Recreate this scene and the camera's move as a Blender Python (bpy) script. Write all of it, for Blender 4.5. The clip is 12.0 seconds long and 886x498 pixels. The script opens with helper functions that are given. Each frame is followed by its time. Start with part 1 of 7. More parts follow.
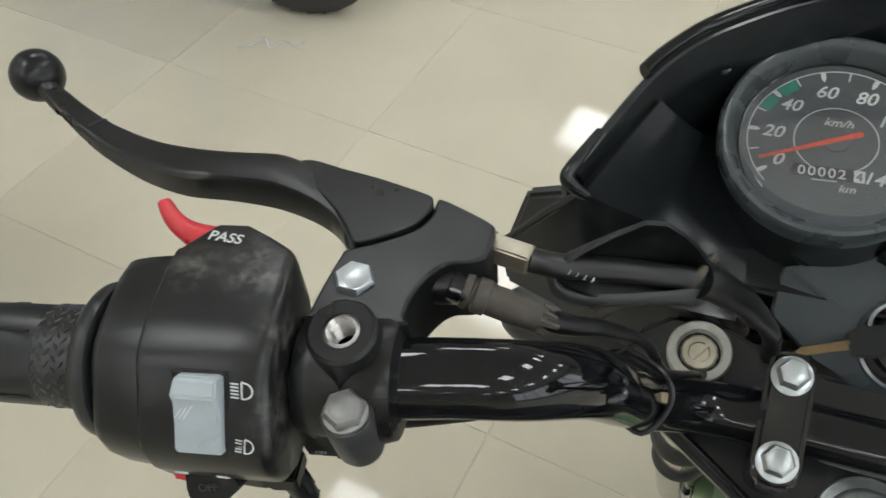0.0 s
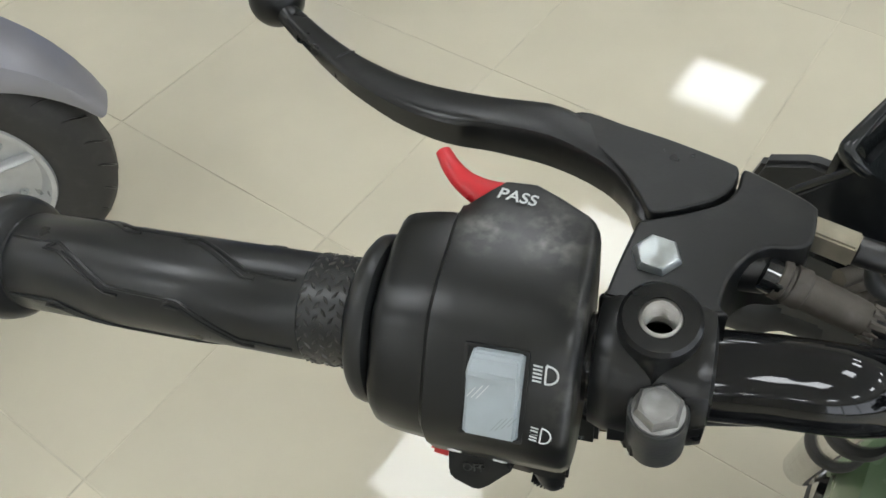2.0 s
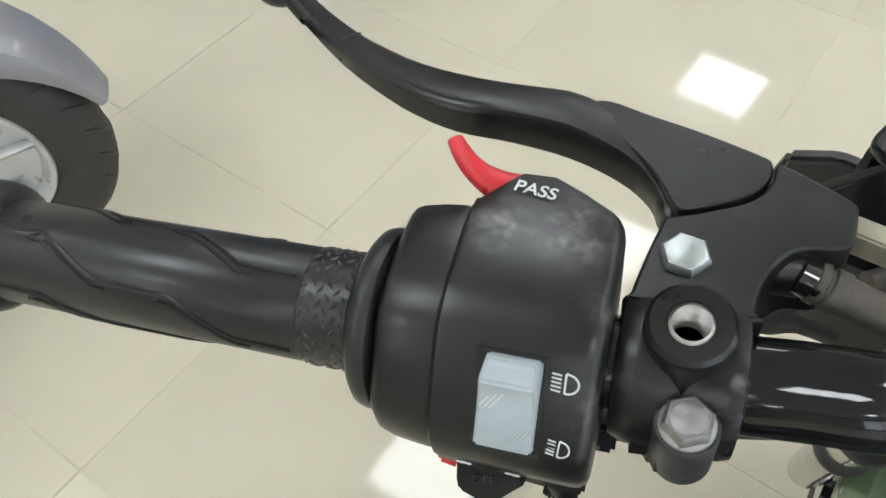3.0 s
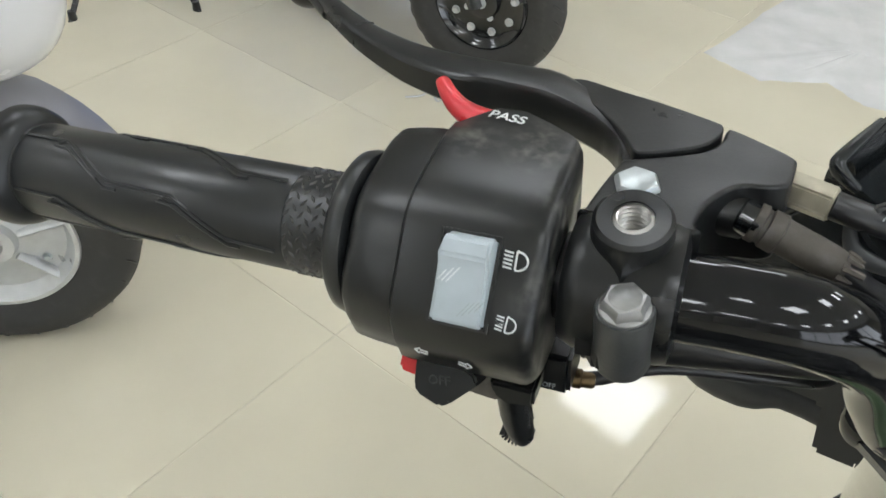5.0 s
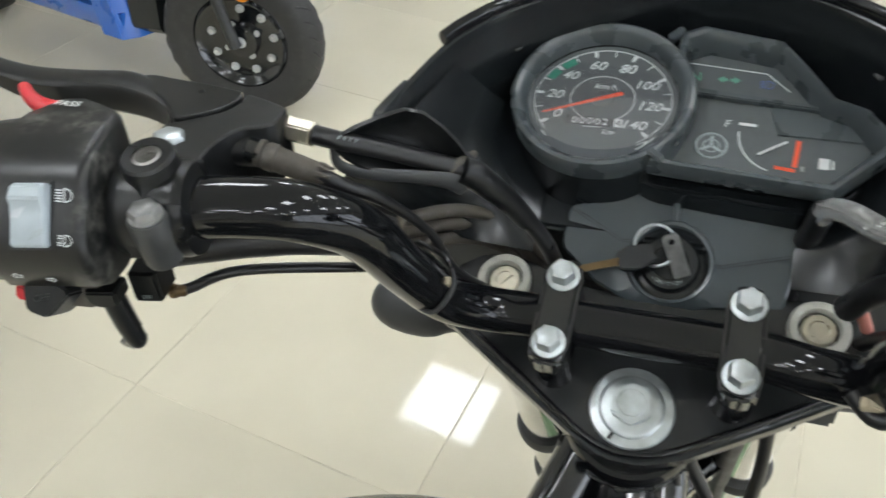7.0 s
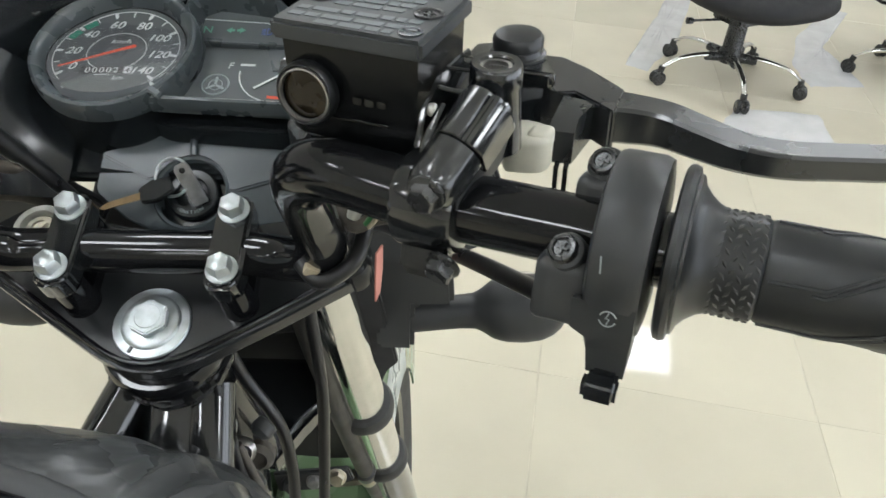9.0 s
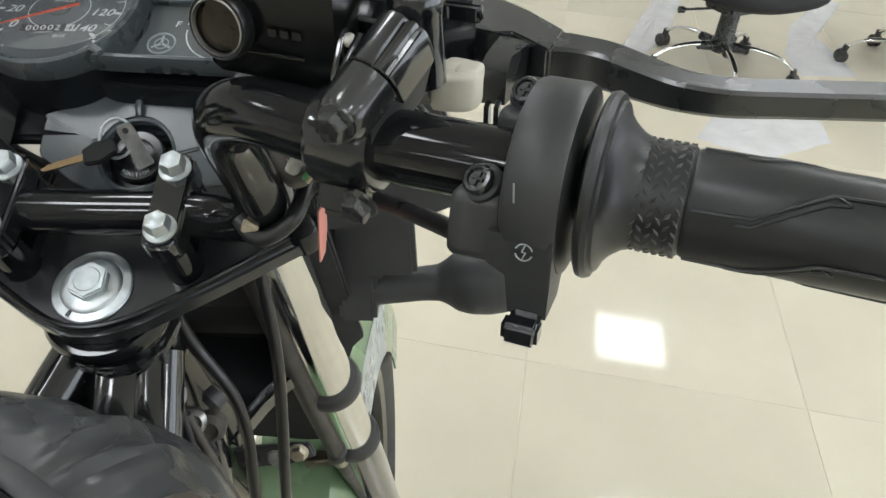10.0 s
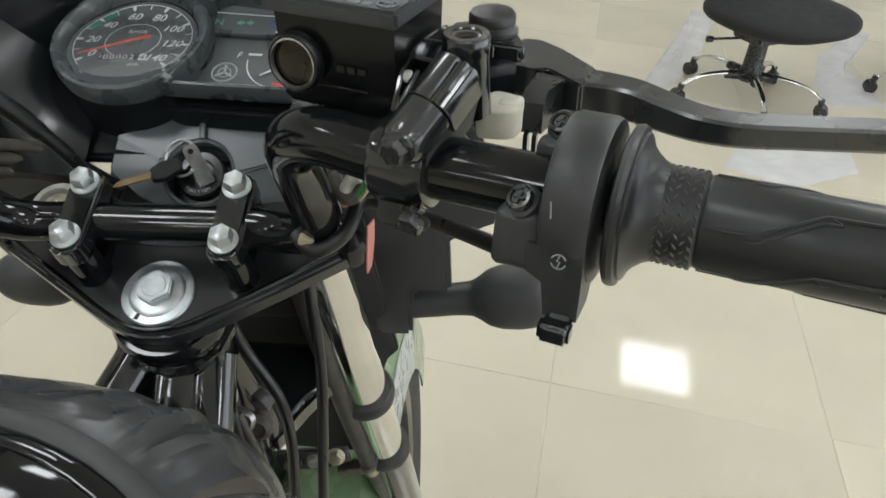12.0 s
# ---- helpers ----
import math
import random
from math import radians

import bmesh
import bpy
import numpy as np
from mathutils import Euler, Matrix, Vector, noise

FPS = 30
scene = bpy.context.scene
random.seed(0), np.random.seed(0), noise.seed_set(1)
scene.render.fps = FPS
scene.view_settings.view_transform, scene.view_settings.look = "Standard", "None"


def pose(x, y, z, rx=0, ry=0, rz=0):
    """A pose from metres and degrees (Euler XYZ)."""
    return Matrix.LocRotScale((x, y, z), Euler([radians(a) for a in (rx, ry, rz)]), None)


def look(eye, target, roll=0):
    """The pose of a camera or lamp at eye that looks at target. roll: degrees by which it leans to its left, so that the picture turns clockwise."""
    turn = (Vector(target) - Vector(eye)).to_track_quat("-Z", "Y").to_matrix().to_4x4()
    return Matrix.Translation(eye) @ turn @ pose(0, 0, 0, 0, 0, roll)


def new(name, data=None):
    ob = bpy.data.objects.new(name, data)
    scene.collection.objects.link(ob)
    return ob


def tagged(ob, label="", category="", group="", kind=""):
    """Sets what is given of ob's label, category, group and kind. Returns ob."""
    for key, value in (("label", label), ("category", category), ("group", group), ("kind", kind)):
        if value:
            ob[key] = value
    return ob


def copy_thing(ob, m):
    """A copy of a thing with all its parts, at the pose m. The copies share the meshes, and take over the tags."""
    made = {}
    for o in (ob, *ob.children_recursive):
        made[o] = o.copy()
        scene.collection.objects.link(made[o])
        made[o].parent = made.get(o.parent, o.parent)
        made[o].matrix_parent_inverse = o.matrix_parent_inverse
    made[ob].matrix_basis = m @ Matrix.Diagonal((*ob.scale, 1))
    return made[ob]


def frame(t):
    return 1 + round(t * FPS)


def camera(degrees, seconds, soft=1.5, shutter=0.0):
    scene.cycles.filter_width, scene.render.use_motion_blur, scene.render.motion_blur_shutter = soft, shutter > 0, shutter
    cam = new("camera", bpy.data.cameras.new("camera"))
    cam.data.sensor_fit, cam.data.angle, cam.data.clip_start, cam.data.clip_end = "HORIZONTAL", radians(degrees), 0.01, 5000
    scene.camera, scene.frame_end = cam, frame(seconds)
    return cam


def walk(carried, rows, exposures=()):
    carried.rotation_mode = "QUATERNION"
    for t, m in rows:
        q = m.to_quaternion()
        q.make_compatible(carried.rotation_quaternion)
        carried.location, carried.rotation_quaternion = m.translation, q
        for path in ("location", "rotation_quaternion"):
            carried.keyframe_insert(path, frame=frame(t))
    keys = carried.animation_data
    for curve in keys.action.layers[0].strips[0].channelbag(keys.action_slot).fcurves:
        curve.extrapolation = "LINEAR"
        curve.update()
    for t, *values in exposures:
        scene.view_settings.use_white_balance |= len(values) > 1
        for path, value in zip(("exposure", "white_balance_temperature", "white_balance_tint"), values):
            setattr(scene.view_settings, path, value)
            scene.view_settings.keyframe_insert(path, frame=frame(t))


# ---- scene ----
cam = camera(56.90, 12.0, 1.5, 0.25)
PATH = [
    (0, (-0.1090, -0.1834, 1.2546), (-0.3526, 0.4409, 0.5124), -0.25),
    (0.5, (-0.1311, -0.1816, 1.2514), (-0.3937, 0.4279, 0.5033), -0.21),
    (1, (-0.1445, -0.1765, 1.2513), (-0.4291, 0.4131, 0.4954), -0.87),
    (1.5, (-0.1542, -0.1840, 1.2456), (-0.4653, 0.3689, 0.4726), -2.54),
    (2, (-0.1645, -0.1857, 1.2413), (-0.4867, 0.3408, 0.4546), -3.13),
    (2.5, (-0.1690, -0.1820, 1.2320), (-0.4906, 0.3377, 0.4405), -3.00),
    (2.7, (-0.1713, -0.1780, 1.2322), (-0.4883, 0.3355, 0.4348), -2.87),
    (4.3, (-0.1563, -0.1992, 1.2145), (-0.5299, 0.4010, 0.5074), 1.65),
    (4.5, (-0.1505, -0.2035, 1.2168), (-0.5349, 0.3988, 0.5172), 1.66),
    (5, (-0.1349, -0.2188, 1.2081), (-0.5384, 0.4012, 0.5352), 1.63),
    (5.5, (-0.1256, -0.2253, 1.1995), (-0.5180, 0.4029, 0.5277), 2.48),
    (6, (-0.1068, -0.2438, 1.2060), (-0.4968, 0.3920, 0.5400), 1.82),
    (6.5, (-0.0689, -0.2527, 1.2240), (-0.3992, 0.4313, 0.5736), 1.76),
    (7, (-0.0202, -0.2603, 1.2402), (-0.2487, 0.4751, 0.6024), 2.31),
    (7.5, (0.0338, -0.2761, 1.2435), (-0.1110, 0.4959, 0.6246), 2.49),
    (7.7, (0.0510, -0.2860, 1.2466), (-0.0583, 0.4994, 0.6373), 3.11),
    (9.3, (0.1354, -0.3022, 1.2097), (0.1422, 0.5224, 0.6441), 6.23),
    (9.5, (0.1399, -0.3022, 1.2045), (0.1476, 0.5211, 0.6370), 6.21),
    (10, (0.1503, -0.3002, 1.2013), (0.1572, 0.5197, 0.6289), 6.16),
    (10.5, (0.1493, -0.3083, 1.2040), (0.1505, 0.5049, 0.6220), 5.52),
    (11, (0.1431, -0.3165, 1.1996), (0.1388, 0.4954, 0.6159), 5.48),
    (11.5, (0.1425, -0.3223, 1.2039), (0.1331, 0.4925, 0.6243), 6.24),
    (12, (0.1446, -0.3295, 1.2156), (0.1185, 0.5045, 0.6644), 5.95),
]
walk(cam, [(t, look(eye, target, roll)) for t, eye, target, roll in PATH],
     [(0, -0.27, 6480, 10), (1, -0.36, 6450, 10), (2, -0.24, 6400, 10), (2.7, 0.02, 6320, 10), (4.5, -0.03, 6370, 10), (6, -0.06, 6260, 10), (6.5, -0.02, 6290, 10), (7.5, 0.24, 6290, 10), (9.5, 0.04, 6330, 10), (10.5, -0.12, 6400, 10), (11, -0.38, 6440, 10), (12, -0.20, 6420, 10)])

# ---- world and light: a closed showroom lit by square ceiling panels ----
world = bpy.data.worlds.new("world")
scene.world = world
world.use_nodes = True
world.node_tree.nodes["Background"].inputs[0].default_value = (0.75, 0.78, 0.8, 1)
world.node_tree.nodes["Background"].inputs[1].default_value = 0.3
PANEL_LIGHT = 17.0


# ---- materials ----
def mat(name, base, rough=0.5, metal=0.0, vary=0.15, scale=60.0, bump=0.1, fine=900.0, coat=0.0, spec=0.5, dust=0.0, spread=0.08):
    """Principled surface with broad and fine variation of colour and gloss, fine relief and some dust."""
    m = bpy.data.materials.new(name)
    m.use_nodes = True
    nt = m.node_tree
    b = nt.nodes["Principled BSDF"]
    b.inputs["Metallic"].default_value = metal
    b.inputs["Specular IOR Level"].default_value = spec
    b.inputs["Coat Weight"].default_value = coat
    b.inputs["Coat Roughness"].default_value = 0.04
    tc = nt.nodes.new("ShaderNodeTexCoord")
    n1, n2 = nt.nodes.new("ShaderNodeTexNoise"), nt.nodes.new("ShaderNodeTexNoise")
    n1.inputs["Scale"].default_value, n2.inputs["Scale"].default_value = scale, fine
    n1.inputs["Detail"].default_value, n2.inputs["Detail"].default_value = 5, 3
    for n in (n1, n2):
        nt.links.new(tc.outputs["Object"], n.inputs["Vector"])
    ramp = nt.nodes.new("ShaderNodeMapRange")
    ramp.inputs["From Min"].default_value, ramp.inputs["From Max"].default_value = 0.3, 0.7
    ramp.inputs["To Min"].default_value, ramp.inputs["To Max"].default_value = 1 - vary, 1 + vary
    nt.links.new(n1.outputs["Fac"], ramp.inputs["Value"])
    mul = nt.nodes.new("ShaderNodeMix")
    mul.data_type, mul.blend_type = "RGBA", "MULTIPLY"
    mul.inputs["Factor"].default_value = 1
    mul.inputs["A"].default_value = (*base, 1)
    nt.links.new(ramp.outputs["Result"], mul.inputs["B"])
    colour = mul.outputs["Result"]
    if dust:
        n3 = nt.nodes.new("ShaderNodeTexNoise")
        n3.inputs["Scale"].default_value, n3.inputs["Detail"].default_value = scale * 1.7, 8
        nt.links.new(tc.outputs["Object"], n3.inputs["Vector"])
        r3 = nt.nodes.new("ShaderNodeMapRange")
        r3.inputs["From Min"].default_value, r3.inputs["From Max"].default_value = 0.52, 0.78
        r3.inputs["To Max"].default_value = dust
        nt.links.new(n3.outputs["Fac"], r3.inputs["Value"])
        mx = nt.nodes.new("ShaderNodeMix")
        mx.data_type = "RGBA"
        mx.inputs["B"].default_value = (0.25, 0.245, 0.23, 1)
        nt.links.new(r3.outputs["Result"], mx.inputs["Factor"])
        nt.links.new(colour, mx.inputs["A"])
        colour = mx.outputs["Result"]
    nt.links.new(colour, b.inputs["Base Color"])
    rr = nt.nodes.new("ShaderNodeMapRange")
    rr.inputs["From Min"].default_value, rr.inputs["From Max"].default_value = 0.3, 0.7
    rr.inputs["To Min"].default_value, rr.inputs["To Max"].default_value = max(0.02, rough - spread), min(1, rough + spread)
    nt.links.new(n1.outputs["Fac"], rr.inputs["Value"])
    nt.links.new(rr.outputs["Result"], b.inputs["Roughness"])
    if bump:
        bp = nt.nodes.new("ShaderNodeBump")
        bp.inputs["Strength"].default_value, bp.inputs["Distance"].default_value = bump, 0.0004
        nt.links.new(n2.outputs["Fac"], bp.inputs["Height"])
        nt.links.new(bp.outputs["Normal"], b.inputs["Normal"])
    return m


def scuffed(m, spots):
    """Adds rubbed pale patches round some places to a surface."""
    nt = m.node_tree
    b = nt.nodes["Principled BSDF"]
    tc = nt.nodes.new("ShaderNodeTexCoord")
    noise = nt.nodes.new("ShaderNodeTexNoise")
    noise.inputs["Scale"].default_value, noise.inputs["Detail"].default_value = 260, 6
    nt.links.new(tc.outputs["Object"], noise.inputs["Vector"])
    for p, r, amount in spots:
        d = nt.nodes.new("ShaderNodeVectorMath")
        d.operation = "DISTANCE"
        d.inputs[1].default_value = p
        nt.links.new(tc.outputs["Object"], d.inputs[0])
        fall = nt.nodes.new("ShaderNodeMapRange")
        fall.inputs["From Min"].default_value, fall.inputs["From Max"].default_value = r, r * 0.3
        nt.links.new(d.outputs["Value"], fall.inputs["Value"])
        grain = nt.nodes.new("ShaderNodeMapRange")
        grain.inputs["From Min"].default_value, grain.inputs["From Max"].default_value, grain.inputs["To Max"].default_value = 0.42, 0.72, amount
        nt.links.new(noise.outputs["Fac"], grain.inputs["Value"])
        mul = nt.nodes.new("ShaderNodeMath")
        mul.operation = "MULTIPLY"
        nt.links.new(fall.outputs["Result"], mul.inputs[0])
        nt.links.new(grain.outputs["Result"], mul.inputs[1])
        mx = nt.nodes.new("ShaderNodeMix")
        mx.data_type = "RGBA"
        mx.inputs["B"].default_value = (0.24, 0.235, 0.21, 1)
        nt.links.new(mul.outputs["Value"], mx.inputs["Factor"])
        nt.links.new(b.inputs["Base Color"].links[0].from_socket, mx.inputs["A"])
        nt.links.new(mx.outputs["Result"], b.inputs["Base Color"])
    return m


def glow(name, colour, strength):
    m = bpy.data.materials.new(name)
    m.use_nodes = True
    b = m.node_tree.nodes["Principled BSDF"]
    b.inputs["Base Color"].default_value = (*colour, 1)
    b.inputs["Emission Color"].default_value = (*colour, 1)
    b.inputs["Emission Strength"].default_value = strength
    return m


def glass(name, tint=(1, 1, 1), rough=0.0, film=0.0):
    m = bpy.data.materials.new(name)
    m.use_nodes = True
    b = m.node_tree.nodes["Principled BSDF"]
    b.inputs["Base Color"].default_value = (*tint, 1)
    b.inputs["Transmission Weight"].default_value = 1
    b.inputs["Roughness"].default_value = rough
    b.inputs["IOR"].default_value = 1.45
    b.inputs["Coat Weight"].default_value = film
    b.inputs["Coat Roughness"].default_value = 0.5
    return m


def tile_mat():
    """Polished cream porcelain: each tile a little different, with soft clouding and smears in the gloss."""
    m = mat("porcelain", (0.592, 0.550, 0.432), 0.055, 0, 0.05, 3.0, 0.012, 30, spread=0.025, spec=0.32)
    nt = m.node_tree
    b = nt.nodes["Principled BSDF"]
    info = nt.nodes.new("ShaderNodeObjectInfo")
    r = nt.nodes.new("ShaderNodeMapRange")
    r.inputs["To Min"].default_value, r.inputs["To Max"].default_value = 0.95, 1.04
    nt.links.new(info.outputs["Random"], r.inputs["Value"])
    mx = nt.nodes.new("ShaderNodeMix")
    mx.data_type, mx.blend_type = "RGBA", "MULTIPLY"
    mx.inputs["Factor"].default_value = 1
    old = b.inputs["Base Color"].links[0].from_socket
    nt.links.new(old, mx.inputs["A"])
    nt.links.new(r.outputs["Result"], mx.inputs["B"])
    nt.links.new(mx.outputs["Result"], b.inputs["Base Color"])
    return m


TILE = tile_mat()
GROUT = mat("grout", (0.56, 0.52, 0.41), 0.8, vary=0.2, scale=8)
WALL = mat("wall_paint", (0.72, 0.70, 0.65), 0.6, vary=0.04, scale=2, fine=60)
CEIL = mat("ceiling_paint", (0.78, 0.79, 0.80), 0.7, vary=0.03, scale=2, fine=60)
LAMP = glow("lamp_diffuser", (0.965, 0.995, 1.015), PANEL_LIGHT)
DAYLIGHT = glow("hazy_daylight", (0.93, 0.98, 1.05), 2.6)
WHITE_METAL = mat("white_enamel", (0.75, 0.75, 0.75), 0.4, vary=0.03)
PLASTIC = mat("black_plastic", (0.0050, 0.0057, 0.0059), 0.34, vary=0.15, scale=35, spec=0.36, bump=0.05, fine=1600, dust=0.04)
PERCH = mat("satin_black_casting", (0.0055, 0.0062, 0.0065), 0.33, vary=0.15, scale=40, spec=0.42, spread=0.06, bump=0.08, fine=1300, dust=0.05)
RUBBER = mat("grip_rubber", (0.012, 0.0132, 0.0137), 0.34, vary=0.2, scale=40, bump=0.04, fine=700, dust=0.02)
BOOT = mat("dusty_rubber", (0.062, 0.054, 0.043), 0.65, vary=0.3, scale=90, bump=0.3, fine=600, dust=0.25)
CABLE = mat("cable_sheath", (0.009, 0.009, 0.0095), 0.34, vary=0.2, scale=50, bump=0.05)
GLOSS = mat("gloss_black_paint", (0.006, 0.0064, 0.0072), 0.085, vary=0.2, scale=30, bump=0.0, spec=0.42, spread=0.03)
YOKE_PAINT = mat("satin_yoke_black", (0.018, 0.0195, 0.0202), 0.22, vary=0.15, scale=30, bump=0.03, spec=0.5, spread=0.05)
SEMI = mat("semi_gloss_black", (0.007, 0.0081, 0.0088), 0.14, vary=0.15, scale=40, spread=0.04, bump=0.05, coat=0.7)
COWL = mat("charcoal_plastic", (0.058, 0.071, 0.077), 0.24, vary=0.07, spread=0.03, scale=25, bump=0.15, fine=1100)
BOWL = mat("dark_cowl_plastic", (0.010, 0.0122, 0.0135), 0.22, spec=0.5, vary=0.08, spread=0.02, scale=30, bump=0.1)
ZINC = mat("zinc_plate", (0.50, 0.54, 0.55), 0.40, 0.95, vary=0.15, scale=150, bump=0.1, fine=1500)
ALU = mat("clear_zinc_nut", (0.50, 0.54, 0.55), 0.36, 0.9, vary=0.2, scale=120, bump=0.12, fine=1800)
YZINC = mat("yellow_zinc", (0.50, 0.47, 0.38), 0.36, 1.0, vary=0.2, scale=140, bump=0.08)
CHROME = mat("chrome", (0.82, 0.82, 0.80), 0.10, 1.0, vary=0.05, scale=60, bump=0.0, spread=0.04)
BRIGHT = mat("bright_plated_steel", (0.86, 0.86, 0.85), 0.22, 0.8, vary=0.03, scale=120, bump=0.0)
STEEL = mat("machined_steel", (0.40, 0.39, 0.37), 0.36, 1.0, vary=0.15, scale=200)
HOUSING_GREY = mat("worn_throttle_plastic", (0.029, 0.031, 0.0315), 0.40, vary=0.12, scale=30, bump=0.12, fine=1500, dust=0.05)
RESERVOIR = mat("satin_reservoir_black", (0.004, 0.0046, 0.0049), 0.22, vary=0.12, scale=40, bump=0.04, fine=1200, spec=0.3)
# lid base is lighter than the reservoir's to show its lit top
LID_BLACK = mat("lit_lid_black", (0.040, 0.044, 0.046), 0.42, vary=0.15, scale=40, bump=0.12, fine=1200)
LEVER_SATIN = mat("satin_lever_paint", (0.013, 0.0148, 0.016), 0.28, vary=0.08, scale=35, bump=0.03, spec=1.0, spread=0.04)
DUSTY_SEMI = mat("dusty_black_casting", (0.010, 0.0112, 0.0118), 0.22, vary=0.2, scale=50, spread=0.05, bump=0.12, fine=1200, coat=0.8, dust=0.10)
STALK = mat("matte_indicator_rubber", (0.036, 0.038, 0.039), 0.45, vary=0.12, scale=30, bump=0.15, fine=700)
STUD = mat("dusty_stud_rubber", (0.056, 0.055, 0.051), 0.5, vary=0.25, scale=50, bump=0.15, fine=700)
BARREL = mat("bare_grey_casting", (0.045, 0.047, 0.047), 0.42, 0.2, vary=0.2, scale=80, bump=0.2, fine=1200, dust=0.06)
DULL = mat("dull_bolt_steel", (0.27, 0.27, 0.265), 0.42, 0.6, vary=0.25, scale=180, dust=0.1)
BLACK_BOLT = mat("black_oxide", (0.07, 0.071, 0.071), 0.27, 0.7, vary=0.2, scale=150)
RED = mat("red_plastic", (0.56, 0.022, 0.03), 0.35, vary=0.1, scale=80, bump=0.05)
BUTTON = mat("pale_grey_plastic", (0.37, 0.42, 0.45), 0.38, vary=0.08, scale=90, bump=0.06)
BUTTON_DIM = mat("worn_raised_print", (0.15, 0.165, 0.17), 0.5, vary=0.2, scale=90)
PRINT = mat("white_print", (0.62, 0.64, 0.64), 0.6, vary=0.05)
PRINT_DIM = mat("grey_print", (0.30, 0.34, 0.34), 0.6, vary=0.05)
GREEN_PALE = mat("pale_green_print", (0.12, 0.33, 0.24), 0.6, vary=0.05)
GREEN_PRINT = mat("green_print", (0.02, 0.22, 0.14), 0.6, vary=0.05)
BLUE_PRINT = mat("blue_print", (0.10, 0.14, 0.32), 0.6, vary=0.05)
NEEDLE = mat("orange_red_needle", (0.72, 0.085, 0.03), 0.5, vary=0.05)
DIAL = mat("dial_face", (0.076, 0.086, 0.089), 0.55, vary=0.1, scale=200, bump=0.05)
BEZEL = mat("grey_bezel_plastic", (0.060, 0.071, 0.076), 0.28, vary=0.06, spread=0.02, scale=60, bump=0.06)
PALE = mat("grey_nylon", (0.46, 0.46, 0.41), 0.45, vary=0.2, scale=120, dust=0.1)
IVORY = mat("ivory_nylon", (0.56, 0.54, 0.45), 0.42, vary=0.1, scale=90, dust=0.08)
TIE = mat("natural_nylon", (0.46, 0.40, 0.28), 0.4, vary=0.1)
LENS = glass("clear_lens", rough=0.06, film=0.3)
CLEAR_LENS = mat("pale_clear_plastic", (0.70, 0.67, 0.58), 0.12, vary=0.05, coat=0.5)
AMBER = mat("amber_lens", (0.75, 0.27, 0.01), 0.25, vary=0.05)
SIGHT = mat("sight_glass", (0.016, 0.011, 0.005), 0.08, vary=0.4, scale=150, spec=0.35)
GREEN_PAINT = mat("pale_green_paint", (0.17, 0.26, 0.145), 0.25, vary=0.1, scale=20, coat=0.5)
BLUE_FILM = mat("blue_protective_film", (0.33, 0.37, 0.37), 0.3, vary=0.2, scale=30)
BROWN_STRIP = mat("grey_brown", (0.15, 0.128, 0.108), 0.5, vary=0.12, scale=40)
SLEEVE = mat("dark_rubber_sleeve", (0.028, 0.026, 0.023), 0.5, vary=0.2, scale=60, bump=0.2, fine=700)
FILM_BLACK = mat("satin_tank_black", (0.060, 0.063, 0.064), 0.28, vary=0.2, scale=9, bump=1.0, fine=15, spread=0.05)
FILM_BLACK.node_tree.nodes["Bump"].inputs["Distance"].default_value = 0.0035
FILM_BLACK.node_tree.nodes["Noise Texture.001"].inputs["Distortion"].default_value = 0.9
TYRE = mat("tyre_rubber", (0.032, 0.032, 0.031), 0.6, vary=0.2, scale=30, bump=0.3, fine=300, dust=0.06)
SILVER = mat("silver_wheel_paint", (0.56, 0.57, 0.57), 0.35, 0.35, vary=0.1, scale=25)
GREY_PAINT = mat("grey_metallic_paint", (0.30, 0.30, 0.33), 0.36, 0.35, vary=0.05, scale=12, coat=0.3)
WHITE_PAINT = mat("white_paint", (0.75, 0.75, 0.77), 0.25, vary=0.03, scale=6, coat=0.5)
BLUE_PAINT = mat("blue_paint", (0.015, 0.12, 0.52), 0.3, vary=0.08, scale=10, coat=0.5)
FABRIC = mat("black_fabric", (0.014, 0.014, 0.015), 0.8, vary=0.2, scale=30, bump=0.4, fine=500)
TRANSLUCENT_WHITE = mat("translucent_white", (0.84, 0.85, 0.88), 0.16, vary=0.08, scale=9, bump=0.5, fine=25)
TRANSLUCENT_WHITE.node_tree.nodes["Principled BSDF"].inputs["Alpha"].default_value = 0.6
WIRE_GREEN = mat("green_wire", (0.05, 0.22, 0.07), 0.4)
GREEN_CONNECTOR = mat("pale_green_plastic", (0.38, 0.52, 0.33), 0.4, vary=0.08)
WIRE_PINK = mat("pink_tag", (0.55, 0.22, 0.18), 0.5)
BRASS = mat("brass_key", (0.13, 0.092, 0.050), 0.40, 1.0, vary=0.2, scale=200)
PLATFORM = mat("grey_laminate", (0.40, 0.38, 0.34), 0.4, vary=0.06, scale=8)


# ---- mesh helpers ----
def smooth_path(pts, res=6):
    """Points along a rounded curve through pts."""
    p = [Vector(q) for q in pts]
    if len(p) < 3:
        return p
    out = []
    for i in range(len(p) - 1):
        a, b, c, d = p[max(i - 1, 0)], p[i], p[i + 1], p[min(i + 2, len(p) - 1)]
        for k in range(res):
            t = k / res
            out.append(0.5 * ((2 * b) + (c - a) * t + (2 * a - 5 * b + 4 * c - d) * t * t + (3 * b - a - 3 * c + d) * t ** 3))
    out.append(p[-1])
    return out


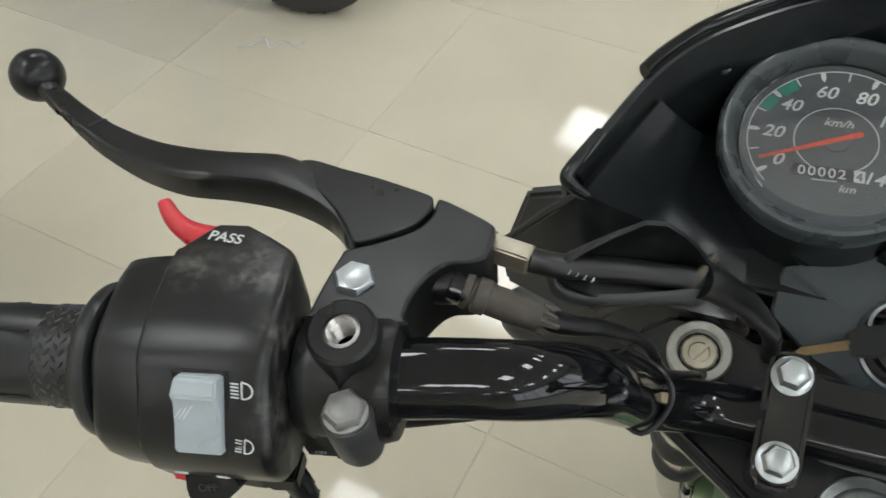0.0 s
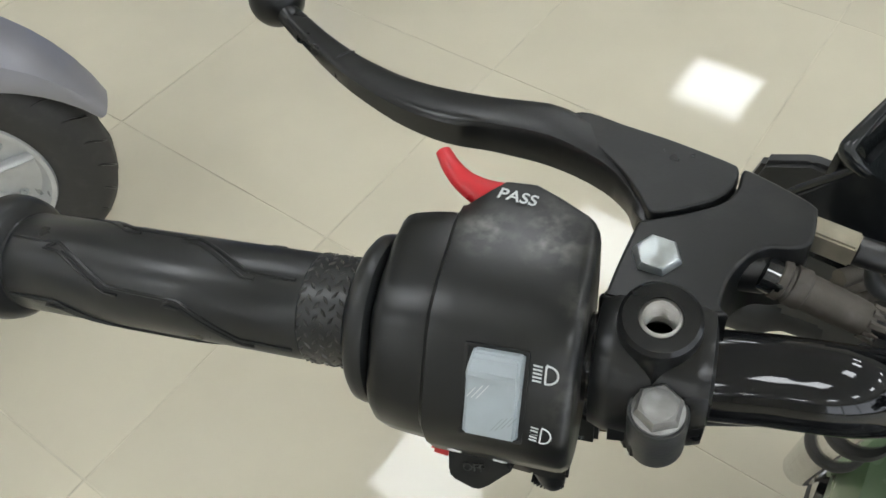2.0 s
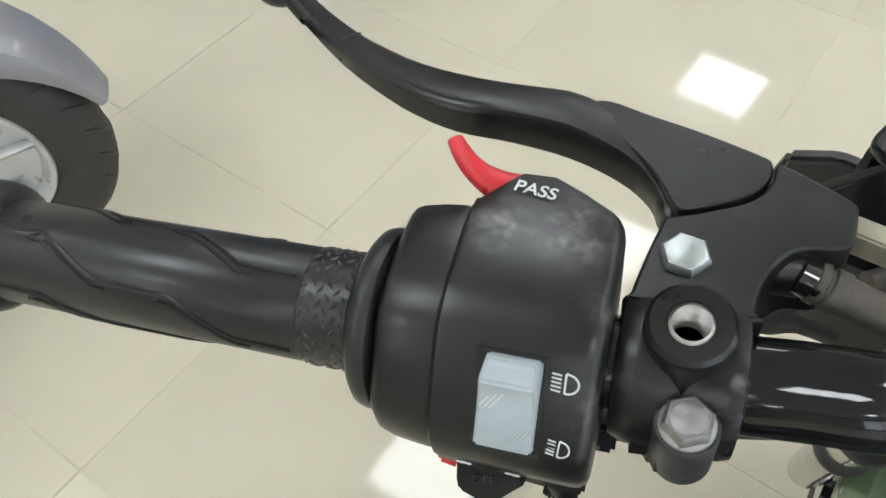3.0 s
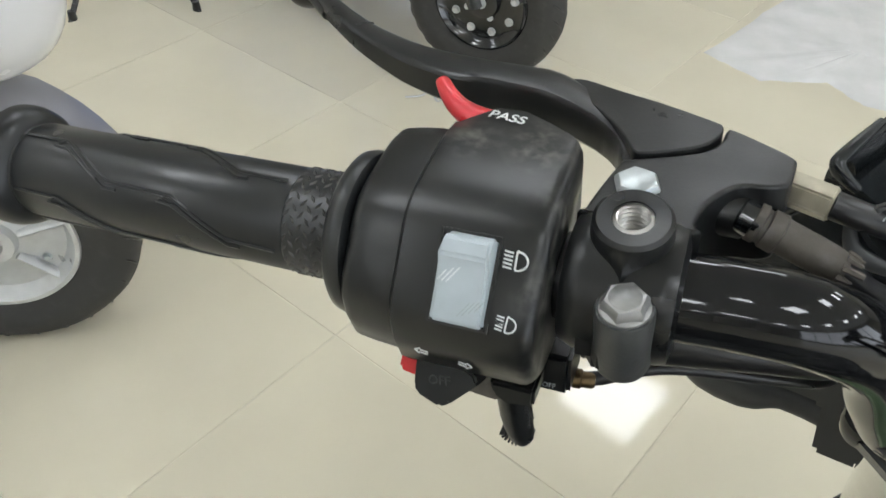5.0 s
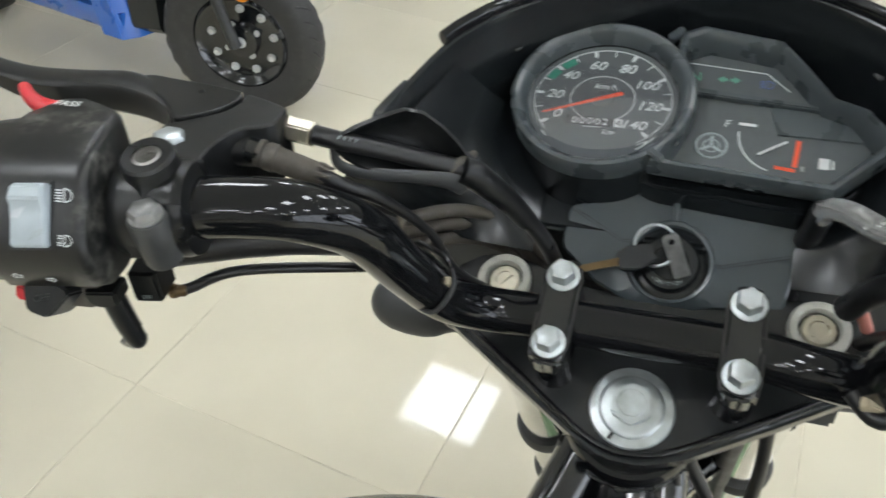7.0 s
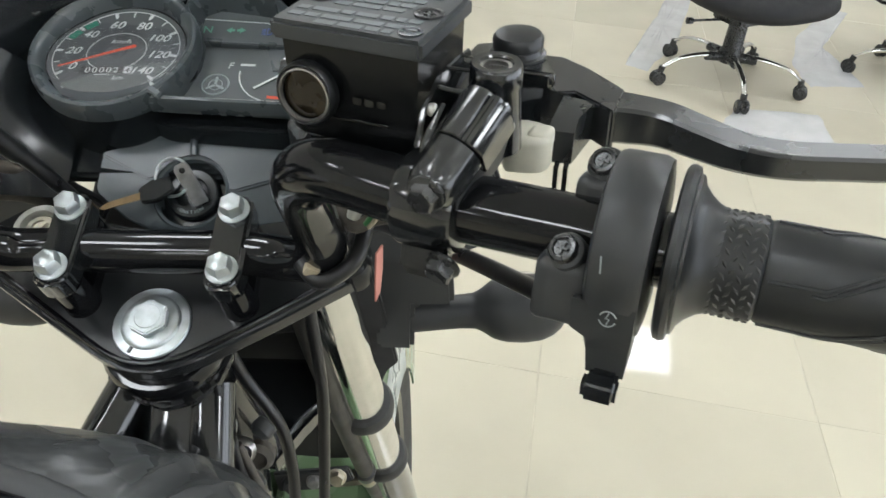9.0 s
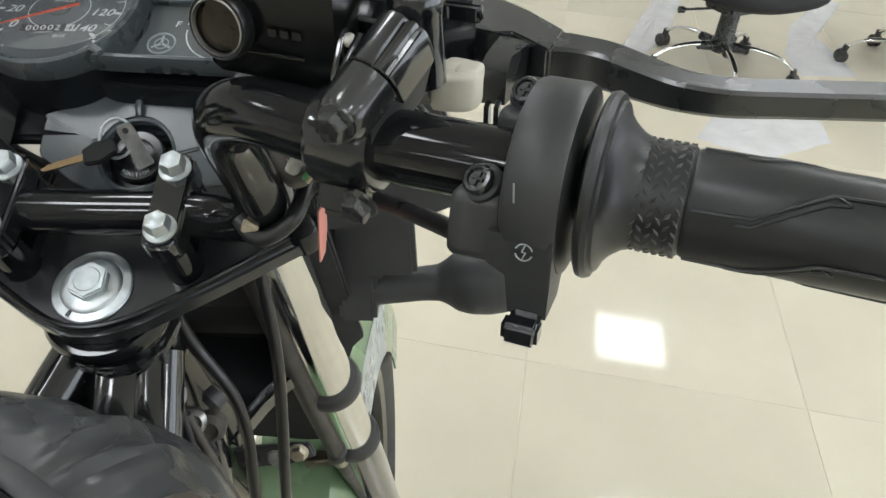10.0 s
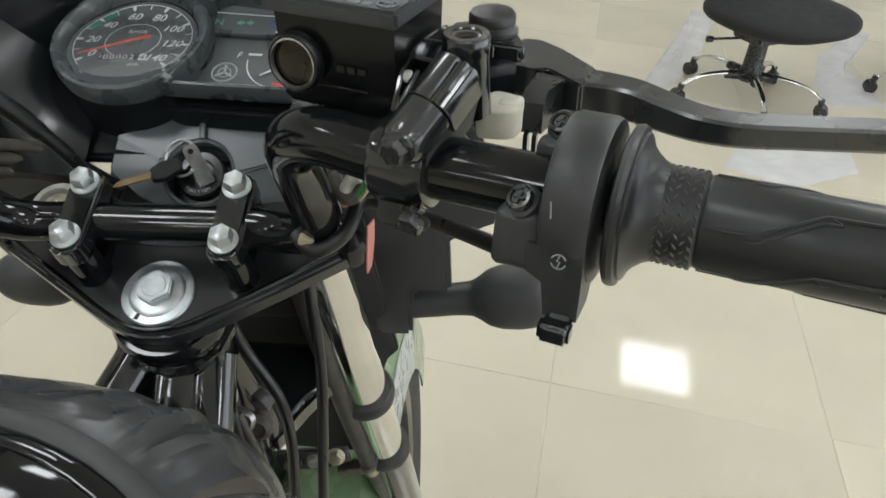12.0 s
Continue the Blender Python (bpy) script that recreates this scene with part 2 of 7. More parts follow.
def tube(pts, r, seg=16, res=6, cap=True, flat=1.0, up=(0, 0, 1)):
    """A round (or, with flat, oval) bar along a curve; r is one radius or one for each point."""
    bm = bmesh.new()
    n0 = len(pts)
    path = smooth_path(pts, res)
    m = len(path)
    rings, side = [], None
    for i, q in enumerate(path):
        d = (path[min(i + 1, m - 1)] - path[max(i - 1, 0)]).normalized()
        if side is None:
            side = d.cross(Vector(up))
            if side.length < 1e-4:
                side = d.cross(Vector((1, 0, 0)))
        side = (side - d * side.dot(d)).normalized()
        top = side.cross(d)
        if isinstance(r, (int, float)):
            rad = r
        else:
            f = i / (m - 1) * (n0 - 1)
            k = min(int(f), n0 - 2)
            rad = r[k] + (r[k + 1] - r[k]) * (f - k)
        rings.append([bm.verts.new(q + side * (rad * math.cos(a)) + top * (rad * flat * math.sin(a))) for a in (math.tau * j / seg for j in range(seg))])
    for a, b in zip(rings, rings[1:]):
        for j in range(seg):
            bm.faces.new((a[j], a[(j + 1) % seg], b[(j + 1) % seg], b[j]))
    if cap:
        bm.faces.new(rings[0])
        bm.faces.new(rings[-1])
    return bm


def lathe(profile, m=None, seg=32, close=True):
    """A turned body from (radius, height) pairs about z, moved by m."""
    bm = bmesh.new()
    rings = []
    for r, z in profile:
        if r < 1e-7:
            rings.append([bm.verts.new((0, 0, z))])
        else:
            rings.append([bm.verts.new((r * math.cos(math.tau * j / seg), r * math.sin(math.tau * j / seg), z)) for j in range(seg)])
    pairs = list(zip(rings, rings[1:]))
    for a, b in pairs:
        for j in range(seg):
            k = (j + 1) % seg
            if len(a) == 1 and len(b) == 1:
                continue
            if len(a) == 1:
                bm.faces.new((a[0], b[j], b[k]))
            elif len(b) == 1:
                bm.faces.new((a[j], a[k], b[0]))
            else:
                bm.faces.new((a[j], a[k], b[k], b[j]))
    if close:
        for ring in (rings[0], rings[-1]):
            if len(ring) > 1:
                bm.faces.new(ring)
    if m is not None:
        bm.transform(m)
    return bm


def prism(outline, z0, z1, m=None, bevel=0.0, seg=2, inset=0.0):
    """A plate with this outline between two heights; inset draws in its top."""
    bm = bmesh.new()
    c = Vector((sum(p[0] for p in outline) / len(outline), sum(p[1] for p in outline) / len(outline), 0))
    lo = [bm.verts.new((x, y, z0)) for x, y in outline]
    hi = []
    for x, y in outline:
        d = Vector((x, y, 0)) - c
        k = 1 - inset / max(d.length, 1e-6)
        hi.append(bm.verts.new((c.x + d.x * k, c.y + d.y * k, z1)))
    n = len(outline)
    for j in range(n):
        bm.faces.new((lo[j], lo[(j + 1) % n], hi[(j + 1) % n], hi[j]))
    bm.faces.new(lo)
    bm.faces.new(hi)
    if bevel:
        bmesh.ops.recalc_face_normals(bm, faces=bm.faces)
        bmesh.ops.bevel(bm, geom=list(bm.edges), offset=bevel, segments=seg, affect="EDGES", clamp_overlap=True)
    if m is not None:
        bm.transform(m)
    return bm


def slab(outline, z0, z1, r, m=None, res=3, steps=4):
    """A plate with a flowing outline and rounded rims."""
    n0 = len(outline)
    pts = []
    for i in range(n0):
        a, b, c, d = [Vector(outline[(i + k) % n0]) for k in (-1, 0, 1, 2)]
        for k in range(res):
            t = k / res
            pts.append(0.5 * ((2 * b) + (c - a) * t + (2 * a - 5 * b + 4 * c - d) * t * t + (3 * b - a - 3 * c + d) * t ** 3))
    n = len(pts)
    turn = 1 if sum(pts[i].x * pts[(i + 1) % n].y - pts[(i + 1) % n].x * pts[i].y for i in range(n)) > 0 else -1
    inward = []
    for i in range(n):
        e = (pts[(i + 1) % n] - pts[i - 1]).normalized()
        inward.append(Vector((-e.y, e.x)) * turn)
    def inset(d):
        q = [p + w * d for p, w in zip(pts, inward)]
        for _ in range(6):
            for i in range(n):
                j = (i + 1) % n
                if (q[j] - q[i]).dot(pts[j] - pts[i]) < 0:
                    q[i] = (q[i] + q[j]) / 2
                    q[j] = q[i] + (pts[j] - pts[i]) * 0.02
        return q

    rings = []
    for h, k in [(z0 + r * (1 - math.cos(u)), 1 - math.sin(u)) for u in [math.pi / 2 * q / steps for q in range(steps + 1)]] + [(z1 - r * (1 - math.sin(u)), 1 - math.cos(u)) for u in [math.pi / 2 * q / steps for q in range(steps + 1)]]:
        rings.append([(p.x, p.y, h) for p in inset(r * k)])
    rings.append([(p.x, p.y, z1) for p in inset(r + 0.15)])
    return loft(rings, m)


def box(sx, sy, sz, m=None, bevel=0.0, seg=2):
    x, y, z = sx / 2, sy / 2, sz / 2
    return prism([(-x, -y), (x, -y), (x, y), (-x, y)], -z, z, m, bevel, seg)


def loft(sections, m=None, cap=True):
    """A skin over closed sections of equal point counts."""
    bm = bmesh.new()
    rings = [[bm.verts.new(p) for p in s] for s in sections]
    n = len(rings[0])
    for a, b in zip(rings, rings[1:]):
        for j in range(n):
            bm.faces.new((a[j], a[(j + 1) % n], b[(j + 1) % n], b[j]))
    if cap:
        bm.faces.new(rings[0])
        bm.faces.new(rings[-1])
    if m is not None:
        bm.transform(m)
    return bm


def join(*bms):
    """One bmesh out of several."""
    out = bmesh.new()
    for b in bms:
        me = bpy.data.meshes.new("join")
        b.to_mesh(me)
        out.from_mesh(me)
        bpy.data.meshes.remove(me)
        b.free()
    return out


def axes(o, x, y, z, s=1.0):
    """The matrix with these axes, scaled by s, at o."""
    m = Matrix((Vector(x), Vector(y), Vector(z))).transposed().to_4x4()
    return Matrix.Translation(Vector(o)) @ m @ Matrix.Scale(s, 4)


def along(o, d, s=1.0, ref=(0, 0, 1)):
    """The matrix whose z points along d, at o."""
    z = Vector(d).normalized()
    x = Vector(ref).cross(z)
    if x.length < 1e-4:
        x = Vector((1, 0, 0)).cross(z)
    x.normalize()
    return axes(o, x, z.cross(x), z, s)


def mesh_of(name, bm, material):
    bmesh.ops.recalc_face_normals(bm, faces=bm.faces)
    me = bpy.data.meshes.new(name)
    bm.to_mesh(me)
    bm.free()
    me.materials.append(material)
    for p in me.polygons:
        p.use_smooth = True
    me.set_sharp_from_angle(angle=radians(38))
    return me


def part(name, bm, material, parent, label="", kind=""):
    """Links a bmesh as one mesh under a thing or a part."""
    ob = new(name, mesh_of(name, bm, material))
    ob.parent = parent
    if parent is not None and parent.type == "EMPTY" and "lift" in parent:
        ob.location = (0, 0, parent["lift"])
    if label or kind:
        tagged(ob, label, kind=kind)
    return ob


def thing(name, m, label, category, group="", kind=""):
    """An Empty at the base of a thing."""
    ob = new(name)
    ob.matrix_world = m
    ob.empty_display_size = 0.05
    return tagged(ob, label, category, group, kind)


def lettering(name, text, size, m, material, parent, thick=0.02, slant=0.0, align="CENTER", bold=0.0, space=1.0):
    """Raised or printed characters; m places the middle of their baseline."""
    cu = bpy.data.curves.new(name, "FONT")
    cu.body, cu.size, cu.extrude, cu.align_x, cu.shear, cu.offset, cu.space_character = text, size, thick, align, slant, bold, space
    tmp = bpy.data.objects.new(name, cu)
    scene.collection.objects.link(tmp)
    me = bpy.data.meshes.new_from_object(tmp.evaluated_get(bpy.context.evaluated_depsgraph_get()))
    bpy.data.objects.remove(tmp)
    bpy.data.curves.remove(cu)
    bm = bmesh.new()
    bm.from_mesh(me)
    bpy.data.meshes.remove(me)
    bm.transform(m)
    return part(name, bm, material, parent)


def hexagon(af):
    r = af / math.sqrt(3)
    return [(r * math.cos(math.pi / 3 * k + 0.2), r * math.sin(math.pi / 3 * k + 0.2)) for k in range(6)]


def hex_bolt(m, af, h, flange=0.0, dish=0.0):
    """A hexagon head standing on m's xy plane, with a washer face under it."""
    bms = []
    if flange:
        bms.append(lathe([(flange, 0), (flange, 0.9), (flange * 0.8, 1.6)], m, 28))
    R = af / math.sqrt(3)
    bms.append(lathe([(R, 0.4), (R, h - 0.11 * af), (R - 0.09 * af, h), (0, h)], m @ Matrix.Rotation(0.2, 4, "Z"), 6))
    if dish:
        bms.append(lathe([(dish, h + 0.02), (dish * 0.9, h + 0.25), (0, h + 0.15)], m, 20))
    return join(*bms)


def ring_path(c, r, m, a0, a1, k=24):
    return [m @ Vector((c[0] + r * math.cos(radians(a0 + (a1 - a0) * i / k)), c[1] + r * math.sin(radians(a0 + (a1 - a0) * i / k)), c[2])) for i in range(k + 1)]


# ---- the room ----
TURN = -6.2
GRID = pose(-0.826, 1.160, 0, 0, 0, TURN)
CEILING = 3.4
X0, X1, Y0, Y1 = -9, 13, -17, 12


def room():
    w, d = (X1 - X0) * 0.6, (Y1 - Y0) * 0.6
    cx, cy = (X1 + X0) * 0.3, (Y1 + Y0) * 0.3
    floor = new("floor", mesh_of("floor", box(w + 0.4, d + 0.4, 0.12, GRID @ pose(cx, cy, -0.0612)), GROUT))
    tagged(floor, "cream polished porcelain floor tiles with thin grey joints", "floor", kind="structure")
    ceiling = new("ceiling", mesh_of("ceiling", box(w + 0.4, d + 0.4, 0.1, GRID @ pose(cx, cy, CEILING + 0.05)), CEIL))
    tagged(ceiling, "plain white ceiling with square light panels", "ceiling", kind="structure")
    xe = cx + w / 2 + 0.1
    y0, y1 = cy - d / 2, cy + d / 2
    a, b, lo, hi = -7.0, 4.0, 0.25, 3.1
    east = join(box(0.2, a - y0, CEILING, GRID @ pose(xe, (a + y0) / 2, CEILING / 2)), box(0.2, y1 - b, CEILING, GRID @ pose(xe, (y1 + b) / 2, CEILING / 2)),
                box(0.2, b - a, lo, GRID @ pose(xe, (a + b) / 2, lo / 2)), box(0.2, b - a, CEILING - hi, GRID @ pose(xe, (a + b) / 2, (CEILING + hi) / 2)))
    tagged(new("wall_east", mesh_of("wall_east", east, WALL)), "pale showroom wall with a wide shop window", "wall", kind="structure")
    win = new("window_1", mesh_of("window_1", join(*[box(0.09, 0.07, hi - lo, GRID @ pose(xe, a + 0.035 + (b - a - 0.07) * k / 6, (lo + hi) / 2)) for k in range(7)],
                                                   *[box(0.08, b - a - 0.14, 0.07, GRID @ pose(xe, (a + b) / 2, z)) for z in (lo + 0.035, hi - 0.035)]), BLACK_BOLT))
    tagged(win, "wide dark-framed shop window with daylight outside", "window", kind="structure")
    back = new("backdrop", mesh_of("backdrop", box(0.05, 18, 5, GRID @ pose(xe + 2.2, (a + b) / 2, 1.9)), DAYLIGHT))
    tagged(back, "bright hazy daylight outside the shop window", "backdrop", kind="structure")
    for name, sx, sy, x, y in (("wall_north", w + 0.4, 0.2, cx, cy + d / 2 + 0.1), ("wall_south", w + 0.4, 0.2, cx, cy - d / 2 - 0.1),
                               ("wall_west", 0.2, d, cx - w / 2 - 0.1, cy)):
        ob = new(name, mesh_of(name, box(sx, sy, CEILING, GRID @ pose(x, y, CEILING / 2)), WALL))
        tagged(ob, "plain pale painted showroom wall", "wall", kind="structure")
    return floor


FLOOR = room()


def ceiling_light():
    ob = thing("ceiling_light", pose(0, 0, 0), "square white flush ceiling light panel, switched on", "light", "ceiling lights")
    h = 0.3
    part("diffuser", box(0.575, 0.575, 0.01, pose(0, 0, -0.012), 0.002), LAMP, ob)
    part("frame", join(*[box(0.6, 0.0125, 0.024, pose(0, s * (h - 0.00625), -0.012)) for s in (1, -1)],
                       *[box(0.0125, 0.575, 0.024, pose(s * (h - 0.00625), 0, -0.012)) for s in (1, -1)]), WHITE_METAL, ob)
    return ob


LIGHT_AT = [(-1.07 + 2.77 * i * 0.9942 + 0.2193 * j, 3.45 - 2.77 * i * 0.108 + 2.018 * j) for i, j in [(0, 0), (0, 1), (0, -1), (1, -1), (1, 0), (1, 1), (2, -1), (2, 0), (2, 1)] + [(i, j) for j in (-2, -3, -4, -5) for i in (-1, 0, 1, 2)]]
first_light = ceiling_light()
first_light.matrix_world = pose(*LIGHT_AT[0], CEILING, 0, 0, TURN)
for x, y in LIGHT_AT[1:]:
    copy_thing(first_light, pose(x, y, CEILING, 0, 0, TURN))

# ---- the motorcycle, leaning on its stand ----
LIFT = 1.0055
LEANING = pose(-0.0125, 0, 1.0, 0, -6.0, 0)
BIKE = thing("motorcycle", LEANING @ pose(0, 0, -LIFT), "black motorcycle with bare handlebar, leaning on its side stand", "motorcycle")
BIKE["lift"] = LIFT

# frames of its assemblies, in millimetres: left bar (out, fore, up), right bar, dash, fork yoke, ignition panel
LA = Vector((-0.1398, -0.0786, 0.0904))
la = (Vector((-0.3257, -0.1233, 0.0929)) - LA).normalized()
ln = (Vector((0, 0, 1)) - la * la.z).normalized()
lw = la.cross(ln)
ML = axes(LA, la, lw, ln, 0.001)
RA = Vector((0.148, -0.0930, 0.0765))
ra = Vector((0.947, -0.320, -0.02)).normalized()
rn = (Vector((0, 0, 1)) - ra * ra.z).normalized()
rw = rn.cross(ra)
MR = axes(RA, ra, rw, rn, 0.001)
MD = axes((0, 0.1, 0.0435), (1, 0, 0), (0, 0.9166, 0.3998), (0, -0.3998, 0.9166), 0.001)
MT = axes((0, -0.011, -0.048), (1, 0, 0), (0, 0.9074, 0.4202), (0, -0.4202, 0.9074), 0.001)
MP = axes((0.002, 0.063, -0.008), (1, 0, 0), (0, 0.7507, 0.6606), (0, -0.6606, 0.7507), 0.001)


def L(m, *p):
    return m @ Vector(p)


def turned(m, p, d):
    """A frame inside m at p whose z runs along d (all in millimetres)."""
    return m @ along(p, d)


# handlebar
BAR_R = 0.0106
bar_pts = [L(ML, 150, 0, 0), L(ML, 40, 0, 0), L(ML, 6, 0, 0), L(ML, -12, 2, -1), (-0.1115, -0.0662, 0.0850), (-0.0985, -0.0495, 0.0668), (-0.0925, -0.0278, 0.0330), (-0.0848, -0.0075, 0.0025),
           (-0.068, 0.006, -0.0125), (-0.045, 0.009, -0.0146), (0, 0.009, -0.0146), (0.045, 0.009, -0.0146), (0.072, 0.002, -0.0125), (0.0895, -0.012, 0.001), (0.0905, -0.030, 0.031), (0.0945, -0.055, 0.0625),
           (0.110, -0.0725, 0.0755), L(MR, -12, 1, 0), L(MR, 6, 0, 0), L(MR, 40, 0, 0), L(MR, 140, 0, 0)]
bar = part("handlebar", tube(bar_pts, BAR_R, 28, 10), GLOSS, BIKE, "glossy black painted steel handlebar tube")


# grips
def grip(m, s0, s1, r_ring, r0, r1, name_label, phase):
    """Rubber grip from the flange at s0 to the end at s1: ring with raised studs, moulded zigzag ribs, end flange."""
    t = m @ Matrix(((0, 0, 1, 0), (1, 0, 0, 0), (0, 1, 0, 0), (0, 0, 0, 1)))
    k = s0
    ring0, ring1 = k + 7, k + 20
    body = lathe([(9, ring0 - 8), (r_ring - 1.5, ring0 - 6), (r_ring - 1.0, ring0 - 1), (r_ring - 0.6, ring0), (r_ring, ring0 + 0.6), (r_ring, ring1 - 0.8), (r_ring - 0.7, ring1), (r0 - 0.6, ring1 + 0.2),
                  (r0, ring1 + 1.2), (r0 * 0.25 + r1 * 0.75 - 0.1, (ring1 + s1) / 2), (r1, s1 - 12), (r1 - 0.6, s1 - 10.6), (r1 - 0.4, s1 - 10), (r1 + 1.6, s1 - 9.2), (r1 + 3.4, s1 - 7.4), (r1 + 4.2, s1 - 4.5), (r1 + 4.2, s1 - 2), (r1 + 2.0, s1 - 0.6), (r1 - 2, s1), (0, s1)], t, 48)
    ob = part("grip", body, RUBBER, BIKE, name_label)
    studs = []
    n = 28
    for c in range(6):
        for j in range(n):
            a = math.tau * (j + 0.5 * (c % 2)) / n
            p = Vector((ring0 + 1.5 + c * 2.05, r_ring * math.cos(a), r_ring * math.sin(a)))
            d = Vector((0.75, -math.sin(a) * (1 if c % 2 else -1), math.cos(a) * (1 if c % 2 else -1))).normalized()
            up = Vector((0, math.cos(a), math.sin(a)))
            q = axes(p, d, up.cross(d), up)
            b = bmesh.new()
            v = [b.verts.new(q @ Vector(xyz)) for xyz in ((1.4, 0, -0.1), (0, 0.6, -0.1), (-1.4, 0, -0.1), (0, -0.6, -0.1), (0.8, 0, 0.34), (-0.8, 0, 0.34))]
            for f in ((0, 1, 4), (1, 5, 4), (1, 2, 5), (2, 3, 5), (3, 4, 5), (3, 0, 4)):
                b.faces.new([v[i] for i in f])
            b.transform(m)
            studs.append(b)
    part("stud_pattern", join(*studs), STUD, ob, "raised diamond studs on the grip ring", kind="stuff")
    ribs = []
    length = s1 - 11 - ring1

    def rib(steps, off, r=0.45, lift=0.12):
        pts = []
        for u, ang in steps:
            s = ring1 + 1.5 + u * (length - 3)
            rr = r0 + (r1 - r0) * u + lift
            a = radians(ang + off)
            pts.append(m @ Vector((s, -rr * math.cos(a), rr * math.sin(a))))
        fine = []
        for p0, p1 in zip(pts, pts[1:]):
            fine += [p0.lerp(p1, i / 4) for i in range(4)]
        fine.append(pts[-1])
        o = m @ Vector((0, 0, 0))
        ax = (m.to_3x3() @ Vector((1, 0, 0))).normalized()
        out = []
        for p in fine:
            base = o + ax * (p - o).dot(ax)
            u = min(max(((p - o).dot(ax) * 1000 - ring1) / length, 0), 1)
            out.append(base + (p - base).normalized() * (r0 + (r1 - r0) * u + lift) * 0.001)
        return tube(out, r * 0.001, 6, 1)

    for off in (phase, phase + 80, phase + 160, phase + 230, phase - 70):
        ribs.append(rib([(0, 0), (0.17, 2), (0.37, 38), (0.62, 41), (0.82, 80), (1, 81)], off, 0.55))
        ribs.append(rib([(0.13, -6), (0.17, -6), (0.365, 29), (0.42, 31), (0.385, 37)], off, 0.48))
        ribs.append(rib([(0.20, 1), (0.36, 31)], off, 0.40))
        ribs.append(rib([(0.58, 33), (0.63, 33), (0.815, 70), (0.87, 72), (0.835, 79)], off, 0.48))
        ribs.append(rib([(0.66, 41), (0.80, 71)], off, 0.40))
    part("moulded_rib", join(*ribs), RUBBER, ob, kind="stuff")
    return ob


MG = ML @ pose(0, 0.5, 0.8)
lgrip = grip(MG, 77, 195, 14.0, 13.9, 13.8, "black rubber left grip with moulded zigzag ribs", 0)
rgrip = grip(MR, 70, 184, 14.4, 14.0, 14.2, "black rubber throttle grip with moulded zigzag ribs", 24)
TL = ML @ Matrix(((0, 0, 1, 0), (1, 0, 0, 0), (0, 1, 0, 0), (0, 0, 0, 1)))
TR = MR @ Matrix(((0, 0, 1, 0), (1, 0, 0, 0), (0, 1, 0, 0), (0, 0, 0, 1)))
part("flange", lathe([(12.6, 86), (14, 84.2), (16.8, 83.0), (19.2, 82.2), (20.9, 80.8), (21.4, 78.8), (20.9, 77), (19.6, 76.2), (12, 76)], TL @ pose(0.5, 0.8, 0), 48), RUBBER, lgrip)
part("flange", lathe([(13.2, 84), (14.0, 80), (15.4, 76.4), (17.4, 73.8), (19.6, 72.0), (21.4, 71.4), (22.2, 71.0), (22.4, 70.2), (24.0, 69.8), (24.6, 68.4), (24.2, 66.9), (22.8, 66.2), (12, 66.2)], TR, 56), RUBBER, rgrip)


# left switch housing
def housing_section(s, wf, k=1.0, top=26.5, rear=-27.3):
    pts = [(-18, -18.6), (-24, -14.5), (rear + 0.4, -6), (rear, 1.5), (rear + 1.6, 5.5), (-14.2, 19.8), (-10, 22.8), (-3, 24.8), (6, 25.8), (min(wf - 7, 16), top), (wf - 2.0, top - 0.6), (wf, top - 2.6), (wf + 0.5, 10), (wf - 3, -4), (10, -15), (2, -18.6), (-8, -19.6)]
    return [(s, w * k, n * k) for w, n in pts]


secs = [housing_section(s, wf, k) for s, wf, k in ((27.6, 18.5, 0.90), (28.2, 19.5, 0.955), (29.4, 20.6, 0.99), (31, 22, 1), (38, 26.5, 1), (45, 30.3, 1), (52, 30.3, 1), (55, 27, 1), (59.6, 21.3, 1), (60.6, 21.2, 0.995), (61.2, 21.0, 0.955), (61.8, 20.8, 0.935),
                                                   (63.0, 21.2, 0.935), (68, 21.0, 0.922), (72.2, 20.6, 0.905), (73.8, 20.2, 0.888), (74.8, 19.4, 0.855), (75.6, 17.5, 0.80))]
SWITCH_PLASTIC = scuffed(mat("worn_switch_plastic", (0.0055, 0.0062, 0.0064), 0.34, vary=0.14, scale=28, spec=0.48, spread=0.05, bump=0.05, fine=1600, dust=0.03),
                         [(L(ML, *p), r, k) for p, r, k in (((53.6, 12.5, 25.6), 0.009, 0.42), ((37.0, 12.0, 26), 0.010, 0.42), ((58, 14, 22), 0.006, 0.25), ((40, 20, 25), 0.007, 0.3), ((27.2, -2, 18), 0.010, 0.6), ((27.0, -14, 6), 0.012, 0.6), ((27.4, -20, -10), 0.011, 0.55), ((48, -20, -16), 0.008, 0.25))])
HOUSE = part("switch_housing", loft(secs, ML), SWITCH_PLASTIC, BIKE, "matte black plastic switch housing, dusty, with white printed symbols")

